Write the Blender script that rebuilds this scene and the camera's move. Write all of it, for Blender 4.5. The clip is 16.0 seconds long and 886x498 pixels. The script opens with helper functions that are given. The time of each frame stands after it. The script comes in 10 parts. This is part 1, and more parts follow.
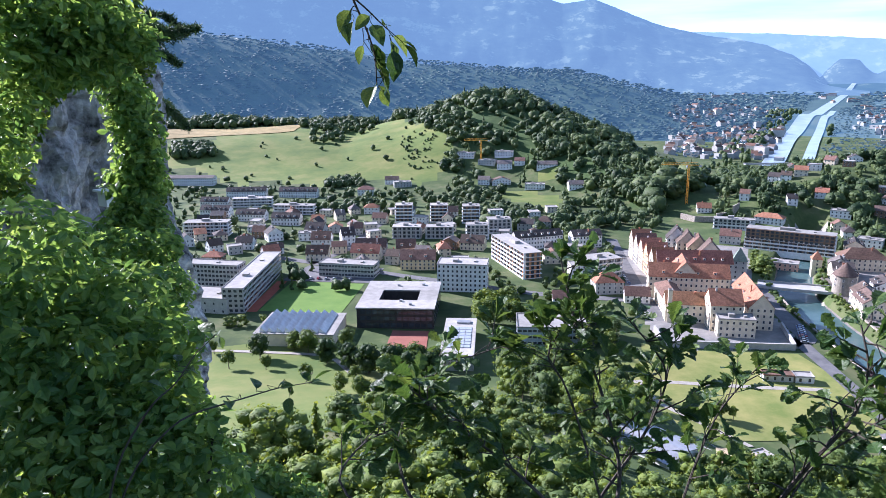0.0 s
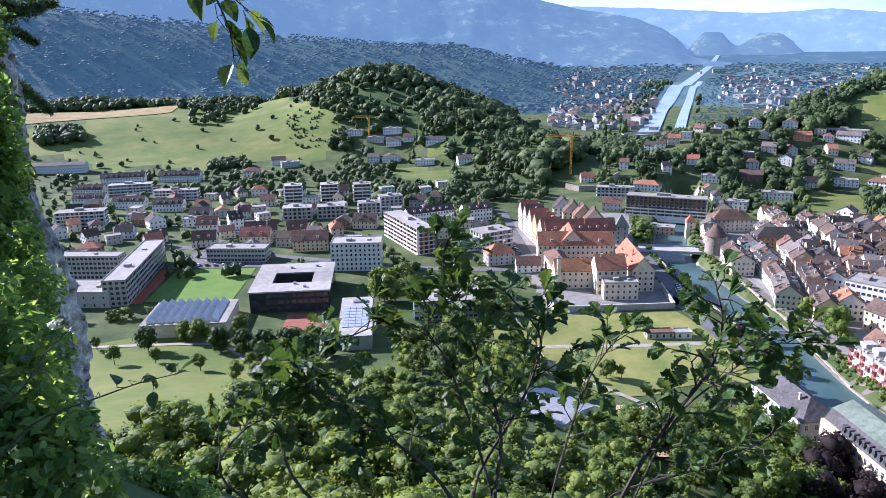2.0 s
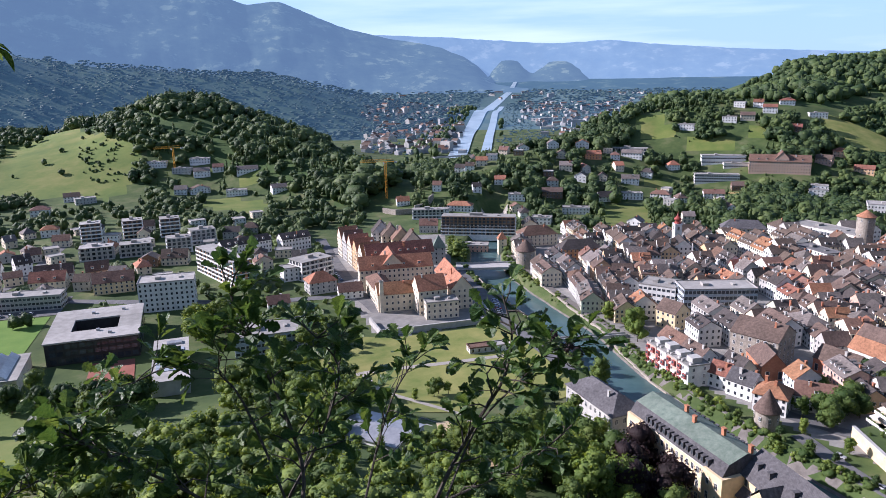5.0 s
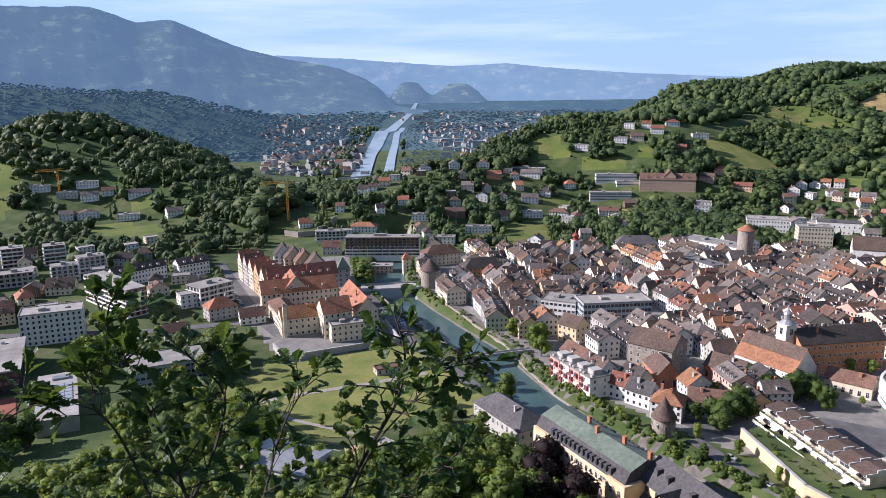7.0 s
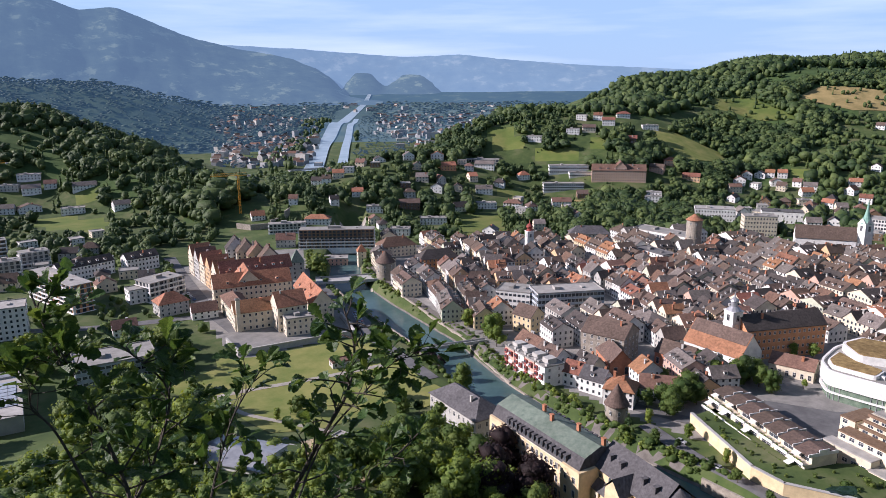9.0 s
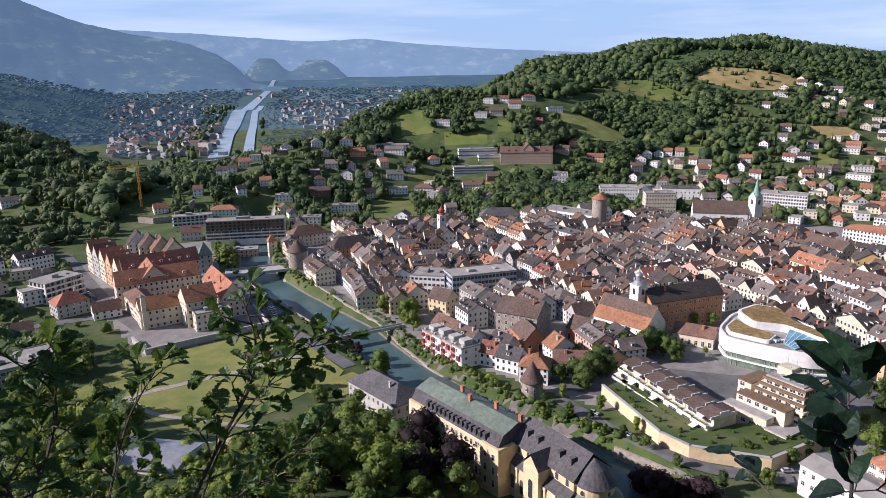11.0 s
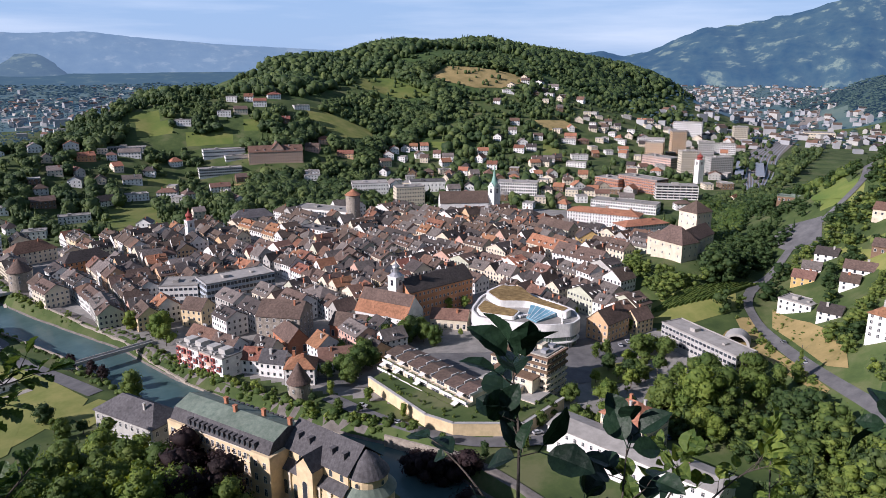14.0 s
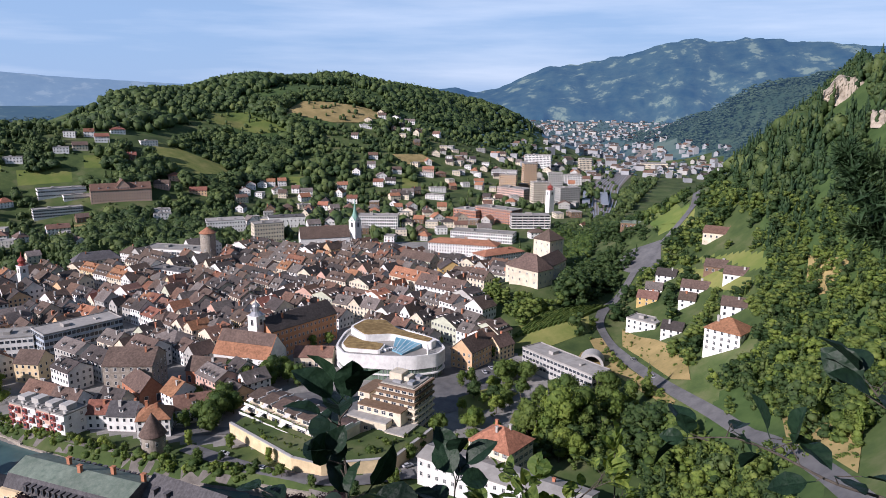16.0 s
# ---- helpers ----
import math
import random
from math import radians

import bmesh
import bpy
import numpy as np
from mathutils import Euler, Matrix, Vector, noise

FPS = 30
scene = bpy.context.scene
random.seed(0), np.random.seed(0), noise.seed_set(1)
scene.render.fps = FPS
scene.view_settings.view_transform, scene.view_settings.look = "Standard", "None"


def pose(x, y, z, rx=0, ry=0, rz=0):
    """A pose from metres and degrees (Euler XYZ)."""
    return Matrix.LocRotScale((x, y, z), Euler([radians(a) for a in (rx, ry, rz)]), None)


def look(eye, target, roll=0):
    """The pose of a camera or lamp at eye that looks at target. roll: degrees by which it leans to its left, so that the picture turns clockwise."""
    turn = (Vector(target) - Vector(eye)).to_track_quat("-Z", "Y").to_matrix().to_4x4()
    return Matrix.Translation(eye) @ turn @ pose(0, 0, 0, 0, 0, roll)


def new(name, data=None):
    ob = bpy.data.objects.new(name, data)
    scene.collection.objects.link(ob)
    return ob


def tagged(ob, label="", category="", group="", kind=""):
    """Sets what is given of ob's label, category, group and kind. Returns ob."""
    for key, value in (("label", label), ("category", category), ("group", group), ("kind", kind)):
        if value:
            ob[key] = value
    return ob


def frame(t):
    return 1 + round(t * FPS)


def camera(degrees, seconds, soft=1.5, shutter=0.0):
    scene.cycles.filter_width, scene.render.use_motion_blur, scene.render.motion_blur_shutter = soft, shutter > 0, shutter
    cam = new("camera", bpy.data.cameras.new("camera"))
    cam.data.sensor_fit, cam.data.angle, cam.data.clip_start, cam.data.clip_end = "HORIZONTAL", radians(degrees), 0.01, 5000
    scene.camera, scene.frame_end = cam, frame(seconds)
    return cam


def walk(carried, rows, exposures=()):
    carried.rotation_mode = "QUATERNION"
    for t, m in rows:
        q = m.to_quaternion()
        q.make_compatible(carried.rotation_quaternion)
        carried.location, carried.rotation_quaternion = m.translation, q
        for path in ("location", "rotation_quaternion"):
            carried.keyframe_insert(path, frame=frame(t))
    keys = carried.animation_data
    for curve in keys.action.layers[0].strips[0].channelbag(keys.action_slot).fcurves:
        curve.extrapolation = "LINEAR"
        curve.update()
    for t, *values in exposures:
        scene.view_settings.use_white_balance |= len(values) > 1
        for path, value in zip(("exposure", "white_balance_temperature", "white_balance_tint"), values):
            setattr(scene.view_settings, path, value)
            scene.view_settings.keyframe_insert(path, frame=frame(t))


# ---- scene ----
cam = camera(63.0, 16.0, soft=0.65)
PATH = (
    (0.0, 0.00, -13.99, 0.52), (0.5, -2.96, -14.85, 0.60), (1.0, -5.48, -15.45, 0.75), (1.5, -7.31, -15.77, 0.88), (2.0, -8.84, -15.92, 1.03),
    (2.5, -11.32, -16.03, 0.98), (3.0, -13.89, -16.10, 0.75), (3.5, -16.49, -16.07, 0.79), (4.0, -18.78, -15.80, 0.87), (4.5, -21.11, -14.88, 0.97),
    (5.1, -23.9, -14.0, 0.92), (5.8, -27.1, -13.1, 0.78), (6.5, -29.8, -12.7, 0.58),
    (7.0, -31.08, -12.61, 0.49), (7.5, -31.87, -12.67, 0.30), (8.0, -32.51, -12.76, 0.26), (8.5, -33.48, -13.01, 0.16),
    (9.3, -35.5, -13.5, 0.3), (10.2, -38.6, -14.2, 0.55),
    (11.0, -41.84, -14.52, 0.69), (11.5, -45.00, -14.77, 0.52), (12.0, -49.08, -14.99, 0.38), (12.5, -52.45, -15.04, 0.34), (13.0, -55.39, -14.77, 0.40),
    (13.5, -58.58, -14.74, 0.22), (14.0, -61.33, -14.81, 0.0), (14.5, -63.88, -14.76, -0.23), (15.0, -66.75, -13.94, -0.36), (15.5, -69.73, -12.98, -0.46),
    (16.0, -72.38, -12.12, -0.44),
)
EYE = 140.0
ARM = 0.55
ROWS = []
for sec, yaw, pitch, roll in PATH:
    a = radians(-yaw)
    lift = 0.02 * (sec - 13.5) / 2.5 if sec > 11 else -0.02
    ROWS.append((sec, pose(ARM * math.sin(a), ARM * (math.cos(a) - 1), EYE + lift, 90 + pitch, roll, yaw)))
walk(cam, ROWS, exposures=((0.0, 1.30, 5350, 26), (3.5, 0.86, 5450, 26), (7.0, 0.48, 5850, 24), (11.0, 0.30, 5950, 25), (16.0, 0.12, 5850, 23)))

# ---- sky and sun ----
SUN_AZ, SUN_EL = -55.0, 28.0
sky_world = bpy.data.worlds.new("sky")
scene.world = sky_world
sky_world.use_nodes = True
nt = sky_world.node_tree
bg = nt.nodes["Background"]
sky = nt.nodes.new("ShaderNodeTexSky")
sky.sky_type, sky.sun_disc = "NISHITA", False
sky.sun_elevation, sky.sun_rotation = radians(SUN_EL), radians(SUN_AZ)
sky.altitude, sky.air_density, sky.dust_density, sky.ozone_density = 600, 1.1, 0.5, 1.6
coord = nt.nodes.new("ShaderNodeTexCoord")
stretch = nt.nodes.new("ShaderNodeMapping")
stretch.inputs["Scale"].default_value = (1.3, 1.3, 14.0)
stretch.inputs["Rotation"].default_value = (0.05, -0.04, 0.0)
cirrus = nt.nodes.new("ShaderNodeTexNoise")
cirrus.inputs["Scale"].default_value, cirrus.inputs["Detail"].default_value, cirrus.inputs["Roughness"].default_value = 1.5, 7.0, 0.55
thin = nt.nodes.new("ShaderNodeValToRGB")
thin.color_ramp.elements[0].position, thin.color_ramp.elements[0].color = 0.42, (0.47, 0.72, 1.0, 1)
thin.color_ramp.elements[1].position, thin.color_ramp.elements[1].color = 0.70, (0.86, 1.04, 1.20, 1)
mix = nt.nodes.new("ShaderNodeMix")
mix.data_type = "RGBA"
split = nt.nodes.new("ShaderNodeSeparateXYZ")
haze = nt.nodes.new("ShaderNodeMapRange")
haze.inputs["From Min"].default_value, haze.inputs["From Max"].default_value = 0.10, 0.45
haze.inputs["To Min"].default_value, haze.inputs["To Max"].default_value = 0.80, 0.10
nt.links.new(coord.outputs["Generated"], split.inputs["Vector"])
nt.links.new(split.outputs["Z"], haze.inputs["Value"])
nt.links.new(haze.outputs["Result"], mix.inputs["Factor"])
boost = nt.nodes.new("ShaderNodeVectorMath")
boost.operation = "SCALE"
boost.inputs["Scale"].default_value = 13.5
nt.links.new(coord.outputs["Generated"], stretch.inputs["Vector"])
nt.links.new(stretch.outputs["Vector"], cirrus.inputs["Vector"])
nt.links.new(cirrus.outputs["Fac"], thin.inputs["Fac"])
nt.links.new(thin.outputs["Color"], boost.inputs[0])
nt.links.new(boost.outputs["Vector"], mix.inputs["B"])
nt.links.new(sky.outputs["Color"], mix.inputs["A"])
nt.links.new(mix.outputs["Result"], bg.inputs["Color"])
bg.inputs["Strength"].default_value = 0.056

sun = new("sun", bpy.data.lights.new("sun", "SUN"))
sun.data.energy, sun.data.angle, sun.data.color = 5.5, radians(0.6), (1.0, 0.91, 0.79)
sx, sy = math.sin(radians(SUN_AZ)) * math.cos(radians(SUN_EL)), math.cos(radians(SUN_AZ)) * math.cos(radians(SUN_EL))
sun.matrix_world = look((-900, 300, 900), (-900 - sx, 300 - sy, 900 - math.sin(radians(SUN_EL))))

# ---- materials ----
MATS = {}


def material(name, a, b, scale=0.5, rough=0.85, bump=0.0, bump_scale=None, metal=0.0, vary=0.0, island=0.0, detail=4.0, spec=0.3, c=None, big=0.0):
    """Two colours mixed by noise at two scales, with bump, and a change from object to object or piece to piece."""
    if name in MATS:
        return MATS[name]
    m = bpy.data.materials.new(name)
    m.use_nodes = True
    t = m.node_tree
    n, link = t.nodes, t.links.new
    p = n["Principled BSDF"]
    p.inputs["Roughness"].default_value, p.inputs["Metallic"].default_value = rough, metal
    p.inputs["Specular IOR Level"].default_value = spec
    co = n.new("ShaderNodeTexCoord")
    no = n.new("ShaderNodeTexNoise")
    no.inputs["Scale"].default_value, no.inputs["Detail"].default_value, no.inputs["Roughness"].default_value = scale, detail, 0.65
    link(co.outputs["Object"], no.inputs["Vector"])
    ramp = n.new("ShaderNodeValToRGB")
    ramp.color_ramp.elements[0].position, ramp.color_ramp.elements[0].color = 0.34, (*a, 1)
    ramp.color_ramp.elements[1].position, ramp.color_ramp.elements[1].color = 0.66, (*b, 1)
    if c:
        e = ramp.color_ramp.elements.new(0.5)
        e.color = (*c, 1)
    link(no.outputs["Fac"], ramp.inputs["Fac"])
    out = ramp.outputs["Color"]
    if big:
        wide = n.new("ShaderNodeTexNoise")
        wide.inputs["Scale"].default_value, wide.inputs["Detail"].default_value = scale * 0.13, 3
        link(co.outputs["Object"], wide.inputs["Vector"])
        hsv = n.new("ShaderNodeHueSaturation")
        mr = n.new("ShaderNodeMapRange")
        mr.inputs["From Min"].default_value, mr.inputs["From Max"].default_value = 0.3, 0.7
        mr.inputs["To Min"].default_value, mr.inputs["To Max"].default_value = 1 - big, 1 + big
        link(wide.outputs["Fac"], mr.inputs["Value"])
        link(mr.outputs["Result"], hsv.inputs["Value"])
        link(out, hsv.inputs["Color"])
        out = hsv.outputs["Color"]
    for amount, node, socket in ((vary, "ShaderNodeObjectInfo", "Random"), (island, "ShaderNodeNewGeometry", "Random Per Island")):
        if amount:
            r = n.new(node)
            hsv = n.new("ShaderNodeHueSaturation")
            mr = n.new("ShaderNodeMapRange")
            mr.inputs["To Min"].default_value, mr.inputs["To Max"].default_value = 1 - amount, 1 + amount
            link(r.outputs[socket], mr.inputs["Value"])
            link(mr.outputs["Result"], hsv.inputs["Value"])
            hu = n.new("ShaderNodeMapRange")
            hu.inputs["To Min"].default_value, hu.inputs["To Max"].default_value = 0.5 + amount * 0.06, 0.5 - amount * 0.06
            link(r.outputs[socket], hu.inputs["Value"])
            link(hu.outputs["Result"], hsv.inputs["Hue"])
            link(out, hsv.inputs["Color"])
            out = hsv.outputs["Color"]
    link(out, p.inputs["Base Color"])
    if bump:
        nb = n.new("ShaderNodeTexNoise")
        nb.inputs["Scale"].default_value, nb.inputs["Detail"].default_value = bump_scale or scale * 4, 5
        link(co.outputs["Object"], nb.inputs["Vector"])
        bp = n.new("ShaderNodeBump")
        bp.inputs["Strength"].default_value, bp.inputs["Distance"].default_value = bump, 0.1
        link(nb.outputs["Fac"], bp.inputs["Height"])
        link(bp.outputs["Normal"], p.inputs["Normal"])
    MATS[name] = m
    return m


def scaled(col, k):
    return tuple(min(1.0, v * k) for v in col)


def plaster(name, col, vary=0.06):
    return material("plaster_" + name, scaled(col, 0.82), scaled(col, 1.05), 0.35, 0.9, 0.15, 6, vary=vary, big=0.08)


def tiles(name, col, vary=0.16):
    """Clay tiles: courses up the slope with patches of weathering."""
    key = "tiles_" + name
    if key in MATS:
        return MATS[key]
    m = material(key, scaled(col, 0.62), scaled(col, 1.2), 0.9, 0.85, vary=vary, detail=8, big=0.18)
    n, link = m.node_tree.nodes, m.node_tree.links.new
    co = n.new("ShaderNodeTexCoord")
    wave = n.new("ShaderNodeTexWave")
    wave.bands_direction = "Z"
    wave.inputs["Scale"].default_value, wave.inputs["Distortion"].default_value = 1.6, 0.6
    link(co.outputs["Object"], wave.inputs["Vector"])
    bp = n.new("ShaderNodeBump")
    bp.inputs["Strength"].default_value, bp.inputs["Distance"].default_value = 0.5, 0.08
    link(wave.outputs["Fac"], bp.inputs["Height"])
    link(bp.outputs["Normal"], n["Principled BSDF"].inputs["Normal"])
    return m


def foliage(name, a, b, vary=0.2, island=0.25, through_light=0.3, rough=0.6, scale=0.35, clump=2.4, relief=0.35):
    if name in MATS:
        return MATS[name]
    m = material(name, a, b, scale, rough, vary=vary, island=island, spec=0.25)
    n, link = m.node_tree.nodes, m.node_tree.links.new
    p = n["Principled BSDF"]
    src = p.inputs["Base Color"].links[0].from_socket
    hsv = n.new("ShaderNodeHueSaturation")
    hsv.inputs["Hue"].default_value, hsv.inputs["Saturation"].default_value, hsv.inputs["Value"].default_value = 0.47, 1.15, 1.7
    link(src, hsv.inputs["Color"])
    geo = n.new("ShaderNodeNewGeometry")
    nb = n.new("ShaderNodeTexNoise")
    nb.inputs["Scale"].default_value, nb.inputs["Detail"].default_value = clump, 6
    link(geo.outputs["Position"], nb.inputs["Vector"])
    bp = n.new("ShaderNodeBump")
    bp.inputs["Strength"].default_value, bp.inputs["Distance"].default_value = 1.0, relief
    link(nb.outputs["Fac"], bp.inputs["Height"])
    link(bp.outputs["Normal"], p.inputs["Normal"])
    tl = n.new("ShaderNodeBsdfTranslucent")
    link(hsv.outputs["Color"], tl.inputs["Color"])
    ms = n.new("ShaderNodeMixShader")
    ms.inputs["Fac"].default_value = through_light
    link(p.outputs["BSDF"], ms.inputs[1])
    link(tl.outputs["BSDF"], ms.inputs[2])
    link(ms.outputs["Shader"], n["Material Output"].inputs["Surface"])
    return m


GARDEN = material("garden_ground", (0.035, 0.062, 0.018), (0.125, 0.135, 0.06), 0.04, 0.95, 0.4, 1.5, detail=9, c=(0.065, 0.098, 0.028), big=0.2)
GRASS = material("meadow_grass", (0.085, 0.135, 0.028), (0.20, 0.205, 0.062), 0.022, 0.95, 0.4, 1.2, detail=9, c=(0.13, 0.17, 0.038), big=0.2)
LAWN = material("lawn", (0.13, 0.17, 0.038), (0.26, 0.25, 0.08), 0.06, 0.95, 0.3, 2, detail=8, big=0.12)
PITCH = material("sports_turf", (0.10, 0.19, 0.03), (0.14, 0.235, 0.042), 0.08, 0.95, 0.2, 4, detail=6)
DRY = material("dry_grass", (0.22, 0.18, 0.07), (0.40, 0.30, 0.13), 0.06, 0.95, 0.3, 2, detail=8, big=0.15)
EARTH = material("woodland_floor", (0.035, 0.07, 0.018), (0.07, 0.115, 0.032), 0.1, 0.95, 0.4, 2, detail=8)
ASPHALT = material("asphalt", (0.10, 0.10, 0.105), (0.165, 0.165, 0.165), 0.15, 0.9, 0.15, 6, detail=8, big=0.12)
PAVING = material("stone_paving", (0.19, 0.185, 0.175), (0.28, 0.27, 0.25), 0.2, 0.9, 0.2, 3, detail=8, big=0.12)
BALLAST = material("track_ballast", (0.11, 0.10, 0.09), (0.19, 0.175, 0.16), 0.3, 0.95, 0.3, 4, detail=8)
GRAVEL = material("gravel", (0.28, 0.26, 0.22), (0.40, 0.37, 0.32), 0.3, 0.95, 0.3, 4, detail=8)
CONCRETE = material("concrete", (0.36, 0.355, 0.34), (0.46, 0.45, 0.43), 0.25, 0.9, 0.2, 4, detail=7, vary=0.06, big=0.12)
ROOFGREY = material("flat_roof_gravel", (0.27, 0.26, 0.24), (0.38, 0.365, 0.34), 0.25, 0.95, 0.2, 5, detail=8, vary=0.15, big=0.15)
DARKROOF = material("dark_bitumen", (0.10, 0.10, 0.105), (0.16, 0.155, 0.15), 0.3, 0.9, 0.15, 5, detail=7, vary=0.2)
WATER = material("river_water", (0.05, 0.10, 0.105), (0.085, 0.145, 0.145), 0.04, 0.26, 0.25, 0.9, detail=4, spec=0.3)
# Far copy of the river water, its pale sky sheen put into the base colour.
FARWATER = material("pale_sheen_water", (0.25, 0.34, 0.40), (0.42, 0.50, 0.56), 0.02, 0.3, 0.1, 0.3, detail=6)
ROCK = material("limestone", (0.055, 0.052, 0.047), (0.66, 0.63, 0.58), 2.2, 0.95, 1.0, 5.0, detail=12, c=(0.36, 0.34, 0.31), big=0.4)
PALEROCK = material("pale_cliff", (0.20, 0.17, 0.13), (0.52, 0.45, 0.36), 0.08, 0.95, 0.8, 0.5, detail=10, c=(0.38, 0.33, 0.26))
STONE = material("rubble_stone", (0.24, 0.21, 0.175), (0.40, 0.36, 0.30), 0.7, 0.95, 0.6, 2.5, detail=8, big=0.15)
GLASS = material("window_glass", (0.03, 0.035, 0.045), (0.06, 0.07, 0.085), 0.2, 0.08, vary=0.3, island=0.4, spec=0.6)
FRAME = material("window_frame", (0.62, 0.61, 0.58), (0.72, 0.71, 0.68), 1.0, 0.6, vary=0.1)
SHUTTER = material("shutter_paint", (0.18, 0.19, 0.16), (0.26, 0.26, 0.22), 1.0, 0.7, vary=0.3)
BRICK = material("red_brick", (0.36, 0.15, 0.085), (0.47, 0.21, 0.12), 0.8, 0.9, 0.3, 6, detail=8, vary=0.06)
METAL = material("zinc", (0.30, 0.31, 0.33), (0.42, 0.43, 0.45), 0.4, 0.45, metal=0.4, vary=0.1)
COPPER = material("copper_patina", (0.11, 0.15, 0.118), (0.20, 0.24, 0.195), 0.5, 0.7, 0.2, 4, detail=8, big=0.15)
BARK = material("bark", (0.09, 0.075, 0.06), (0.17, 0.145, 0.12), 2.0, 0.95, 0.5, 8)
YELLOWPAINT = material("crane_paint", (0.62, 0.30, 0.03), (0.72, 0.37, 0.05), 1.0, 0.5)
LEAF = foliage("broad_leaves", (0.062, 0.11, 0.024), (0.15, 0.205, 0.05))
LEAF_LIGHT = foliage("light_leaves", (0.11, 0.17, 0.03), (0.20, 0.265, 0.058))
LEAF_DARK = foliage("dark_leaves", (0.03, 0.065, 0.02), (0.06, 0.10, 0.032))
LEAF_PURPLE = foliage("copper_leaves", (0.022, 0.013, 0.014), (0.042, 0.026, 0.025))
NEEDLE = foliage("needles", (0.026, 0.058, 0.024), (0.062, 0.105, 0.038), through_light=0.15)
WOODS = foliage("hill_woods", (0.030, 0.060, 0.021), (0.095, 0.135, 0.040), vary=0.0, island=0.3, through_light=0.15, scale=0.03, clump=0.8, relief=0.6)
FARWOODS = foliage("hazed_far_woods", (0.026, 0.05, 0.03), (0.055, 0.085, 0.045), vary=0.0, island=0.12, through_light=0.1, scale=0.01, clump=0.15, relief=1.2)


# Blue haze of distance, put into the far woods as emission.
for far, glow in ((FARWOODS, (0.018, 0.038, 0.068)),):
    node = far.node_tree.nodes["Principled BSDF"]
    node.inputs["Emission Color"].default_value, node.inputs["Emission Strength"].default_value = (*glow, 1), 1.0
# Far ground has the same distance haze painted in as blue emission.
FARLAND = material("hazed_far_land", (0.04, 0.075, 0.045), (0.10, 0.125, 0.065), 0.01, 1.0, detail=8)
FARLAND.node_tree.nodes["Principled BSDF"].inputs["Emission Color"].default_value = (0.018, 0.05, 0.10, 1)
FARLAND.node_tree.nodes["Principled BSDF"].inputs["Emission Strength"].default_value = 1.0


# ---- mesh tools ----
class Geo:
    """Gathers faces with a material slot each."""

    def __init__(self):
        self.v, self.f, self.s = [], [], []

    def face(self, pts, slot=0):
        k = len(self.v)
        self.v += pts
        self.f.append(tuple(range(k, k + len(pts))))
        self.s.append(slot)

    def box(self, x0, y0, z0, x1, y1, z1, slot=0, base=False):
        k = len(self.v)
        self.v += [(x0, y0, z0), (x1, y0, z0), (x1, y1, z0), (x0, y1, z0), (x0, y0, z1), (x1, y0, z1), (x1, y1, z1), (x0, y1, z1)]
        q = [(0, 1, 5, 4), (1, 2, 6, 5), (2, 3, 7, 6), (3, 0, 4, 7), (4, 5, 6, 7)] + ([(3, 2, 1, 0)] if base else [])
        self.f += [tuple(k + i for i in r) for r in q]
        self.s += [slot] * len(q)

    def prism(self, outline, z0, z1, slot=0, top=None, base=False):
        n = len(outline)
        k = len(self.v)
        self.v += [(x, y, z0) for x, y in outline] + [(x, y, z1) for x, y in outline]
        for i in range(n):
            j = (i + 1) % n
            self.f.append((k + i, k + j, k + n + j, k + n + i))
            self.s.append(slot)
        self.f.append(tuple(k + n + i for i in range(n)))
        self.s.append(slot if top is None else top)
        if base:
            self.f.append(tuple(k + n - 1 - i for i in range(n)))
            self.s.append(slot)

    def ring(self, x, y, r0, r1, z0, z1, n=20, slot=0, cap=True):
        k = len(self.v)
        for r, z in ((r0, z0), (r1, z1)):
            self.v += [(x + r * math.cos(2 * math.pi * i / n), y + r * math.sin(2 * math.pi * i / n), z) for i in range(n)]
        for i in range(n):
            j = (i + 1) % n
            self.f.append((k + i, k + j, k + n + j, k + n + i))
            self.s.append(slot)
        if cap:
            self.f.append(tuple(k + n + i for i in range(n)))
            self.s.append(slot)

    def mesh(self, name, mats, smooth=False):
        me = bpy.data.meshes.new(name)
        me.from_pydata(self.v, [], self.f)
        for m in (mats if isinstance(mats, (list, tuple)) else [mats]):
            me.materials.append(m)
        me.polygons.foreach_set("material_index", self.s)
        if smooth:
            me.polygons.foreach_set("use_smooth", [True] * len(self.f))
        me.update()
        return me


class Bin:
    """Takes the parts of many small far things into one mesh."""

    def __init__(self):
        self.geo, self.mats, self.m = Geo(), [], Matrix()

    def take(self, geo, mats):
        mats = mats if isinstance(mats, (list, tuple)) else [mats]
        slot = []
        for m in mats:
            if m not in self.mats:
                self.mats.append(m)
            slot.append(self.mats.index(m))
        k = len(self.geo.v)
        self.geo.v += [(self.m @ Vector(p))[:] for p in geo.v]
        self.geo.f += [tuple(k + i for i in f) for f in geo.f]
        self.geo.s += [slot[i] for i in geo.s]

    def done(self, name, label, category):
        return tagged(new(name, self.geo.mesh(name, self.mats)), label, category, kind="stuff")


def part(name, geo, mats, parent, label=""):
    if isinstance(parent, Bin):
        parent.take(geo, mats)
        return None
    me = geo.mesh(name, mats) if isinstance(geo, Geo) else geo
    ob = new(name, me)
    ob.parent = parent
    return tagged(ob, label)


def anchor(name, m, label, category, group="", kind=""):
    ob = new(name)
    ob.matrix_world = m
    return tagged(ob, label, category, group, kind)


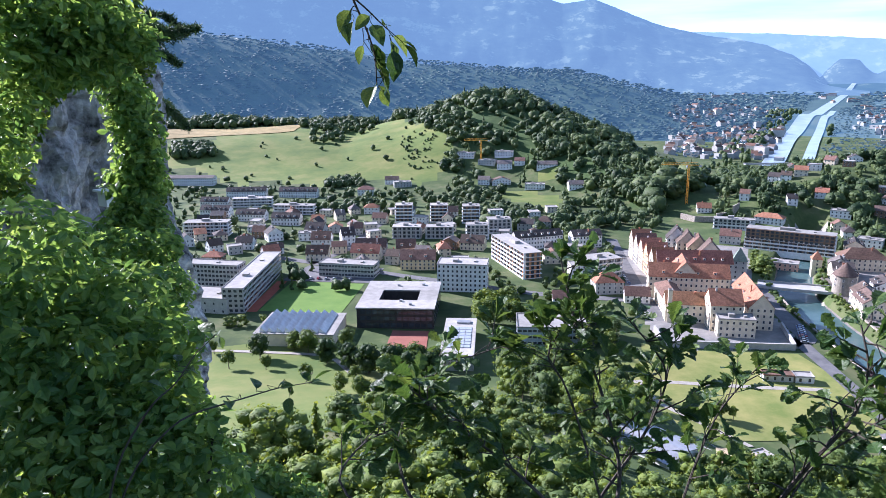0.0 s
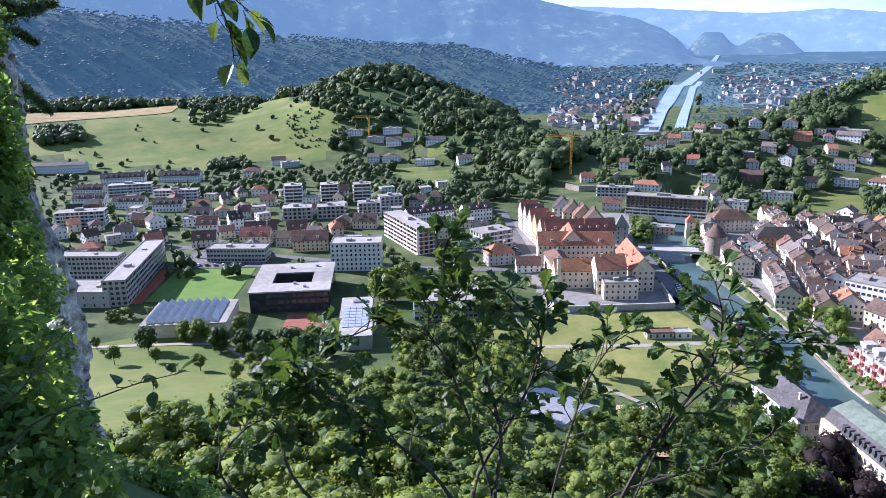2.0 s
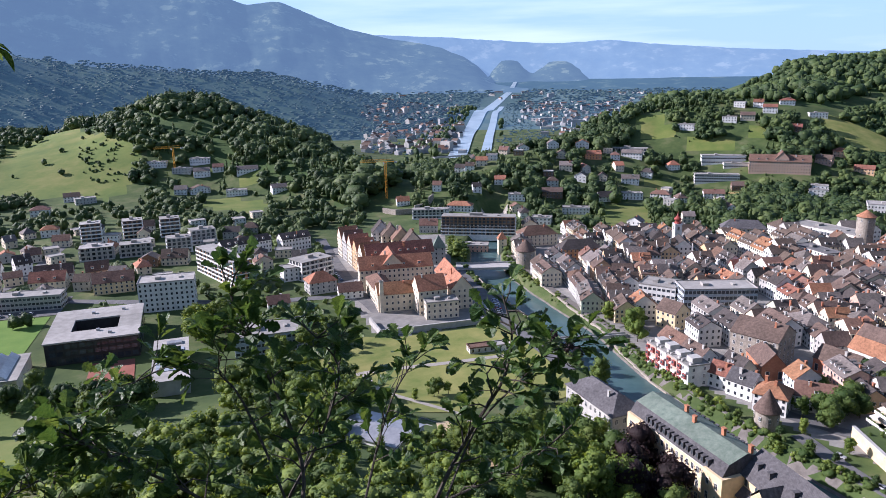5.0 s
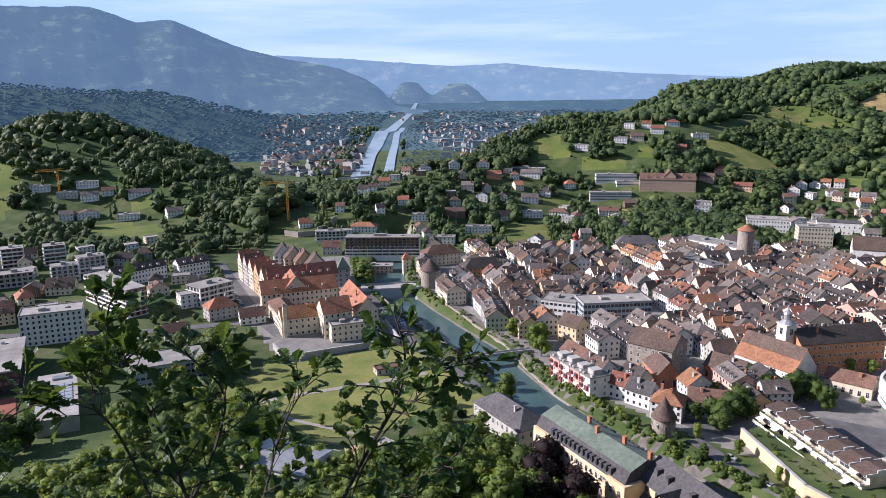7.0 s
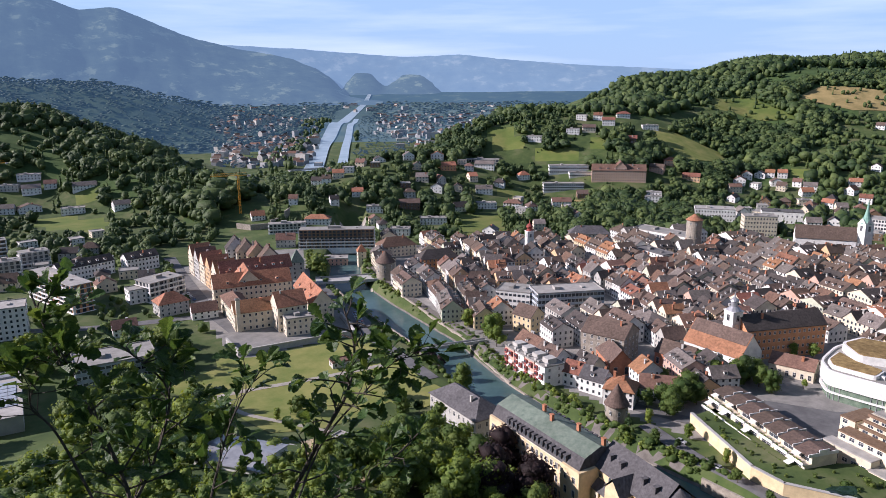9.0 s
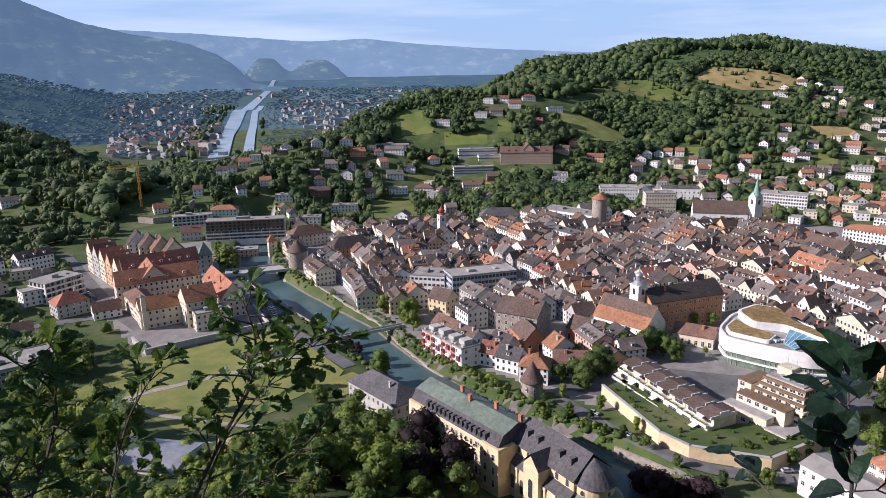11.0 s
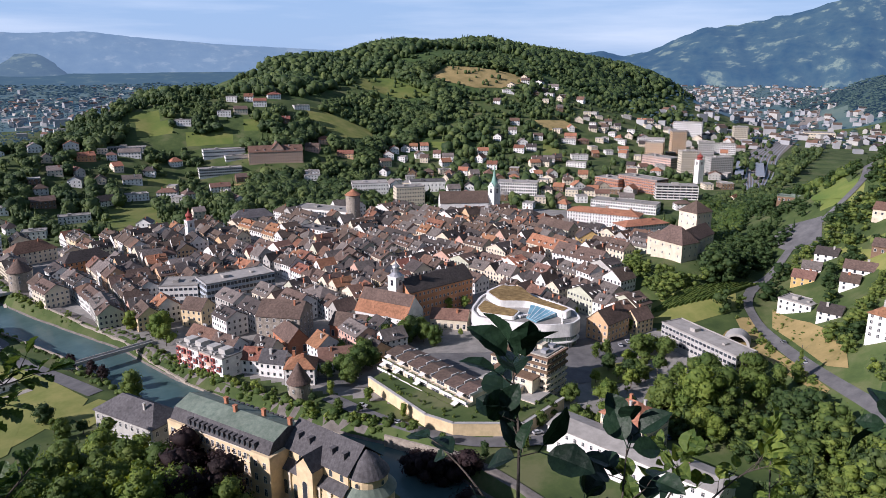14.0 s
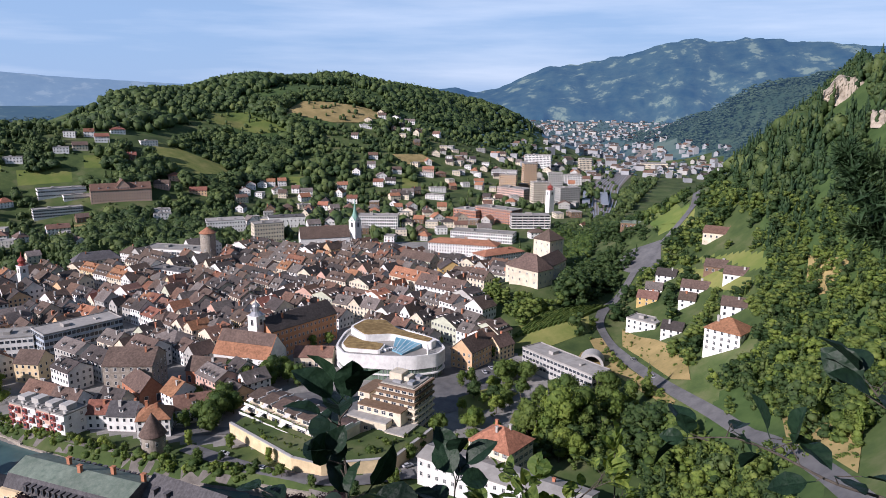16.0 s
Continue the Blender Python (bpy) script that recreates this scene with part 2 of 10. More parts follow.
def raw_mesh(name, verts, faces, mats, smooth=False, slots=None):
    """A mesh from arrays: verts (n, 3) and faces (k, 3 or 4)."""
    me = bpy.data.meshes.new(name)
    faces = np.asarray(faces, np.int32)
    k, c = faces.shape
    me.vertices.add(len(verts))
    me.vertices.foreach_set("co", np.asarray(verts, np.float32).ravel())
    me.loops.add(k * c)
    me.loops.foreach_set("vertex_index", faces.ravel())
    me.polygons.add(k)
    me.polygons.foreach_set("loop_start", np.arange(k, dtype=np.int32) * c)
    for m in (mats if isinstance(mats, (list, tuple)) else [mats]):
        me.materials.append(m)
    if slots is not None:
        me.polygons.foreach_set("material_index", np.asarray(slots, np.int32))
    me.polygons.foreach_set("use_smooth", np.full(k, smooth))
    me.update(calc_edges=True)
    return me


def polar(az, d):
    return d * math.sin(radians(az)), d * math.cos(radians(az))


# hills as spines: bearing, distance, crest height, half width
HILLS = (
    ("bell", ((-30, 2300, 285, 800), (-20, 2200, 250, 800), (-9.5, 2200, 200, 700), (-1, 2200, 152, 700), (7.6, 2200, 128, 650),
              (12.7, 2250, 78, 500), (22.3, 2100, 20, 400))),
    ("bell", ((-40, 1300, 54, 430), (-25, 1320, 47, 430), (-12, 1300, 46, 420), (-4, 1230, 46, 370), (0, 1200, 66, 350), (4, 1150, 91, 320), (7.5, 1060, 66, 220),
              (10.5, 960, 43, 145), (14, 890, 33, 115), (17.5, 825, 25, 95), (19.5, 780, 14, 80))),
    ("bell", ((24.5, 790, 21, 115), (28, 850, 35, 155), (32, 895, 42, 175), (35.5, 930, 42, 185), (38.5, 1040, 78, 220), (42, 1080, 90, 290), (47.5, 1090, 91, 320), (50, 1240, 108, 400), (52, 1340, 131, 500), (59, 1500, 163, 680),
              (64.6, 1650, 168, 600), (71, 1750, 141, 470), (74.8, 1830, 103, 320), (76.6, 1820, 55, 230), (78.2, 1820, 10, 160))),
    ("bell", ((80.5, 462, 20, 95), (83, 520, 16, 80))),
    ("bell", ((-34, 150, 44, 230), (-8, 125, 44, 215))),
    ("cone", ((-85, 420, 200, 300), (-95, 150, 165, 250), (-120, 16, 155, 200), (150, 150, 152, 170), (125, 330, 165, 190), (110, 480, 175, 200),
              (102, 600, 158, 225), (101.5, 800, 165, 195), (103, 1000, 165, 200), (104, 1300, 160, 250))),
    ("bell", ((86, 2350, 6, 200), (89, 2250, 26, 260), (94, 2150, 96, 340), (98.5, 2000, 178, 450), (104, 1850, 205, 500))),
)
RIVER = ((330, 640), (262, 520), (236, 470), (226, 441), (220, 400), (216, 352), (213, 312), (206, 283), (201, 258), (197, 225), (196, 190), (198, 155), (200, 128), (184, 85), (150, 20), (120, -40))


def seg_dist(x, y, a, b):
    dx, dy = b[0] - a[0], b[1] - a[1]
    u = np.clip(((x - a[0]) * dx + (y - a[1]) * dy) / (dx * dx + dy * dy), 0, 1)
    return np.hypot(x - a[0] - u * dx, y - a[1] - u * dy), u


def river_dist(x, y):
    return np.min([seg_dist(x, y, a, b)[0] for a, b in zip(RIVER, RIVER[1:])], axis=0)


def height(x, y):
    x, y = np.asarray(x, float), np.asarray(y, float)
    total = np.zeros(np.broadcast(x, y).shape)
    for kind, nodes in HILLS:
        best = np.zeros_like(total)
        pts = [(*polar(n[0], n[1]), n[2], n[3]) for n in nodes]
        for a, b in zip(pts, pts[1:]):
            d, u = seg_dist(x, y, a, b)
            top, wide = a[2] + (b[2] - a[2]) * u, a[3] + (b[3] - a[3]) * u
            r = np.clip(d / wide, 0, 1)
            f = 0.5 + 0.5 * np.cos(np.pi * r) if kind == "bell" else (1 - r) ** 1.35
            best = np.maximum(best, top * f)
        total = total + best ** 4
    z = total ** 0.25
    z = z + np.clip(z / 40, 0, 1) * 1.6 * (np.sin(x * 0.021 + 1.3 * np.sin(y * 0.013)) + np.sin(y * 0.027 + x * 0.009))
    cut = np.clip((16 - river_dist(x, y)) / 6, 0, 1)
    return z * (1 - cut) - 8.0 * cut
# ---- ground ----
def ground_z(x, y):
    return float(height(x, y))


def build_ground():
    az = np.concatenate([np.arange(-40, 113, 0.42), np.arange(114, 320, 4.0)])
    d = np.concatenate([[0.02, 0.5, 2.0], 4 * 1.06 ** np.arange(0, 65), np.arange(178, 480, 3.2), 480 * 1.03 ** np.arange(0, 80)])
    d = d[d < 4960]
    a, r = np.meshgrid(np.radians(az), d)
    x, y = r * np.sin(a), r * np.cos(a)
    z = height(x, y)
    rows, cols = a.shape
    i, j = np.meshgrid(np.arange(rows - 1), np.arange(cols), indexing="ij")
    k = (j + 1) % cols
    faces = np.stack([i * cols + j, (i + 1) * cols + j, (i + 1) * cols + k, i * cols + k], -1).reshape(-1, 4)
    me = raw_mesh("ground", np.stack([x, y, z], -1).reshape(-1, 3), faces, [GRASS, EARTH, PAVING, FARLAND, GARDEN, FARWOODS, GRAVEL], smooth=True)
    cx, cy = x.ravel()[faces].mean(1), y.ravel()[faces].mean(1)
    slots = np.where(in_meadow(cx, cy), 0, 4)
    slots[in_town(cx, cy)] = 2
    near_water = river_dist(cx, cy)
    slots[near_water < 21] = 4
    slots[near_water < 12.9] = 6
    slots[inside(cx, cy, ((226, 112), (236, 66), (300, 40), (345, 52), (385, 85), (345, 70), (290, 85), (240, 112)))] = 2
    slots[woods_mask(cx, cy) & ~in_meadow(cx, cy)] = 1
    # Far ground takes the materials that carry haze in their emission.
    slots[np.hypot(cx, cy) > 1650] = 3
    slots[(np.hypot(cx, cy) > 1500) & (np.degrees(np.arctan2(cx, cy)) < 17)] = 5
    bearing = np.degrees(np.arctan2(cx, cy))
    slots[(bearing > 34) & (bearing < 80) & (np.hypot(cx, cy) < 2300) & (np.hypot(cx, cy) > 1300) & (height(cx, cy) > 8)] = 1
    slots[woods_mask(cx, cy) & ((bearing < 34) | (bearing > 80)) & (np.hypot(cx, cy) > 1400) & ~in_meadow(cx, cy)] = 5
    me.polygons.foreach_set("material_index", slots.astype(np.int32))
    ob = new("ground", me)
    return tagged(ob, "green meadows, wooded slopes and a paved town floor", "ground", kind="structure")


def inside(x, y, poly):
    x, y = np.asarray(x, float), np.asarray(y, float)
    res = np.zeros(x.shape, bool)
    n = len(poly)
    for i in range(n):
        (x0, y0), (x1, y1) = poly[i], poly[(i + 1) % n]
        if y0 == y1:
            continue
        c = ((y0 > y) != (y1 > y)) & (x < (x1 - x0) * (y - y0) / (y1 - y0) + x0)
        res ^= c
    return res


TOWN = ((262, 560), (245, 470), (236, 395), (226, 330), (228, 290), (222, 240), (226, 190), (240, 110), (290, 85), (345, 70), (385, 85), (430, 110), (560, 100), (640, 190),
        (640, 280), (560, 330), (520, 420), (450, 440), (380, 470), (330, 520))
FLATTOWN = TOWN[:1] + ((262, 600), (120, 610), (-20, 560), (-120, 560), (-120, 330), (60, 330), (110, 300), (110, 345), (185, 345), (190, 440), (215, 450), (245, 470))


def in_town(x, y):
    return inside(x, y, TOWN) | (inside(x, y, ((110, 345), (185, 345), (192, 440), (215, 480), (240, 560), (130, 560))))


WOODZONES = (
    tuple(polar(a, d) for a, d in ((-8, 1090), (-2, 1150), (0.5, 1000), (4, 960), (10, 870), (13, 800), (16.5, 720), (20, 800), (21, 900), (14, 1150), (6, 1330), (-8, 1430), (-40, 1450), (-40, 1390), (-12, 1330))),
    tuple(polar(a, d) for a, d in ((-40, 1650), (-10, 1580), (8, 1500), (22, 1500), (25, 2100), (14, 2400), (-40, 2400))),
    tuple(polar(a, d) for a, d in ((38, 1110), (41, 1000), (45, 1060), (48.5, 1050), (51, 1080), (53, 1150), (56.5, 1260), (58, 1330), (61, 1430), (66, 1520), (71, 1380), (75, 1450), (79, 1750), (81, 2100),
                                   (76, 2000), (71, 1870), (64.6, 1780), (59, 1620), (52.5, 1470), (48.7, 1330), (41, 1200))),
    tuple(polar(a, d) for a, d in ((52, 930), (56, 860), (60, 1000), (63, 1180), (66, 1300), (69, 1330), (65, 1400), (60, 1300), (56, 1160), (52, 1060))),
    tuple(polar(a, d) for a, d in ((80, 205), (88, 235), (92.5, 270), (95, 310), (97.5, 340), (97.5, 380), (96.8, 420), (96.5, 470), (94.4, 560), (93.8, 640), (95, 720), (96.5, 820), (98.5, 1000), (101, 1300), (106, 1300), (106, 1000),
                                   (106, 560), (107, 300), (100, 165), (86, 165))),
    tuple(polar(a, d) for a, d in ((86.2, 2150), (88.5, 1960), (91, 1780), (94, 1560), (97, 1400), (101, 1300), (106, 1250), (106, 2300), (98, 2400), (90, 2600), (86.0, 2500))),
)


HAY_FIELD = ((-470, 1214), (-242, 1281), (-245, 1195), (-327, 1155), (-432, 1113))
MEADOWS = (
    ((-395, 962), (-417, 1070), (-327, 1155), (-211, 1210), (-97, 1326), (-43, 1115), (12, 1016), (11, 960), (-15, 896), (-32, 875), (-62, 914), (-106, 922), (-158, 888), (-220, 916), (-258, 894), (-337, 965)),
    HAY_FIELD,
    tuple(polar(a, d) for a, d in ((-30, 205), (-15, 200), (-6, 225), (-3, 300), (-6, 345), (-15, 372), (-26, 385))),
    ((60, 810), (89, 843), (133, 787), (113, 717), (86, 755)),
    ((98, 895), (137, 875), (138, 859), (106, 876)),
    ((600, 775), (638, 794), (644, 770), (636, 732), (622, 718), (606, 710), (596, 732), (601, 759)),
    ((609, 703), (661, 674), (715, 659), (701, 641), (656, 659), (613, 686)),
    ((965, 693), (1009, 696), (1035, 669), (1021, 596), (1015, 573), (980, 602), (970, 636)),
    ((436, 603), (475, 583), (417, 501), (384, 525)),
    ((877, 532), (879, 493), (869, 453), (859, 481), (862, 518)),
    ((954, 366), (966, 340), (927, 318), (914, 349)),
    ((523, 650), (559, 638), (527, 612), (515, 636)),
    ((494, -1), (455, -29), (423, -52), (393, -52), (441, -33)), ((472, -5), (443, -25), (384, -42), (421, -25)),
    ((574, 15), (588, 8), (578, -12), (554, -19), (524, -18), (534, -3), (552, 7)),
)


def in_meadow(x, y):
    m = np.zeros(np.asarray(x).shape, bool)
    for poly in MEADOWS:
        m |= inside(x, y, poly)
    return m


def woods_mask(x, y):
    m = np.zeros(np.asarray(x).shape, bool)
    for poly in WOODZONES:
        m |= inside(x, y, poly)
    d, a = np.hypot(x, y), np.degrees(np.arctan2(x, y))
    m |= (d < 175) | ((d > 2600) & (a > -40) & (a < 30))
    return m


GROUND = build_ground()


def drape(name, line, width, mat, label, category, lift=0.12, step=6.0, level=None):
    """A ribbon laid on the ground along a line."""
    pts = []
    for (x0, y0), (x1, y1) in zip(line, line[1:]):
        n = max(1, int(math.hypot(x1 - x0, y1 - y0) / step))
        pts += [(x0 + (x1 - x0) * i / n, y0 + (y1 - y0) * i / n) for i in range(n)]
    pts.append(line[-1])
    p = np.array(pts, float)
    for _ in range(3):
        p[1:-1] = (p[:-2] + 2 * p[1:-1] + p[2:]) / 4
    t = np.gradient(p, axis=0)
    t /= np.linalg.norm(t, axis=1, keepdims=True)
    nrm = np.stack([-t[:, 1], t[:, 0]], -1)
    w = np.broadcast_to(np.asarray(width, float) if np.ndim(width) == 0 else np.interp(np.linspace(0, 1, len(p)), np.linspace(0, 1, len(width)), width), (len(p),))
    across = 5
    vs = []
    for k in range(across):
        q = p + nrm * (w * (k / (across - 1) - 0.5))[:, None]
        z = np.full(len(p), level) if level is not None else height(q[:, 0], q[:, 1]) + lift
        vs.append(np.column_stack([q, z]))
    v = np.stack(vs, 1).reshape(-1, 3)
    i, j = np.meshgrid(np.arange(len(p) - 1), np.arange(across - 1), indexing="ij")
    f = np.stack([i * across + j, i * across + j + 1, (i + 1) * across + j + 1, (i + 1) * across + j], -1).reshape(-1, 4)
    f = f[:, ::-1]
    ob = new(name, raw_mesh(name, v, f, mat, smooth=True))
    return tagged(ob, label, category, kind="structure")


def patch(name, poly, mat, label, category, lift=0.15, level=None, cell=5.0):
    """A sheet laid on the ground inside an outline."""
    a = np.array(poly, float)
    lo, hi = a.min(0), a.max(0)
    nx, ny = max(2, int((hi[0] - lo[0]) / cell) + 1), max(2, int((hi[1] - lo[1]) / cell) + 1)
    bm = bmesh.new()
    vs = [bm.verts.new((x, y, 0)) for x, y in poly]
    bm.faces.new(vs)
    for k in range(1, nx):
        x = lo[0] + (hi[0] - lo[0]) * k / nx
        bmesh.ops.bisect_plane(bm, geom=bm.verts[:] + bm.edges[:] + bm.faces[:], plane_co=(x, 0, 0), plane_no=(1, 0, 0))
    for k in range(1, ny):
        y = lo[1] + (hi[1] - lo[1]) * k / ny
        bmesh.ops.bisect_plane(bm, geom=bm.verts[:] + bm.edges[:] + bm.faces[:], plane_co=(0, y, 0), plane_no=(0, 1, 0))
    for v in bm.verts:
        v.co.z = level if level is not None else ground_z(v.co.x, v.co.y) + lift
    bmesh.ops.recalc_face_normals(bm, faces=bm.faces)
    for f in bm.faces:
        if f.normal.z < 0:
            f.normal_flip()
    me = bpy.data.meshes.new(name)
    bm.to_mesh(me)
    bm.free()
    me.materials.append(mat)
    return tagged(new(name, me), label, category, kind="structure")


drape("river", RIVER, 26, WATER, "green-grey river between planted stone banks", "water", level=-5.2)


def river_bank(side):
    """The sloping bank from the water's edge up to the street, gravel below and green above."""
    p = np.array(RIVER, float)
    t = np.linspace(0, len(p) - 1, (len(p) - 1) * 10 + 1)
    p = np.stack([np.interp(t, np.arange(len(p)), p[:, k]) for k in range(2)], -1)
    for _ in range(3):
        p[1:-1] = (p[:-2] + 2 * p[1:-1] + p[2:]) / 4
    d = np.gradient(p, axis=0)
    d /= np.linalg.norm(d, axis=1, keepdims=True)
    out = np.stack([-d[:, 1], d[:, 0]], -1) * side
    r = np.random.RandomState(3 if side > 0 else 4)
    v = []
    for off, z in ((11.2, -5.6), (12.2, -4.35), (15.6, 0.08), (18.2, 0.32)):
        q = p + out * (off + r.uniform(-0.25, 0.25, len(p)))[:, None]
        v.append(np.column_stack([q, z + r.uniform(-0.12, 0.12, len(p))]))
    n = len(p)
    f, slots = [], []
    for k in range(3):
        for m in range(n - 1):
            a = k * n + m
            f.append((a, a + 1, a + n + 1, a + n) if side < 0 else (a, a + n, a + n + 1, a + 1))
            slots.append(0 if k == 0 else 1)
    ob = new("river_bank", raw_mesh("river_bank", np.concatenate(v), f, [BALLAST, GARDEN], True, slots))
    return tagged(ob, "sloping river bank of gravel and rough grass", "ground", kind="structure")


river_bank(1)
river_bank(-1)
FAR_RIVER = (polar(23.9, 1040), polar(24.4, 1128), polar(25.2, 1540), polar(26.4, 2142), polar(27.9, 3200), polar(28.56, 4090))
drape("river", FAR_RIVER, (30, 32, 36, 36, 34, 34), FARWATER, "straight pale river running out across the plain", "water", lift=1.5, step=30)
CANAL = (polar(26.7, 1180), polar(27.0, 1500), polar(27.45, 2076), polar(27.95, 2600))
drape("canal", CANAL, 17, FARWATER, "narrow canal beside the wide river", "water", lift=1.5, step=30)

# ---- buildings ----
COL = {
    "white": plaster("white", (0.78, 0.77, 0.74)), "cream": plaster("cream", (0.70, 0.62, 0.48)), "yellow": plaster("yellow", (0.72, 0.57, 0.35)),
    "grey": plaster("grey", (0.46, 0.45, 0.42)), "pink": plaster("pink", (0.58, 0.38, 0.30)), "peach": plaster("peach", (0.66, 0.44, 0.26)),
    "orange": plaster("orange", (0.58, 0.29, 0.15)), "green": plaster("green", (0.52, 0.54, 0.42)), "ochre": plaster("ochre", (0.60, 0.42, 0.17)),
    "brick": BRICK, "stone": STONE, "concrete": CONCRETE, "black": material("black_cladding", (0.028, 0.026, 0.028), (0.05, 0.046, 0.046), 0.4, 0.5),
    "hillpink": plaster("hillpink", (0.62, 0.43, 0.33)), "blue": plaster("blue", (0.40, 0.46, 0.52)), "wood": material("weathered_wood", (0.14, 0.09, 0.055), (0.22, 0.15, 0.10), 0.8, 0.85, vary=0.15),
}
ROOF = {
    "brown": tiles("brown", (0.135, 0.096, 0.077)), "dark": tiles("dark", (0.075, 0.064, 0.06)), "grey": tiles("grey", (0.185, 0.16, 0.145)),
    "orange": tiles("orange", (0.37, 0.175, 0.10)), "red": tiles("red", (0.25, 0.11, 0.075)), "rust": tiles("rust", (0.195, 0.115, 0.085)),
    "copper": COPPER, "flat": ROOFGREY, "bitumen": DARKROOF, "slate": tiles("slate", (0.115, 0.11, 0.115)), "zinc": METAL,
}
OCCUPIED = []
OPEN_SQUARES = (((284, 84), (345, 66), (372, 92), (352, 130), (372, 150), (345, 186), (316, 190), (283, 176), (258, 182), (236, 196), (226, 190), (236, 110)),
                ((236, 318), (258, 300), (252, 268), (226, 268), (224, 320)), ((248, 262), (270, 222), (244, 212), (226, 236)))
WINDOW_MESHES, PANES = {}, {}


def window_mesh(w, h, shutters):
    key = (round(w, 2), round(h, 2), shutters)
    if key not in WINDOW_MESHES:
        g = Geo()
        xs = (-w / 2 - 0.12, -w / 2, -0.035, 0.035, w / 2, w / 2 + 0.12)
        zs = (-0.12, 0.0, h * 0.62, h * 0.62 + 0.06, h, h + 0.12)
        g.v = [(px, y, pz) for y in (-0.06, -0.01) for pz in zs for px in xs]
        gap = {(1, 1), (3, 1), (1, 3), (3, 3)}
        for row in range(5):
            for col in range(5):
                a = row * 6 + col
                if (col, row) not in gap:
                    g.f.append((a, a + 1, a + 7, a + 6))
                for p, q, beside in ((a, a + 1, (col, row - 1)), (a + 1, a + 7, (col + 1, row)), (a + 7, a + 6, (col, row + 1)), (a + 6, a, (col - 1, row))):
                    edge = not (0 <= beside[0] < 5 and 0 <= beside[1] < 5)
                    if ((col, row) not in gap) and (edge or beside in gap):
                        g.f.append((q, p, p + 36, q + 36))
        g.s = [0] * len(g.f)
        pane = Geo()
        pane.face([(-w / 2, -0.02, 0), (w / 2, -0.02, 0), (w / 2, -0.02, h), (-w / 2, -0.02, h)])
        if shutters:
            for s in (-1, 1):
                c = s * (w / 2 + 0.12 + w * 0.26)
                g.box(c - w * 0.25, -0.09, 0, c + w * 0.25, -0.01, h, 1, True)
        WINDOW_MESHES[key] = g.mesh("window", [FRAME, SHUTTER])
        whole = Geo()
        whole.v, whole.f, whole.s = list(g.v), list(g.f), list(g.s)
        whole.face(list(pane.v), 2)
        PANES[WINDOW_MESHES[key].name] = (pane.mesh("pane", GLASS), whole.mesh("glazed_window", [FRAME, SHUTTER, GLASS]))
    return WINDOW_MESHES[key]


def sides(L, D):
    """The four walls of a block: start corner, direction, outward normal and length."""
    return (((-L / 2, -D / 2), (1, 0), (0, -1), L), ((L / 2, -D / 2), (0, 1), (1, 0), D), ((L / 2, D / 2), (-1, 0), (0, 1), L), ((-L / 2, D / 2), (0, -1), (-1, 0), D))


def window_rows(parent, L, D, h, floors, pitch=2.9, w=1.05, tall=1.45, single=False, shutters=False, z0=0.0, only=None, sill=0.95):
    fh = h / floors
    g = Geo()
    for fl in range(floors):
        for si, ((x, y), (dx, dy), (nx, ny), length) in enumerate(sides(L, D)):
            if only is not None and si not in only:
                continue
            n = max(1, int((length - 1.2) / pitch))
            for k in range(n):
                s = length * (k + 0.5) / n
                zb = z0 + fl * fh + min(sill, fh * 0.33)
                ht = min(tall, fh * 0.55)
                if single:
                    ob = new("window", window_mesh(w, ht, shutters))
                    ob.parent = parent
                    ob.matrix_basis = pose(x + dx * s, y + dy * s, zb, 0, 0, math.degrees(math.atan2(dy, dx)))
                else:
                    for o, e, slot in ((0.10, 0.05, 0), (0.0, 0.08, 1)):
                        a, b = s - w / 2 - o, s + w / 2 + o
                        q = [(x + dx * a + nx * e, y + dy * a + ny * e), (x + dx * b + nx * e, y + dy * b + ny * e)]
                        g.face([(*q[0], zb - o), (*q[1], zb - o), (*q[1], zb + ht + o), (*q[0], zb + ht + o)], slot)
    if g.f:
        o = part("window_glazing", g, [FRAME, GLASS], parent)
        if o:
            tagged(o, kind="stuff")


def gable_geo(L, D, h, rise, over=0.5, thick=0.28):
    """A gable roof with its ridge along x: two thick slabs."""
    g = Geo()
    run = D / 2 + over
    drop = rise * over / (D / 2)
    x0, x1 = -L / 2 - over * 0.7, L / 2 + over * 0.7
    for s in (-1, 1):
        lo, hi = (x0, s * run, h - drop), (x0, 0, h + rise)
        a = [(x0, s * run, h - drop), (x1, s * run, h - drop), (x1, 0, h + rise), (x0, 0, h + rise)]
        b = [(p[0], p[1], p[2] + thick) for p in a]
        if s > 0:
            a, b = a[::-1], b[::-1]
        g.face(b)
        g.face(a[::-1])
        for i in range(4):
            j = (i + 1) % 4
            g.face([a[i], a[j], b[j], b[i]])
    return g


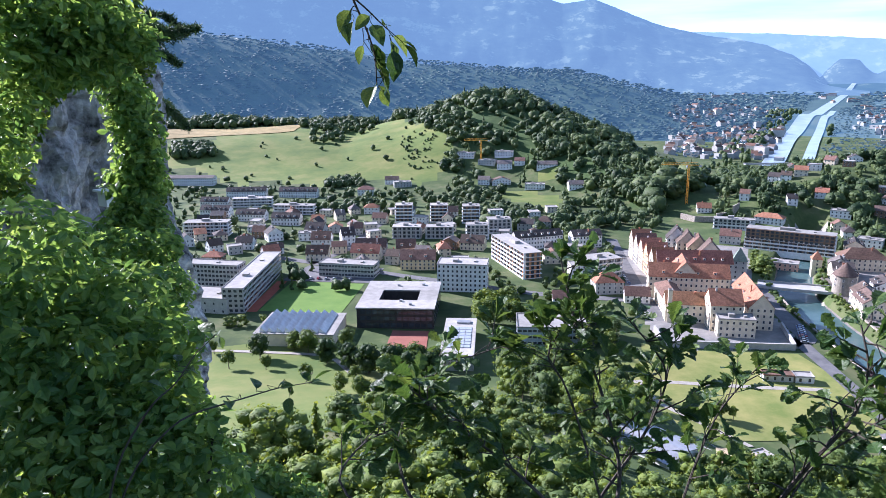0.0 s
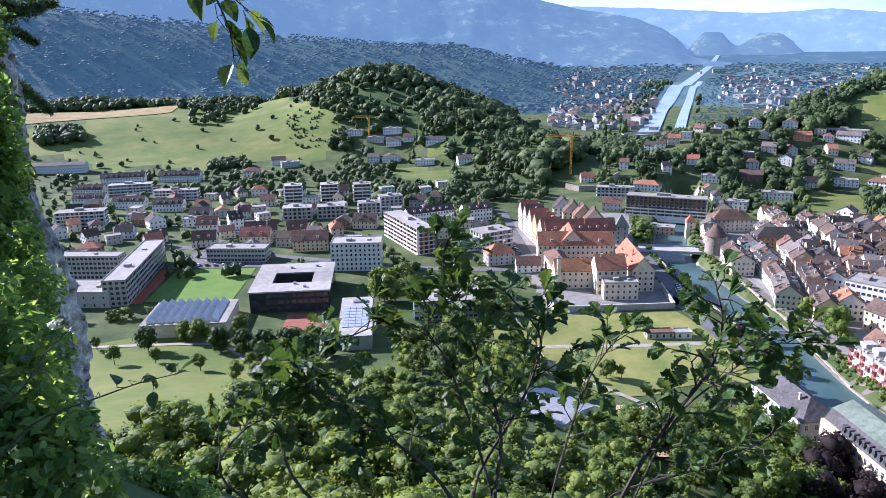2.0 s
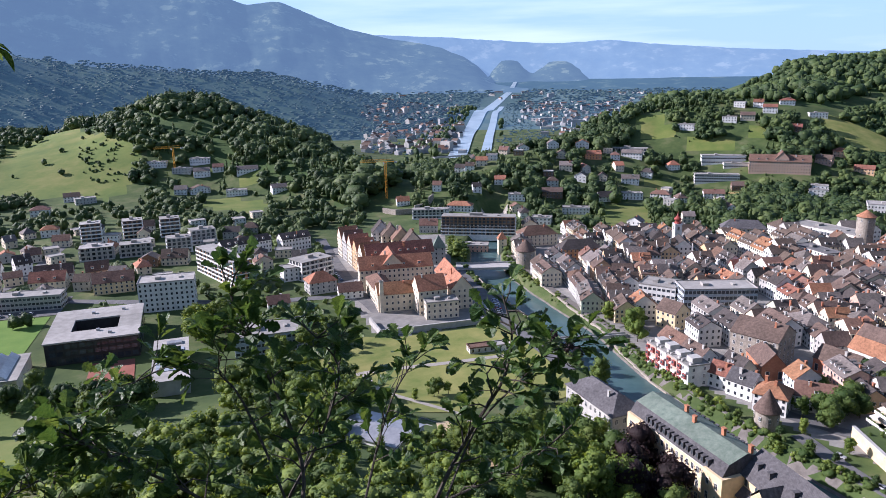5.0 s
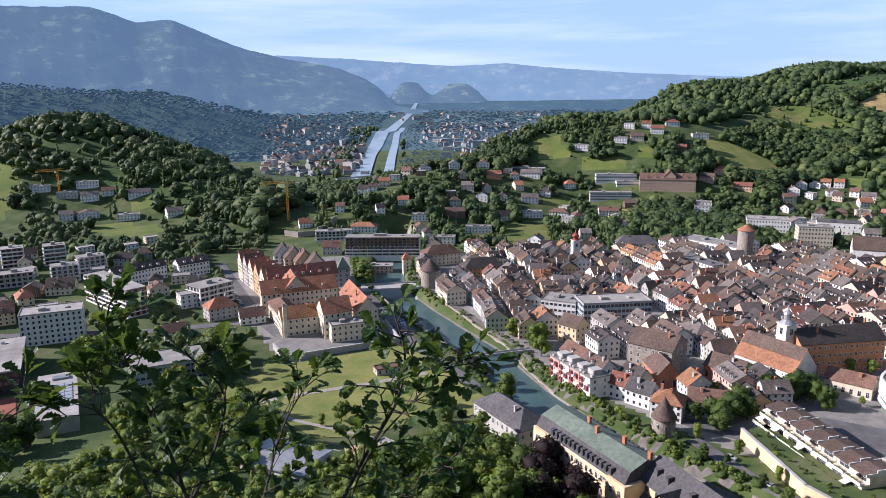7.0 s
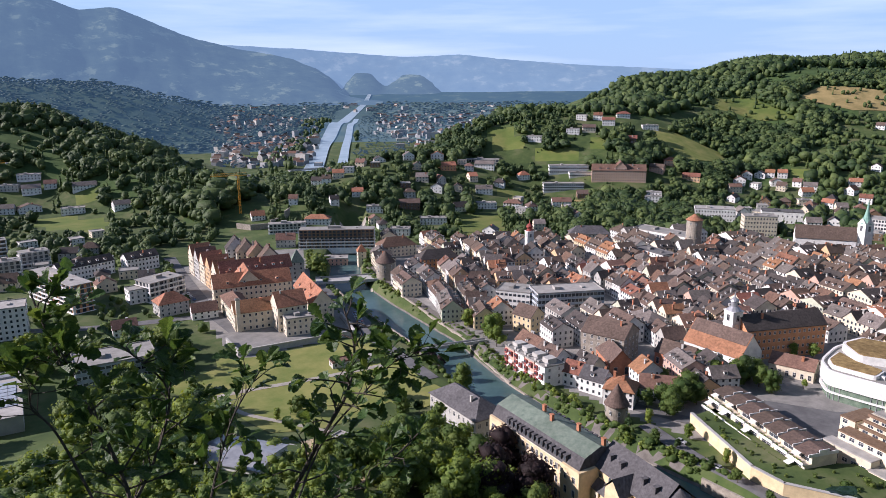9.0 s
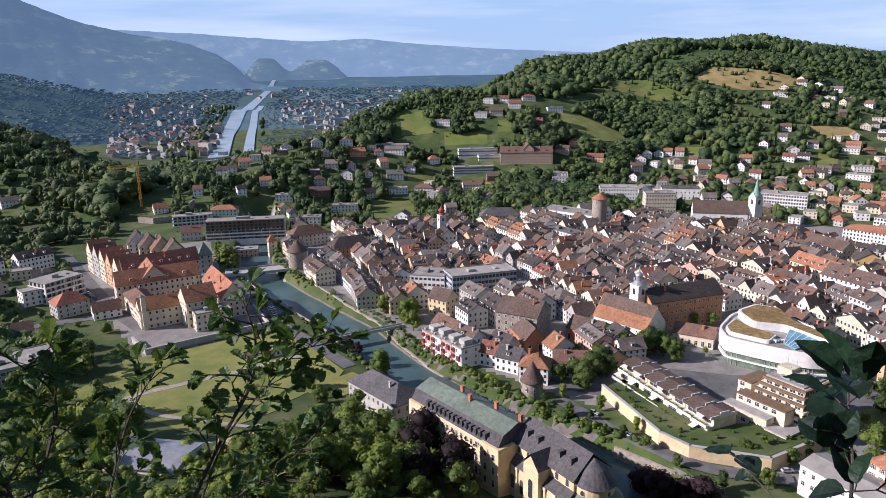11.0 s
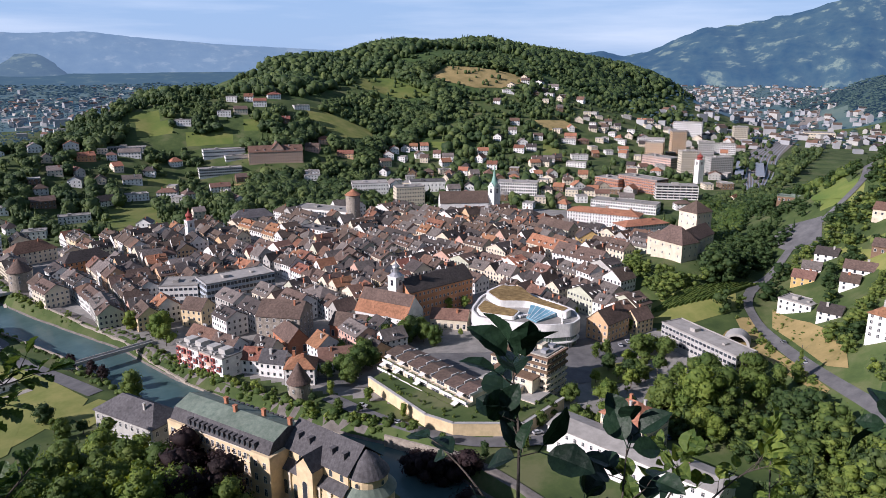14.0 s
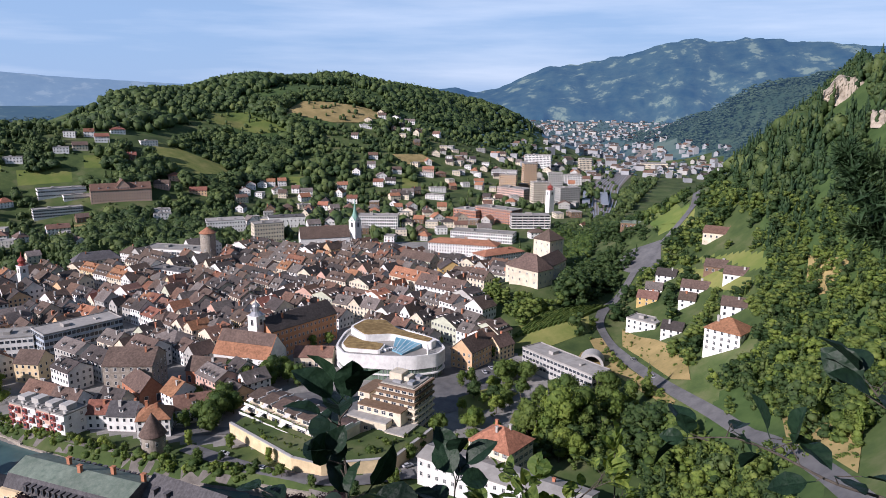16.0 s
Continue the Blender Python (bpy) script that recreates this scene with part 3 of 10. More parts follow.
def hip_geo(L, D, h, rise, over=0.6, ridge=None, thick=0.25):
    g = Geo()
    x, y = L / 2 + over, D / 2 + over
    r = max(0.0, L / 2 - D / 2) if ridge is None else ridge / 2
    low, z = h - rise * over / (D / 2) * 0.6, h + rise
    c = [(-x, -y, low), (x, -y, low), (x, y, low), (-x, y, low)]
    u = [(p[0], p[1], p[2] + thick) for p in c]
    g.face([u[0], u[1], (r, 0, z), (-r, 0, z)])
    g.face([u[2], u[3], (-r, 0, z), (r, 0, z)])
    g.face([u[1], u[2], (r, 0, z)])
    g.face([u[3], u[0], (-r, 0, z)])
    for i in range(4):
        g.face([c[i], c[(i + 1) % 4], u[(i + 1) % 4], u[i]])
    g.face(c[::-1])
    return g


def low_ground(x, y, ang, L, D):
    """The level at which a house is dug into its slope."""
    c, s = math.cos(radians(ang)), math.sin(radians(ang))
    z = [ground_z(x + u * L / 2 * c - v * D / 2 * s, y + u * L / 2 * s + v * D / 2 * c) for u in (-1, 1) for v in (-1, 1)]
    return min(z) + 0.25 * (max(z) - min(z))


def house(x, y, ang, L, D, h, wall="white", roof="brown", style="gable", rise=None, turn=False, floors=None, label="", name="house", chimneys=1, dormers=0,
          single=False, shutters=False, z=None, group="", windows=True, category="house", pitch=2.9, sunk=4.0, w=1.05, tall=1.45, into=None):
    """A house with its walls, roof, chimneys, dormers and windows. turn: the ridge runs across."""
    if z is None:
        z = low_ground(x, y, ang, L, D)
        sunk = min(sunk, 4.0)
    OCCUPIED.append((x, y, math.hypot(L, D) / 2, L, D, radians(ang)))
    rise = (0.42 * (L if turn else D)) if rise is None else rise
    floors = floors or max(1, round(h / 3.0))
    if into:
        ob, into.m = into, pose(x, y, z, 0, 0, ang)
    else:
        ob = anchor(name, pose(x, y, z, 0, 0, ang), label or f"{wall} rendered house with a {roof} tiled roof", category, group)
    g = Geo()
    g.box(-L / 2, -D / 2, -sunk, L / 2, D / 2, h)
    if style == "gable":
        if turn:
            for s in (-1, 1):
                t = [(-L / 2, s * D / 2, h), (L / 2, s * D / 2, h), (0, s * D / 2, h + rise)]
                g.face(t if s < 0 else t[::-1])
        else:
            for s in (-1, 1):
                t = [(s * L / 2, -D / 2, h), (s * L / 2, D / 2, h), (s * L / 2, 0, h + rise)]
                g.face(t if s > 0 else t[::-1])
    part("wall", g, COL[wall], ob)
    if style == "gable":
        g = gable_geo(D, L, h, rise) if turn else gable_geo(L, D, h, rise)
        if turn:
            g.v = [(-b, a, c) for a, b, c in g.v]
    elif style == "hip":
        g = hip_geo(L, D, h, rise)
    elif style == "pyramid":
        g = hip_geo(L, D, h, rise, ridge=0.3)
    else:
        g = Geo()
        g.box(-L / 2 - 0.15, -D / 2 - 0.15, h, L / 2 + 0.15, D / 2 + 0.15, h + 0.25)
        for a in ((-L / 2 - 0.15, -D / 2 - 0.15, L / 2 + 0.15, -D / 2 + 0.15), (-L / 2 - 0.15, D / 2 - 0.15, L / 2 + 0.15, D / 2 + 0.15),
                  (-L / 2 - 0.15, -D / 2 + 0.15, -L / 2 + 0.15, D / 2 - 0.15), (L / 2 - 0.15, -D / 2 + 0.15, L / 2 + 0.15, D / 2 - 0.15)):
            g.box(a[0], a[1], h + 0.25, a[2], a[3], h + 0.7)
        if L > 14:
            g.box(-L * 0.2, -D * 0.15, h + 0.25, -L * 0.2 + 3.2, D * 0.15, h + 1.9)
            g.box(L * 0.22, -D * 0.1, h + 0.25, L * 0.22 + 1.6, D * 0.12, h + 1.1)
    part("roof", g, ROOF[roof], ob)
    rng = random.Random(int(x * 7 + y * 13))
    if style != "flat":
        for _ in range(chimneys):
            g = Geo()
            cx, cy = (rng.uniform(-0.32, 0.32) * L, rng.choice((-1, 1)) * rng.uniform(0.08, 0.22) * D)
            s = rng.uniform(0.4, 0.6)
            top = h + rise + rng.uniform(0.3, 0.9)
            g.box(cx - s, cy - s * 0.8, h + rise * 0.2, cx + s, cy + s * 0.8, top)
            g.box(cx - s - 0.12, cy - s * 0.8 - 0.12, top, cx + s + 0.12, cy + s * 0.8 + 0.12, top + 0.18)
            part("chimney", g, COL["grey"] if rng.random() < 0.6 else BRICK, ob)
        if dormers and style == "gable":
            span, half = (D, L) if turn else (L, D)
            for k in range(dormers):
                for s in (-1, 1):
                    g = Geo()
                    px = span * ((k + 0.5) / dormers - 0.5) * 0.85
                    y0, y1 = s * half * 0.40, s * half * 0.18
                    zb, zt = h + rise * (1 - 0.82), h + rise * (1 - 0.82) + 1.7
                    lo, hi = min(y0, y1), max(y0, y1)
                    g.box(px - 0.8, lo, zb, px + 0.8, hi, zt, 0)
                    g.box(px - 1.05, lo - 0.2, zt, px + 1.05, hi + 0.2, zt + 0.2, 1)
                    yf = y0 + s * 0.03
                    q = [(px - 0.5, yf, zb + 0.6), (px + 0.5, yf, zb + 0.6), (px + 0.5, yf, zt - 0.15), (px - 0.5, yf, zt - 0.15)]
                    g.face(q if s < 0 else q[::-1], 2)
                    if turn:
                        g.v = [(-b, a, c) for a, b, c in g.v]
                    part("dormer", g, [COL["white"], ROOF[roof], GLASS], ob)
    if windows:
        window_rows(ob, L, D, h, floors, single=single, shutters=shutters, pitch=pitch, w=w, tall=tall)
    return ob


def apartment(x, y, ang, L, D, h, wall="white", label="", floors=None, z=None, name="apartment_building", group="", step=0.0, roof="flat", band=None):
    """Flat-roofed flats: a set-back core behind floor slabs with balcony fronts."""
    if z is None:
        z = low_ground(x, y, ang, L, D)
    OCCUPIED.append((x, y, math.hypot(L, D) / 2, L, D, radians(ang)))
    floors = floors or max(2, round(h / 3))
    fh = h / floors
    ob = anchor(name, pose(x, y, z, 0, 0, ang), label or "white flat-roofed apartment building with balconies", "apartment building", group)
    g = Geo()
    g.box(-L / 2 + 0.9, -D / 2 + 1.5, -4, L / 2 - 0.9, D / 2 - 0.9, h)
    part("core", g, COL["grey"] if band is None else COL[band], ob)
    for fl in range(floors):
        g = Geo()
        b = step * fl
        z0 = fl * fh
        g.box(-L / 2, -D / 2 + b, z0 + (0 if fl else -4), L / 2, D / 2, z0 + 0.28, 0, True)
        g.box(-L / 2, -D / 2 + b, z0 + 0.28, L / 2, -D / 2 + b + 0.14, z0 + 1.15)
        g.box(-L / 2, -D / 2 + b + 0.14, z0 + 0.28, -L / 2 + 0.14, -D / 2 + b + 2.2, z0 + 1.15)
        g.box(L / 2 - 0.14, -D / 2 + b + 0.14, z0 + 0.28, L / 2, -D / 2 + b + 2.2, z0 + 1.15)
        n = max(2, int(L / 6))
        for k in range(n + 1):
            px = -L / 2 + 0.2 + (L - 0.4) * k / n
            g.box(px - 0.12, -D / 2 + b + 0.16, z0 + 0.28, px + 0.12, -D / 2 + b + 1.6, z0 + fh)
        part("floor_slab", g, COL[wall], ob)
    g = Geo()
    g.box(-L / 2 + 0.3, -D / 2 + step * (floors - 1) + 0.2, h, L / 2 - 0.3, D / 2, h + 0.35, 0, True)
    g.box(-L * 0.12, -1.5, h + 0.35, L * 0.05, 2.2, h + 2.4)
    g.box(L * 0.25, -1, h + 0.35, L * 0.25 + 1.8, 1.2, h + 1.1)
    part("roof", g, ROOF[roof], ob)
    g = Geo()
    for fl in range(floors):
        z0 = fl * fh
        for si, ((px, py), (dx, dy), (nx, ny), length) in enumerate(sides(L - 1.8, D - 2.4)):
            n = max(1, int(length / 3.4))
            for k in range(n):
                s = length * (k + 0.5) / n
                a, c = s - 1.1, s + 1.1
                e = 0.06
                q = [(px + dx * a + nx * e, py + dy * a + ny * e + 0.3), (px + dx * c + nx * e, py + dy * c + ny * e + 0.3)]
                g.face([(*q[0], z0 + 0.4), (*q[1], z0 + 0.4), (*q[1], z0 + fh * 0.85), (*q[0], z0 + fh * 0.85)], 0)
    tagged(part("window_glazing", g, [GLASS], ob), kind="stuff")
    return ob


# ---- landmark buildings ----
def block(name, x, y, ang, L, D, h, wall, roof, style, label, **k):
    return house(x, y, ang, L, D, h, wall, roof, style, label=label, name=name, category=k.pop("category", "building"), **k)


# school and sports ground
block("school_building", -124, 452, 88, 88, 13, 15, "concrete", "flat", "flat", "long grey concrete school wing with window bands", windows=True, floors=5, pitch=2.6, w=1.9, tall=1.7)
block("school_building", -166, 471, -11, 62, 12, 15, "concrete", "flat", "flat", "grey concrete school block with a flat roof", floors=5, pitch=2.6, w=1.9, tall=1.7)
block("school_building", -146, 421, -12, 40, 22, 9, "grey", "flat", "flat", "low grey school hall with a flat gravel roof", floors=2, pitch=5)
block("office_building", -67, 490, -12, 40, 14, 9, "grey", "flat", "flat", "grey office building with ribbon windows beside the pitch", floors=3, pitch=2.2, w=1.9)
block("apartment_building", 12, 455, -8, 32, 17, 18, "white", "flat", "flat", "pale blue-white six-storey apartment block", floors=6, pitch=2.7)
apartment(51, 505, -73, 62, 14, 18, "white", "long white apartment block with orange balconies", floors=6, band="orange")
block("apartment_building", 74, 566, 17, 40, 12, 10, "white", "dark", "gable", "long white row house with a dark roof and dormers", rise=4, dormers=6, floors=3, pitch=2.4)
block("apartment_building", 113, 567, 11, 24, 12, 10, "white", "dark", "gable", "white row house with a dark roof", rise=4, dormers=3, floors=3, pitch=2.4)
apartment(107, 483, 20, 26, 18, 13, "white", "modern white apartment building with set-back floors", floors=4)
block("house", 104, 445, 4, 18, 13, 8, "grey", "orange", "hip", "grey house with an orange hipped roof", rise=5.5)
block("house", 93, 481, 4, 14, 11, 9, "white", "flat", "flat", "small white flat-roofed house")
block("house", 72, 420, -5, 13, 9, 5, "white", "rust", "gable", "white cottage with a rust-red roof")
block("house", 118, 425, -8, 15, 10, 5, "white", "rust", "gable", "white house with a red-brown gable roof near the old wall")

# houses and flats at the foot of the meadow hill
block("apartment_building", -330, 894, 0, 90, 14, 9, "white", "grey", "gable", "very long white building with a low grey roof", rise=2.5, floors=3, pitch=2.6)
for x, y, a, l in ((-225, 818, 2, 45), (-165, 814, -6, 44), (-185, 683, -8, 29), (-147, 663, -8, 27), (-241, 753, -7, 30), (-226, 706, -9, 30)):
    block("row_house", x, y, a, l, 11, 7, "white", "dark", "gable", "white row house with a dark roof and small dormers", rise=4.2, dormers=int(l / 6), group="row houses below the meadow", pitch=2.6)
for x, y, a, l in ((-203, 758, 4, 42), (-150, 715, -6, 42)):
    apartment(x, y, a, l, 12, 9, "white", "long white flat-roofed flats below the meadow", group="flats below the meadow")
apartment(-208, 622, 2, 39, 15, 12, "white", "white four-storey flats with a flat roof", floors=4)
block("house", -168, 633, 6, 15, 10, 5, "white", "flat", "flat", "small white flat-roofed house")
block("house", -145, 599, 30, 13, 12, 7, "white", "dark", "gable", "white gabled house with a dark roof", turn=True, rise=5)
block("house", -161, 570, -2, 13, 10, 6, "white", "dark", "gable", "white house with a dark gable roof")
block("house", -184, 561, 40, 11, 10, 6, "white", "brown", "gable", "white house with a brown gable roof")
for x, y in ((-38, 674), (-5, 672), (25, 666)):
    apartment(x, y, 0, 17, 14, 16, "white", "white five-storey apartment cube with balconies", floors=5, group="apartment cubes at the wood's edge", band="wood")
for x, y, l in ((-32, 605, 25), (-4, 604, 24)):
    apartment(x, y, -2, l, 13, 10, "grey", "grey-brown flats with a flat roof", floors=3, group="grey flats")
apartment(28, 601, -2, 20, 14, 12, "white", "white terraced flats with deep balconies", floors=4, step=0.8)
apartment(48, 624, 7, 21, 14, 12, "white", "white terraced flats with deep balconies", floors=4, step=0.8)
for x, y, a, l, d, h, wl, rf in ((-96, 532, -2, 17, 11, 6, "cream", "rust", ), (-59, 530, -9, 22, 12, 7, "cream", "red"), (-19, 506, -2, 25, 13, 8, "yellow", "rust"),
                                 (-111, 612, -15, 17, 11, 7, "grey", "dark"), (-57, 548, -2, 24, 10, 7, "grey", "brown"), (-80, 581, 20, 11, 11, 9, "white", "dark"),
                                 (23, 562, -16, 19, 12, 6, "cream", "brown"), (-100, 575, -5, 16, 11, 7, "white", "rust"), (-30, 545, 5, 15, 11, 7, "pink", "rust")):
    block("house", x, y, a, l, d, h, wl, rf, "gable", f"{wl} house with a steep {rf} tiled roof", rise=5.5, dormers=2)


def villas(rows, group, label):
    """Detached houses on a slope: place, length, wall, roof and form."""
    for k, (x, y, l, wl, rf, form) in enumerate(rows):
        d = min(12, max(9, l * 0.8))
        a = -math.degrees(math.atan2(x, y)) + (k * 37 % 29) - 14
        flat = form == "flat"
        block("villa", x, y, a, l, d, 6.2 if flat else 5.6 + (k % 3) * 0.6, wl, "flat" if flat else rf, "gable" if form == "turn" else form,
              f"{wl} {'flat-roofed villa' if flat else 'house with a ' + rf + ' tiled roof'} {label}", rise=3.6 if not flat else None, turn=form == "turn", category="house", sunk=8, group=group, chimneys=k % 2, pitch=3.1)


KNOLL_HOUSES = (
    (29, 952, 24, "white", "dark", "flat"), (79, 945, 24, "white", "grey", "flat"), (77, 917, 19, "white", "grey", "gable"),
    (69, 871, 22, "white", "brown", "turn"), (49, 873, 14, "white", "grey", "gable"), (107, 843, 23, "white", "dark", "flat"),
    (127, 891, 25, "white", "grey", "gable"), (150, 818, 17, "white", "grey", "gable"), (-90, 825, 18, "white", "rust", "hip"),
    (-65, 896, 17, "white", "brown", "gable"), (-51, 877, 21, "grey", "rust", "flat"), (56, 930, 22, "grey", "grey", "flat"),
    (97, 921, 13, "white", "rust", "gable"),
)
villas(KNOLL_HOUSES, "villas below the knoll", "below the wooded knoll")
HILLSIDE_HOUSES = (
    (344, 747, 12, "white", "dark", "gable"), (351, 737, 10, "white", "brown", "gable"), (367, 740, 13, "cream", "orange", "gable"),
    (444, 781, 14, "white", "dark", "turn"), (528, 828, 17, "white", "red", "hip"), (514, 756, 16, "white", "orange", "turn"),
    (570, 855, 16, "white", "dark", "flat"), (500, 714, 19, "orange", "orange", "gable"), (551, 706, 24, "white", "grey", "gable"),
    (361, 683, 12, "white", "orange", "gable"), (415, 665, 12, "white", "brown", "hip"), (452, 665, 13, "white", "grey", "turn"),
    (476, 660, 11, "cream", "brown", "turn"), (504, 647, 19, "white", "grey", "gable"), (480, 612, 21, "white", "grey", "flat"),
    (509, 601, 20, "white", "rust", "hip"), (361, 646, 17, "white", "grey", "flat"), (400, 641, 21, "wood", "brown", "gable"),
    (343, 615, 11, "cream", "rust", "turn"), (338, 558, 18, "white", "grey", "flat"), (391, 583, 26, "white", "grey", "flat"),
    (559, 578, 21, "white", "rust", "gable"), (293, 638, 24, "white", "orange", "hip"), (273, 634, 10, "white", "grey", "flat"),
    (645, 522, 18, "white", "grey", "flat"), (327, 671, 9, "white", "dark", "gable"), (292, 693, 9, "white", "rust", "gable"),
)
villas(HILLSIDE_HOUSES, "houses on the garden hill", "among garden trees")
UPHILL_HOUSES = (
    (859, 779, 18, "white", "grey", "flat"), (750, 709, 12, "white", "red", "gable"), (748, 688, 17, "white", "red", "gable"),
    (787, 698, 18, "white", "red", "hip"), (732, 722, 14, "white", "grey", "flat"), (693, 699, 17, "white", "grey", "flat"),
    (713, 690, 17, "cream", "brown", "gable"), (788, 651, 21, "white", "grey", "flat"), (644, 720, 20, "white", "grey", "flat"),
    (736, 635, 12, "wood", "red", "gable"), (735, 573, 15, "pink", "red", "hip"), (706, 568, 17, "pink", "brown", "gable"),
    (728, 535, 20, "peach", "red", "gable"), (653, 529, 18, "white", "grey", "flat"), (808, 515, 12, "white", "orange", "turn"),
    (828, 509, 12, "white", "grey", "turn"), (837, 502, 11, "white", "orange", "gable"), (844, 490, 11, "white", "orange", "gable"),
    (817, 481, 13, "white", "brown", "turn"), (830, 462, 10, "white", "rust", "gable"), (826, 444, 15, "white", "grey", "gable"),
    (877, 418, 14, "white", "orange", "gable"), (935, 423, 11, "white", "brown", "turn"), (969, 415, 12, "white", "grey", "gable"),
    (1003, 427, 14, "white", "rust", "gable"), (943, 389, 13, "white", "grey", "turn"), (916, 382, 14, "white", "red", "gable"),
    (935, 372, 14, "white", "dark", "gable"), (979, 380, 13, "white", "brown", "gable"), (1184, 443, 18, "white", "grey", "flat"),
    (1241, 456, 19, "white", "grey", "gable"), (1201, 493, 14, "white", "brown", "gable"), (1125, 492, 19, "white", "grey", "flat"),
    (1063, 483, 11, "white", "brown", "gable"), (1019, 345, 17, "pink", "orange", "gable"), (1001, 342, 20, "white", "grey", "flat"),
    (943, 306, 22, "white", "grey", "flat"), (903, 296, 25, "white", "grey", "flat"), (897, 332, 15, "white", "grey", "gable"),
    (889, 346, 13, "white", "brown", "gable"), (781, 398, 12, "white", "orange", "gable"), (827, 381, 13, "white", "red", "gable"),
)
villas(UPHILL_HOUSES, "houses high on the hill", "high on the green hill")

# walled block with orange roofs
OR = "group of cream buildings with orange tiled roofs behind a wall"
block("old_school_building", 152, 435, -11, 48, 14, 14, "cream", "orange", "gable", "long cream building with an orange tiled roof", rise=7, dormers=4, floors=4)
block("old_school_building", 151, 441, -11, 15, 22, 15, "cream", "orange", "gable", "cream cross gable with an orange roof", turn=True, rise=8, floors=4)
block("old_school_building", 153, 378, -6, 17, 15, 15, "cream", "orange", "gable", "tall cream wing with a steep orange roof", rise=7, floors=4)
block("old_school_building", 137, 391, -10, 24, 13, 11, "cream", "orange", "gable", "cream wing with an orange roof and roof windows", rise=5.5, floors=3)
block("stair_block", 155, 366, -10, 19, 11, 10, "cream", "flat", "flat", "cream flat-roofed block with pale bands", floors=3)
block("old_school_building", 175, 393, 80, 44, 13, 13, "cream", "orange", "gable", "cream side wing with an orange roof facing the river", rise=7.5, floors=4, dormers=3)
block("old_school_building", 134, 411, -96, 36, 12, 10, "cream", "rust", "hip", "low cream wing with a rust-red roof", rise=4, floors=3)
block("chimney_stack", 126, 386, -10, 2.2, 2.2, 19, "cream", "flat", "flat", "tall square cream chimney stack", windows=False, category="chimney")
block("old_building", 165, 464, -6, 48, 13, 15, "grey", "red", "gable", "long dark red roof with a row of pale dormers", rise=7, dormers=7, floors=4)
for k in range(5):
    block("gabled_house", 146 + 0.3 * k, 470 + 14.5 * k, -2, 14, 13.5, 15, ("cream", "peach", "cream", "grey", "cream")[k], "orange" if k != 3 else "rust", "gable", "tall cream town house with a stepped orange gable roof", rise=7.5, group="gabled houses along the street", category="house", dormers=1)
for k in range(4):
    block("gabled_house", 186 - 3 * k, 492 + 15 * k, -14, 15, 13, 14, ("cream", "yellow", "cream", "white")[k], ("brown", "rust", "brown", "dark")[k], "gable", "cream town house with a pointed gable front", turn=True, rise=8.5, group="pointed gables behind the block", category="house")
block("turret", 200, 474, -18, 9, 9, 13, "grey", "copper", "pyramid", "square turret with a green pyramid roof", rise=8, chimneys=0, category="tower")
apartment(268, 546, -32, 64, 16, 16, "white", "long terraced apartment block with planted balconies", floors=6, step=0.5, band="wood")
block("shop_building", 248, 515, -30, 24, 12, 6, "pink", "flat", "flat", "low flat-roofed shop building below the terraced flats", floors=2)
block("gate_tower", 263, 494, -18, 6.5, 6.5, 14, "cream", "orange", "pyramid", "small cream tower with an orange pyramid roof", rise=5, chimneys=0, category="tower")
block("mansard_house", 298, 439, -16, 31, 14, 9, "orange", "dark", "hip", "long brick-coloured house with a dark mansard roof", rise=6)
block("house", 294, 493, -12, 30, 15, 9, "cream", "rust", "hip", "large cream house with a red-brown hipped roof", rise=6.5)
block("house", 233, 574, -25, 16, 11, 7, "grey", "rust", "gable", "house with a rust-red roof under the slope")
apartment(255, 628, -22, 31, 12, 9, "white", "white hillside flats with terraces", floors=3, step=1)
block("house", 250, 685, -11, 13, 9, 5, "white", "orange", "gable", "small white house with an orange roof on a walled terrace", rise=4)

# river side
block("mansard_house", 166, 223, -91, 33, 15, 9, "grey", "slate", "hip", "grey river-side mansion with a slate mansard roof", rise=5.5, floors=2, single=True, pitch=3.0, w=1.2, tall=2.0, z=0)


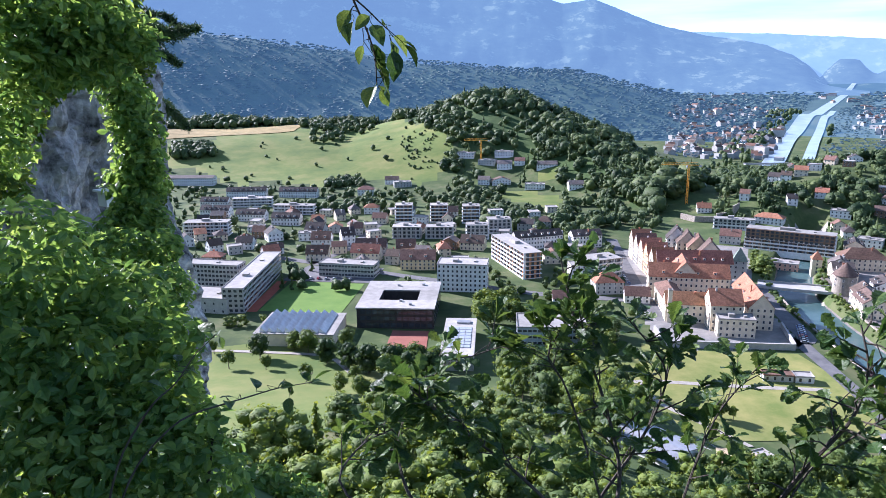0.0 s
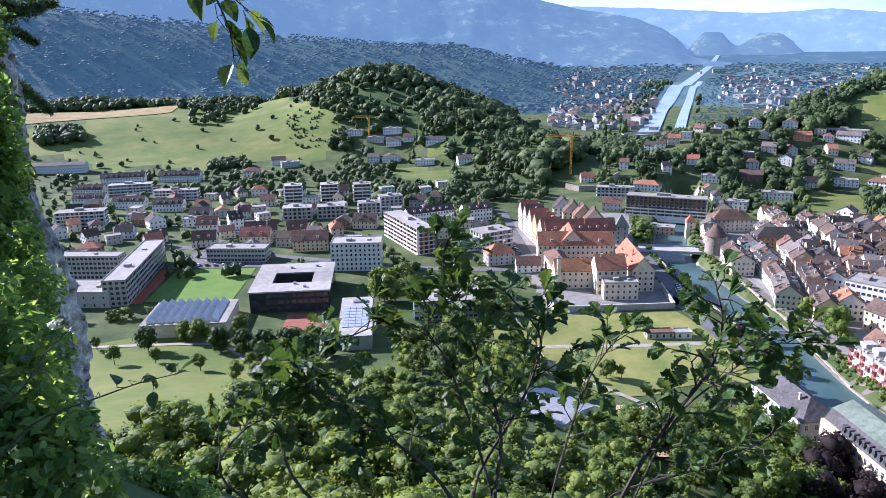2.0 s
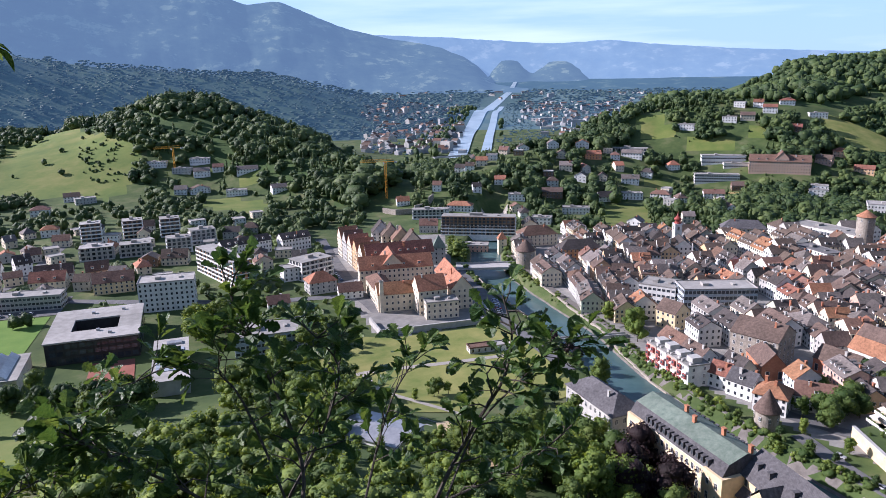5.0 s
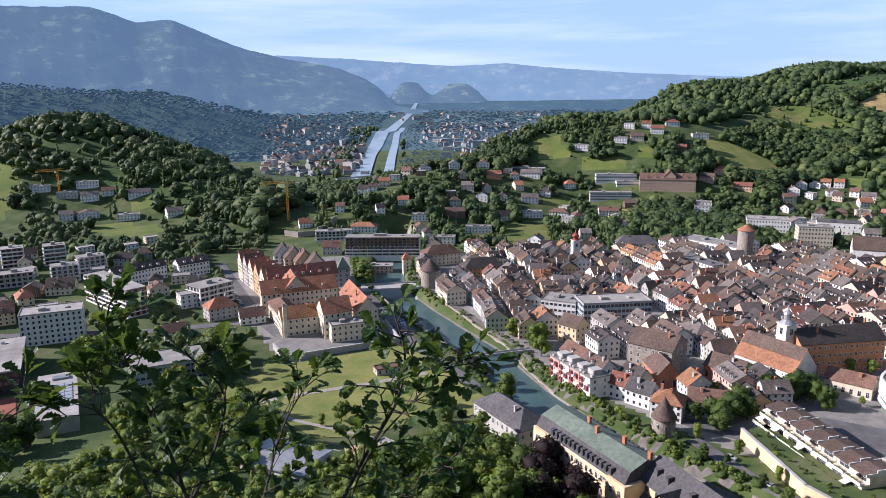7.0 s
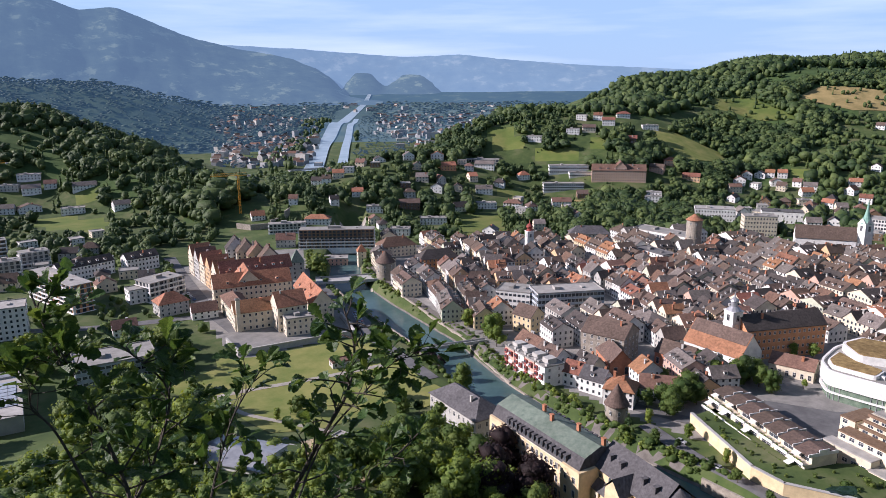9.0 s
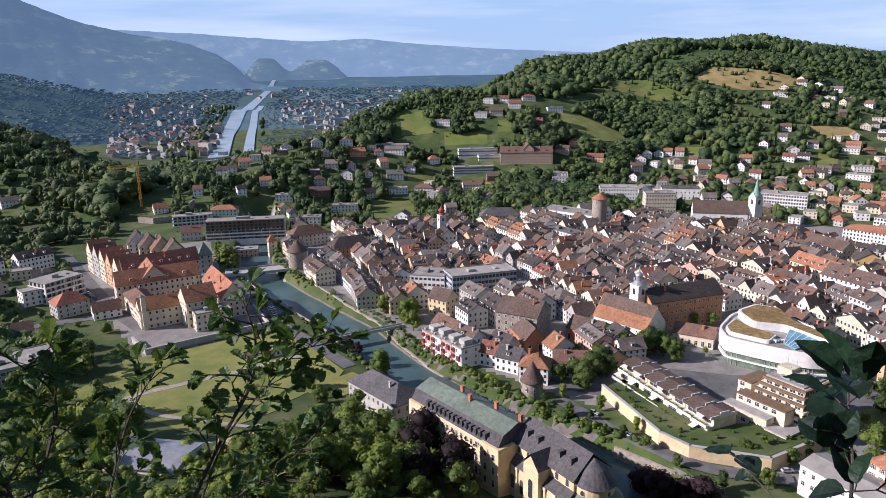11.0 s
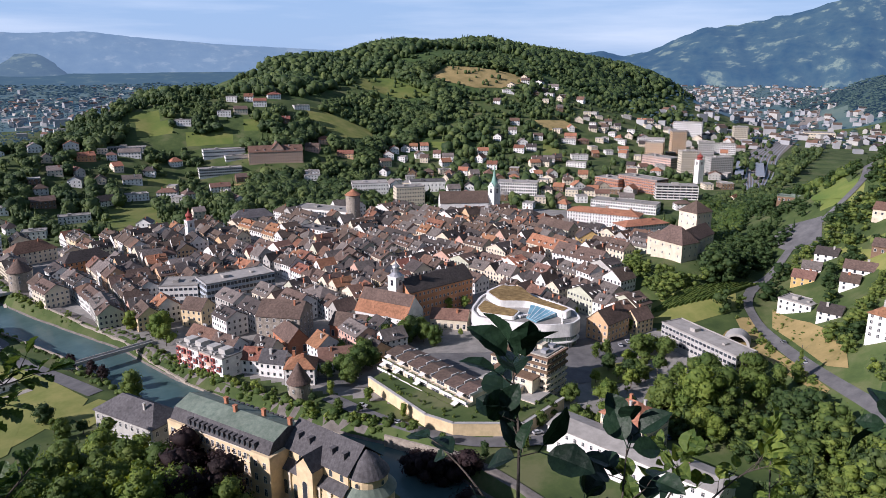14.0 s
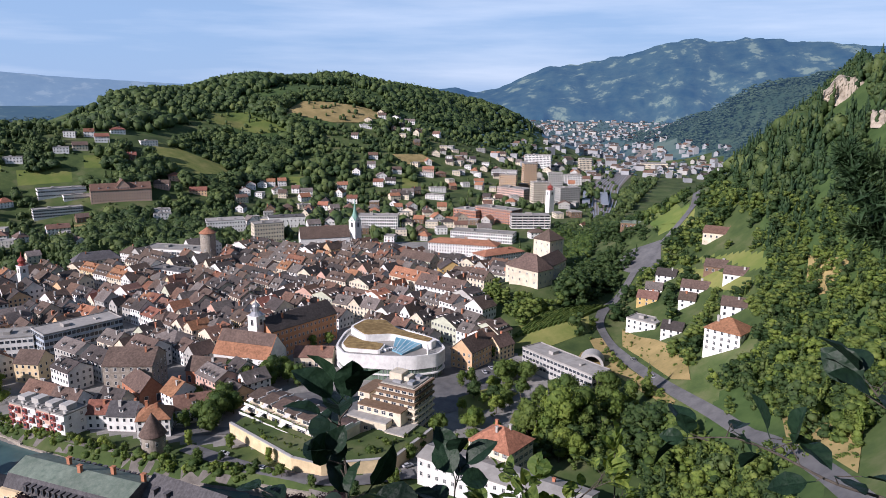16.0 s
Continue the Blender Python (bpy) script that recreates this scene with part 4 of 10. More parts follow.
def ornate_school():
    """The long yellow building: pavilion, wing, nave and apse in one line."""
    ob = anchor("long_school_building", pose(159, 162, 2, 0, 0, -93), "long yellow building with pale stone trim and a patinated copper roof", "building")
    OCCUPIED.append((159, 150, 40, 76, 22, radians(-93)))
    g = Geo()
    g.box(-20, -8.5, -5, 20, 8.5, 19)
    part("wall", g, COL["yellow"], ob)
    for cx in (-21.5, 17.5):
        g = Geo()
        g.box(cx - 4.2, -9.9, -5, cx + 4.2, 9.9, 19.6)
        part("pavilion", g, COL["yellow"], ob)
    for z, e in ((4.6, 0.25), (9.4, 0.2), (14.2, 0.2), (18.7, 0.7)):
        g = Geo()
        g.box(-20 - 0.0, -8.5 - e, z, 13.2, -8.5, z + 0.45, 0, True)
        part("cornice", g, COL["cream"], ob)
    g = Geo()
    # steep lower slope and gentle upper slope
    for lo, hi in (((20.5, 9.2, 19.1), (20.5, 6.6, 23.2)), ((20.5, 6.6, 23.2), (20.5, 0, 25.6))):
        for s in (-1, 1):
            q = [(-25.5, s * lo[1], lo[2]), (20.5, s * lo[1], lo[2]), (20.5, s * hi[1], hi[2]), (-25.5, s * hi[1], hi[2])]
            g.face(q if s < 0 else q[::-1], 1 if lo[1] > 9 else 0)
    for x in (-25.5, 20.5):
        g.face([(x, -9.2, 19.1), (x, -6.6, 23.2), (x, 0, 25.6), (x, 6.6, 23.2), (x, 9.2, 19.1)], 1)
    part("roof", g, [COPPER, ROOF["slate"]], ob)
    for k in range(14):
        x = -16 + k * 2.3
        for s in (-1, 1):
            g = Geo()
            y0, y1 = sorted((s * 9.0, s * 6.4))
            g.box(x - 0.55, y0, 19.9, x + 0.55, y1, 22.0, 0)
            g.box(x - 0.75, y0 - 0.15, 22.0, x + 0.75, y1 + 0.1, 22.25, 0)
            y = s * 9.02
            q = [(x - 0.35, y, 20.3), (x + 0.35, y, 20.3), (x + 0.35, y, 21.7), (x - 0.35, y, 21.7)]
            g.face(q if s < 0 else q[::-1], 1)
            part("dormer", g, [ROOF["slate"], GLASS], ob)
    for fl, (zb, ht) in enumerate(((0.8, 2.2), (5.8, 2.4), (10.4, 2.3), (15.2, 2.0))):
        for k in range(12):
            x = -15.4 + k * 2.5
            for s, y in ((-1, -8.5), (1, 8.5)):
                w = new("window", window_mesh(1.15, ht, False))
                w.parent = ob
                w.matrix_basis = pose(x, y, zb, 0, 0, 0 if s < 0 else 180)
        for cx in (-21.5, 17.5):
            for dx in (-1.9, 1.9):
                w = new("window", window_mesh(1.15, ht, False))
                w.parent = ob
                w.matrix_basis = pose(cx + dx, -9.9, zb, 0, 0, 0)
    for dy in (-5.5, -1.8, 1.8, 5.5):
        for zb, ht in ((0.8, 2.2), (5.8, 2.4), (10.4, 2.3), (15.2, 2.0)):
            w = new("window", window_mesh(1.15, ht, False))
            w.parent = ob
            w.matrix_basis = pose(-25.7, dy, zb, 0, 0, -90)
    for x, y in ((-9, 1.5), (-2, -1), (8, 2), (19.5, 2)):
        g = Geo()
        g.box(x - 0.6, y - 0.5, 23, x + 0.6, y + 0.5, 27.2)
        g.box(x - 0.75, y - 0.65, 27.2, x + 0.75, y + 0.65, 27.5)
        part("chimney", g, BRICK, ob)

    ch = anchor("baroque_chapel", pose(161, 127, 2, 0, 0, -99), "yellow baroque chapel with arched windows, pilasters and a slate roof", "chapel")
    g = Geo()
    g.box(-14, -9.5, -5, 14, 9.5, 13.5)
    g.box(-14, -7, 13.5, 14, 7, 20)
    part("wall", g, COL["yellow"], ch)
    g = gable_geo(28, 14, 20, 6.2, 0.7)
    part("roof", g, ROOF["slate"], ch)
    g = Geo()
    for s in (-1, 1):
        q = [(-14.4, s * 10, 13.6), (14.4, s * 10, 13.6), (14.4, s * 7, 16.2), (-14.4, s * 7, 16.2)]
        g.face(q if s < 0 else q[::-1])
    part("aisle_roof", g, ROOF["slate"], ch)
    g = Geo()
    g.box(-3.5, -11.5, -5, 3.5, -7, 19)
    for s in (-1,):
        g.face([(-3.5, -11.5, 19), (3.5, -11.5, 19), (0, -11.5, 22.4)])
    part("gable_front", g, COL["yellow"], ch)
    g = Geo()
    for s in (-1, 1):
        q = [(s * 4.0, -12.0, 18.8), (s * 4.0, -4, 18.8), (0, -4, 23.2), (0, -12.0, 23.2)]
        g.face(q if s > 0 else q[::-1])
    part("gable_roof", g, ROOF["slate"], ch)
    for x in (-13.6, -9, -4.4, 4.4, 9, 13.6):
        g = Geo()
        g.box(x - 0.5, -10.0, -5, x + 0.5, -9.5, 13.2)
        g.box(x - 0.75, -10.2, 12.6, x + 0.75, -9.5, 13.5)
        part("pilaster", g, COL["cream"], ch)

    def arch(x, y, z, w, h, turn=0.0):
        g = Geo()
        n = 8
        pts = [(-w / 2, 0), (w / 2, 0)] + [(w / 2 * math.cos(math.pi * i / n), h + w / 2 * math.sin(math.pi * i / n)) for i in range(n + 1)]
        g.face([(a * 1.28, -0.05, b * 1.03 - 0.15) for a, b in pts], 0)
        g.face([(a, -0.10, b) for a, b in pts], 1)
        o = part("window", g, [COL["cream"], GLASS], ch, "tall arched window in a pale stone frame")
        o.matrix_basis = pose(x, y, z, 0, 0, turn)

    for x in (-11.3, -6.7, 6.7, 11.3):
        arch(x, -9.5, 5.0, 1.6, 4.2)
        arch(x, -7.0, 16.6, 1.3, 1.6)
    arch(0, -11.5, 8.0, 2.0, 5.5)
    arch(0, -11.5, 1.0, 1.8, 3.0)
    g = Geo()
    n = 24
    for r, z0, z1, rr in ((8.2, -5, 13.2, 8.2), (6.2, 13.2, 18.5, 6.2)):
        g.ring(15, 0, r, rr, z0, z1, n)
    part("apse", g, COL["yellow"], ch, "rounded yellow apse")
    g = Geo()
    g.ring(15, 0, 8.9, 6.2, 13.2, 15.6, n, 1, cap=False)
    g.ring(15, 0, 6.9, 3.6, 18.5, 22.6, n, 0, cap=False)
    g.ring(15, 0, 3.6, 0.1, 22.6, 25.4, n, 0)
    part("apse_roof", g, [ROOF["slate"], COPPER], ch)
    for k in range(9):
        a = -150 + k * 37.5
        ca, sa = math.cos(radians(a)), math.sin(radians(a))
        arch(15 + 8.22 * ca, 8.22 * sa, 4.5, 1.5, 4.0, a + 90)
        if k % 2 == 0:
            arch(15 + 6.22 * ca, 6.22 * sa, 15.9, 1.1, 1.0, a + 90)
    for x in (-10, -5, 5, 10):
        g = Geo()
        g.box(x - 0.5, -4.9, 22.2, x + 0.5, -3.2, 24.2)
        g.box(x - 0.7, -5.1, 24.2, x + 0.7, -3.0, 24.45)
        part("dormer", g, ROOF["slate"], ch)


ornate_school()

# old town landmarks
block("stone_warehouse", 270, 240, -71, 23, 19, 14, "stone", "brown", "gable", "dark rubble-stone house with white-framed windows and a brown roof", rise=6, floors=4, single=True, pitch=3.6, w=1.1, tall=1.6)
block("brick_hall", 260, 228, -28, 11, 21, 7, "brick", "brown", "gable", "red brick hall with a stepped gable front", turn=True, rise=6, floors=1, pitch=4, tall=3.5, w=1.6)
block("brick_hall", 288, 211, -83, 19, 13, 7, "brick", "brown", "gable", "red brick annex with large windows", rise=5, floors=1, pitch=3.5, tall=3.2, w=1.5)
church = block("church", 310, 202, -90, 32, 18, 9, "white", "orange", "gable", "white church with a long two-toned orange and brown roof", rise=10, floors=1, pitch=5, tall=4.5, w=1.1, category="church", chimneys=0)
part("ridge_roof", gable_geo(31.6, 9.0, 14.25, 5.0, 0.1), ROOF["brown"], church, "brown tiled upper roof")
block("brick_school", 345, 194, -22, 46, 15, 16, "orange", "dark", "gable", "long orange brick building with rows of windows and a dark roof", rise=6, floors=4, pitch=2.8, single=True, chimneys=3)
block("lodge", 324, 172, -73, 20, 11, 6, "cream", "rust", "gable", "low yellow-cream lodge with a red-brown roof", rise=4, floors=1, tall=2.4, w=1.3, single=True)
for k in range(4):
    row = block("terraced_house", 223.5 - 0.8 * k, 257 - 8.2 * k, -98, 8, 11, 10, "white" if k % 2 else "pink", "flat", "flat", "pink and white terraced house with bay windows above the railway", group="terraced houses above the railway", floors=3, single=True, category="house", pitch=3.6)
    for fl in range(3):
        for e in (-2.3,) if (fl + k) % 2 else (-2.3, 1.9):
            g = Geo()
            g.box(e - 0.95, -6.5, 0.8 + 3.1 * fl, e + 0.95, -5.5, 3.1 + 3.1 * fl, 0, True)
            g.box(e - 0.75, -6.53, 1.7 + 3.1 * fl, e + 0.75, -6.5, 2.9 + 3.1 * fl, 1, True)
            part("bay", g, [material("red_bay_paint", (0.30, 0.085, 0.08), (0.40, 0.13, 0.11), 0.6, 0.7), GLASS], row, "red-painted bay front")
        g = Geo()
        g.box(0.6 if (fl + k) % 2 else -0.9, -6.6, 0.6 + 3.1 * fl, 3.6 if (fl + k) % 2 else 0.5, -5.5, 1.5 + 3.1 * fl, 0, True)
        part("balcony", g, COL["white"], row)
    g = Geo()
    g.box(-3, -2, 10.3, 1.5, 3, 12.2 + 0.5 * (k % 2))
    g.box(1.8, -4, 10.3, 3.4, -2.6, 11.4)
    g.box(-3.4, -4.6, 10.3, -2.2, -3.6, 11.2)
    part("roof_housing", g, COL["grey"], row)
for x, y, a, l, d, h, wl, rf, st in ((237, 262, -95, 17, 10, 8, "cream", "rust", "gable"), (235, 245, -93, 15, 10, 8, "white", "brown", "gable"), (231, 225, -70, 9, 9, 7, "white", "red", "gable"), (233, 214, -75, 12, 10, 7, "white", "slate", "gable"),
                                     (233, 199, -60, 13, 12, 8, "white", "orange", "hip"), (249, 192, -50, 16, 10, 7, "white", "rust", "gable"), (243, 228, -95, 13, 9, 7, "cream", "dark", "gable")):
    block("town_house", x, y, a, l, d, h, wl, rf, st, f"{wl} house with a {rf} roof between railway and warehouse", rise=4.4, category="house", chimneys=2, dormers=1 if st == "gable" else 0, pitch=2.3, group="houses above the railway")
block("office_building", 305, 308, -24, 42, 18, 14, "blue", "flat", "flat", "dark glazed office block with horizontal metal bands", floors=4, pitch=2.2, w=2.0, tall=2.2)
block("office_building", 287, 334, -55, 22, 18, 11, "white", "flat", "flat", "modern white office with a stepped glass roof", floors=3, pitch=2.6, w=1.9)
block("school_building", 508, 396, -85, 58, 20, 10, "white", "flat", "flat", "long white modern school above the old town", floors=2, pitch=2.4, w=2.0, tall=2.2)
block("office_building", 446, 356, -98, 32, 13, 9, "white", "bitumen", "flat", "white flat-roofed building in the old town", floors=3)
block("mansion", 451, 431, -38, 34, 13, 10, "cream", "slate", "hip", "cream mansion with a grey mansard roof and dormers", rise=6)
block("old_house", 262, 294, -80, 13, 12, 10, "yellow", "brown", "gable", "yellow house with an arched ground floor", rise=5)
block("house", 351, 94, -18, 19, 13, 10, "peach", "brown", "gable", "peach-coloured house with a stepped gable", rise=6, single=True, chimneys=2)
block("town_house", 606, 171, -89, 62, 17, 11, "white", "orange", "hip", "long white building with an orange roof and terrace", rise=3.5, floors=4, pitch=2.4)
block("town_house", 578, 133, -40, 42, 17, 11, "white", "orange", "hip", "white building with an orange hipped roof", rise=3.5, floors=4, pitch=2.4)
block("town_house", 540, 190, -112, 33, 12, 10, "green", "brown", "gable", "pale green house with a brown roof", rise=5)
block("town_house", 521, 158, -59, 18, 12, 9, "ochre", "dark", "gable", "ochre house with a dark roof", rise=5.5, turn=True)
block("town_house", 448, 140, -108, 37, 15, 11, "white", "brown", "gable", "large white house with a brown roof and a stepped end", rise=6, dormers=4, floors=4)
block("town_house", 474, 172, -114, 34, 13, 11, "cream", "orange", "gable", "cream house with an orange roof and a row of dormers", rise=5.5, dormers=5, floors=3)


def round_tower(name, x, y, r, h, cone, mat, roof, label, band=0.0):
    ob = anchor(name, pose(x, y, ground_z(x, y)), label, "tower")
    OCCUPIED.append((x, y, r + 1, 2 * r, 2 * r, 0))
    g = Geo()
    g.ring(0, 0, r * 1.04, r, -4, h - band, 28)
    if band:
        g.ring(0, 0, r * 1.02, r * 1.02, h - band, h, 28)
    part("shaft", g, mat, ob)
    g = Geo()
    g.ring(0, 0, r * 1.14, r * 1.14, h, h + 0.3, 28)
    g.ring(0, 0, r * 1.14, 0.1, h + 0.3, h + cone, 28)
    part("cone_roof", g, roof, ob)
    for k in range(8):
        a = k * 45 + 10
        for z in (h - 3.2, h * 0.5):
            w = new("window", window_mesh(0.8, 1.4, False))
            w.parent = ob
            w.matrix_basis = pose(r * 1.03 * math.cos(radians(a)), r * 1.03 * math.sin(radians(a)), z, 0, 0, a + 90)
    return ob


round_tower("round_tower", 493, 356, 6.0, 28, 5, STONE, ROOF["orange"], "tall round grey stone tower with a small orange roof", 6)
round_tower("water_tower", 250, 434, 6.4, 13, 8, STONE, ROOF["brown"], "squat round stone tower with a brown cone roof at the bridge")
round_tower("powder_tower", 219, 189, 4.6, 7, 9, STONE, ROOF["brown"], "small round stone tower with a steep brown cone roof")


def church_tower(name, x, y, ang, s, h, top, wall, label, z=None):
    ob = anchor(name, pose(x, y, ground_z(x, y) if z is None else z, 0, 0, ang), label, "tower")
    OCCUPIED.append((x, y, s, s, s, 0))
    g = Geo()
    g.box(-s / 2, -s / 2, -2, s / 2, s / 2, h)
    g.box(-s / 2 - 0.3, -s / 2 - 0.3, h * 0.72, s / 2 + 0.3, s / 2 + 0.3, h * 0.72 + 0.4, 0, True)
    g.box(-s / 2 - 0.35, -s / 2 - 0.35, h, s / 2 + 0.35, s / 2 + 0.35, h + 0.45, 0, True)
    part("shaft", g, COL[wall], ob)
    g = Geo()
    if top == "onion":
        prof = ((0.50, 0.0), (0.42, 1.0), (0.30, 1.6), (0.46, 2.6), (0.52, 3.6), (0.40, 4.6), (0.18, 5.6), (0.05, 7.5), (0.02, 9.5))
        mat = material("red_copper", (0.25, 0.05, 0.04), (0.33, 0.08, 0.06), 0.6, 0.5)
    elif top == "lantern":
        prof = ((0.60, 0.0), (0.34, 1.8), (0.28, 2.0), (0.28, 4.6), (0.36, 4.8), (0.30, 5.6), (0.08, 6.8), (0.03, 9.5))
        mat = METAL
    else:
        prof = ((0.56, 0.0), (0.34, 4.0), (0.16, 10.0), (0.02, 19.0))
        mat = material("green_copper", (0.17, 0.33, 0.27), (0.25, 0.42, 0.35), 0.6, 0.6)
    for (r0, z0), (r1, z1) in zip(prof, prof[1:]):
        g.ring(0, 0, r0 * s, r1 * s, h + 0.45 + z0, h + 0.45 + z1, 12, cap=False)
    part("spire", g, mat, ob)
    for k in range(4):
        w = new("window", window_mesh(s * 0.28, s * 0.5, False))
        w.parent = ob
        a = k * 90
        w.matrix_basis = pose(s / 2 * 1.0 * math.sin(radians(a)), -s / 2 * math.cos(radians(a)), h * 0.8, 0, 0, a)
    if top == "spire":
        for k in range(4):
            g = Geo()
            g.face([(-s / 2, -s / 2 - 0.02, h + 0.4), (s / 2, -s / 2 - 0.02, h + 0.4), (0, -s / 2 - 0.02, h + 5.0)])
            o = part("gable", g, COL[wall], ob)
            o.matrix_basis = pose(0, 0, 0, 0, 0, 90 * k)
    return ob


church_tower("church_tower", 374, 421, -20, 5.4, 22, "onion", "white", "white church tower with a red onion dome")
church_tower("church_tower", 322, 205, -13, 6.4, 24, "lantern", "white", "white church tower with a grey lantern top")
church_tower("cathedral_tower", 596, 272, -20, 8.0, 26, "spire", "white", "white church tower with a slender green copper spire")
block("cathedral", 583, 297, -55, 44, 17, 13, "white", "brown", "gable", "large white church with a steep brown roof", rise=9, floors=1, tall=6, pitch=5, chimneys=0, category="church")
church_tower("church_tower", 866, 138, -40, 7.5, 27, "onion", "white", "white church tower with a red onion dome by the station")


def culture_hall():
    """White two-tier hall with bowed corners, glazed base, planted roofs, a terrace and a blue glass roof."""
    ob = anchor("culture_hall", pose(0, 0, 0), "white curved hall with brown planted roofs and a glazed ground floor", "building")
    OCCUPIED.append((335, 132, 34, 44, 52, 0))

    def soft(pts, grow=1.0, k=5, cut=0.22):
        c = np.mean(pts, axis=0)
        out = []
        n = len(pts)
        for i in range(n):
            p, q, r = np.array(pts[i - 1], float), np.array(pts[i], float), np.array(pts[(i + 1) % n], float)
            a, b = q + (p - q) * cut, q + (r - q) * cut
            for u in np.linspace(0, 1, k):
                v = (1 - u) ** 2 * a + 2 * u * (1 - u) * q + u * u * b
                out.append(tuple(c + (v - c) * grow))
        return out[::-1]

    low = ((310, 149), (313, 128), (317, 114), (325, 104), (334, 103), (346, 111), (362, 148), (357, 161), (342, 163), (320, 158))
    green = material("green_glass", (0.10, 0.15, 0.11), (0.19, 0.25, 0.19), 0.4, 0.12, spec=0.6)
    g = Geo()
    g.prism(soft(low, 0.95), -1, 7)
    part("glazed_base", g, green, ob, "greenish glass front")
    for z0, z1, grow in ((3.3, 3.9, 1.0), (6.6, 12.6, 1.0)):
        g = Geo()
        g.prism(soft(low, grow), z0, z1, base=True)
        part("facade_band", g, COL["white"], ob)
    rim = soft(low)
    mull = [p for p in soft(low, 0.955, 8)]
    for x, y in mull[::2]:
        g = Geo()
        g.box(x - 0.12, y - 0.12, -0.5, x + 0.12, y + 0.12, 6.6)
        part("mullion", g, METAL, ob)
    g = Geo()
    g.prism(soft(low, 0.965), 12.6, 12.75)
    part("roof_terrace", g, ROOFGREY, ob)
    g = Geo()
    for (x0, y0), (x1, y1) in zip(rim, rim[1:] + rim[:1]):
        cx, cy = 335, 133
        i0, i1 = (x0 + (cx - x0) * 0.035, y0 + (cy - y0) * 0.035), (x1 + (cx - x1) * 0.035, y1 + (cy - y1) * 0.035)
        g.face([(x0, y0, 12.6), (x1, y1, 12.6), (x1, y1, 13.6), (x0, y0, 13.6)])
        g.face([(i1[0], i1[1], 12.6), (i0[0], i0[1], 12.6), (i0[0], i0[1], 13.6), (i1[0], i1[1], 13.6)])
        g.face([(x0, y0, 13.6), (x1, y1, 13.6), (i1[0], i1[1], 13.6), (i0[0], i0[1], 13.6)])
    part("parapet", g, COL["white"], ob)
    plants = material("roof_plants", (0.15, 0.10, 0.04), (0.36, 0.26, 0.11), 0.35, 0.95, 0.6, 3, detail=10, c=(0.25, 0.17, 0.07), big=0.2)
    for pts, z in ((((342, 160), (357, 158), (360, 147), (346, 133), (337, 109), (331, 110), (338, 134), (331, 147)), 16.5), (((315, 150), (321, 155), (334, 157), (328, 146), (327, 133), (317, 132)), 14.6)):
        g = Geo()
        g.prism(soft(pts, 1.0, 4, 0.15), 12.6, z)
        part("upper_storey", g, COL["white"], ob)
        g = Geo()
        g.prism(soft(pts, 0.93, 4, 0.15), z, z + 0.25)
        part("planted_roof", g, plants, ob, "brownish planted roof")
    blue = material("blue_glass", (0.10, 0.26, 0.36), (0.20, 0.40, 0.50), 0.3, 0.1, spec=0.6)
    q = [(336, 131), (334, 115), (319, 121), (323, 128)]
    hi = (15.6, 15.0, 13.4, 13.4)
    g = Geo()
    g.face([(x, y, z) for (x, y), z in zip(q, hi)][::-1])
    for i in range(4):
        j = (i + 1) % 4
        g.face([(*q[j], 12.7), (*q[i], 12.7), (*q[i], hi[i]), (*q[j], hi[j])])
    part("glass_roof", g, blue, ob, "blue glass roof")
    for k in range(6):
        g = Geo()
        u = k / 5
        p0, p1 = Vector((*q[0], hi[0])).lerp(Vector((*q[1], hi[1])), u), Vector((*q[3], hi[3])).lerp(Vector((*q[2], hi[2])), u)
        d = Vector((0, 0.12, 0))
        g.face([(p0 - d + Vector((0, 0, 0.08)))[:], (p0 + d + Vector((0, 0, 0.08)))[:], (p1 + d + Vector((0, 0, 0.08)))[:], (p1 - d + Vector((0, 0, 0.08)))[:]])
        part("glazing_bar", g, COL["white"], ob)
    for k in range(10):
        g = Geo()
        x, y = 321 + 1.1 * (k % 5), 131.5 + 6.5 * (k // 5) - 0.8 * (k % 5)
        g.box(x - 0.35, y - 1.2, 12.7, x + 0.35, y + 1.2, 14.2)
        part("roof_vent", g, METAL if k % 3 else COL["white"], ob)
    for k in range(5):
        g = Geo()
        g.ring(322 + 2.4 * k, 108.5 + 0.9 * k, 0.45, 0.45, 12.7, 15.4, 10)
        part("terrace_post", g, COL["white"], ob)


culture_hall()


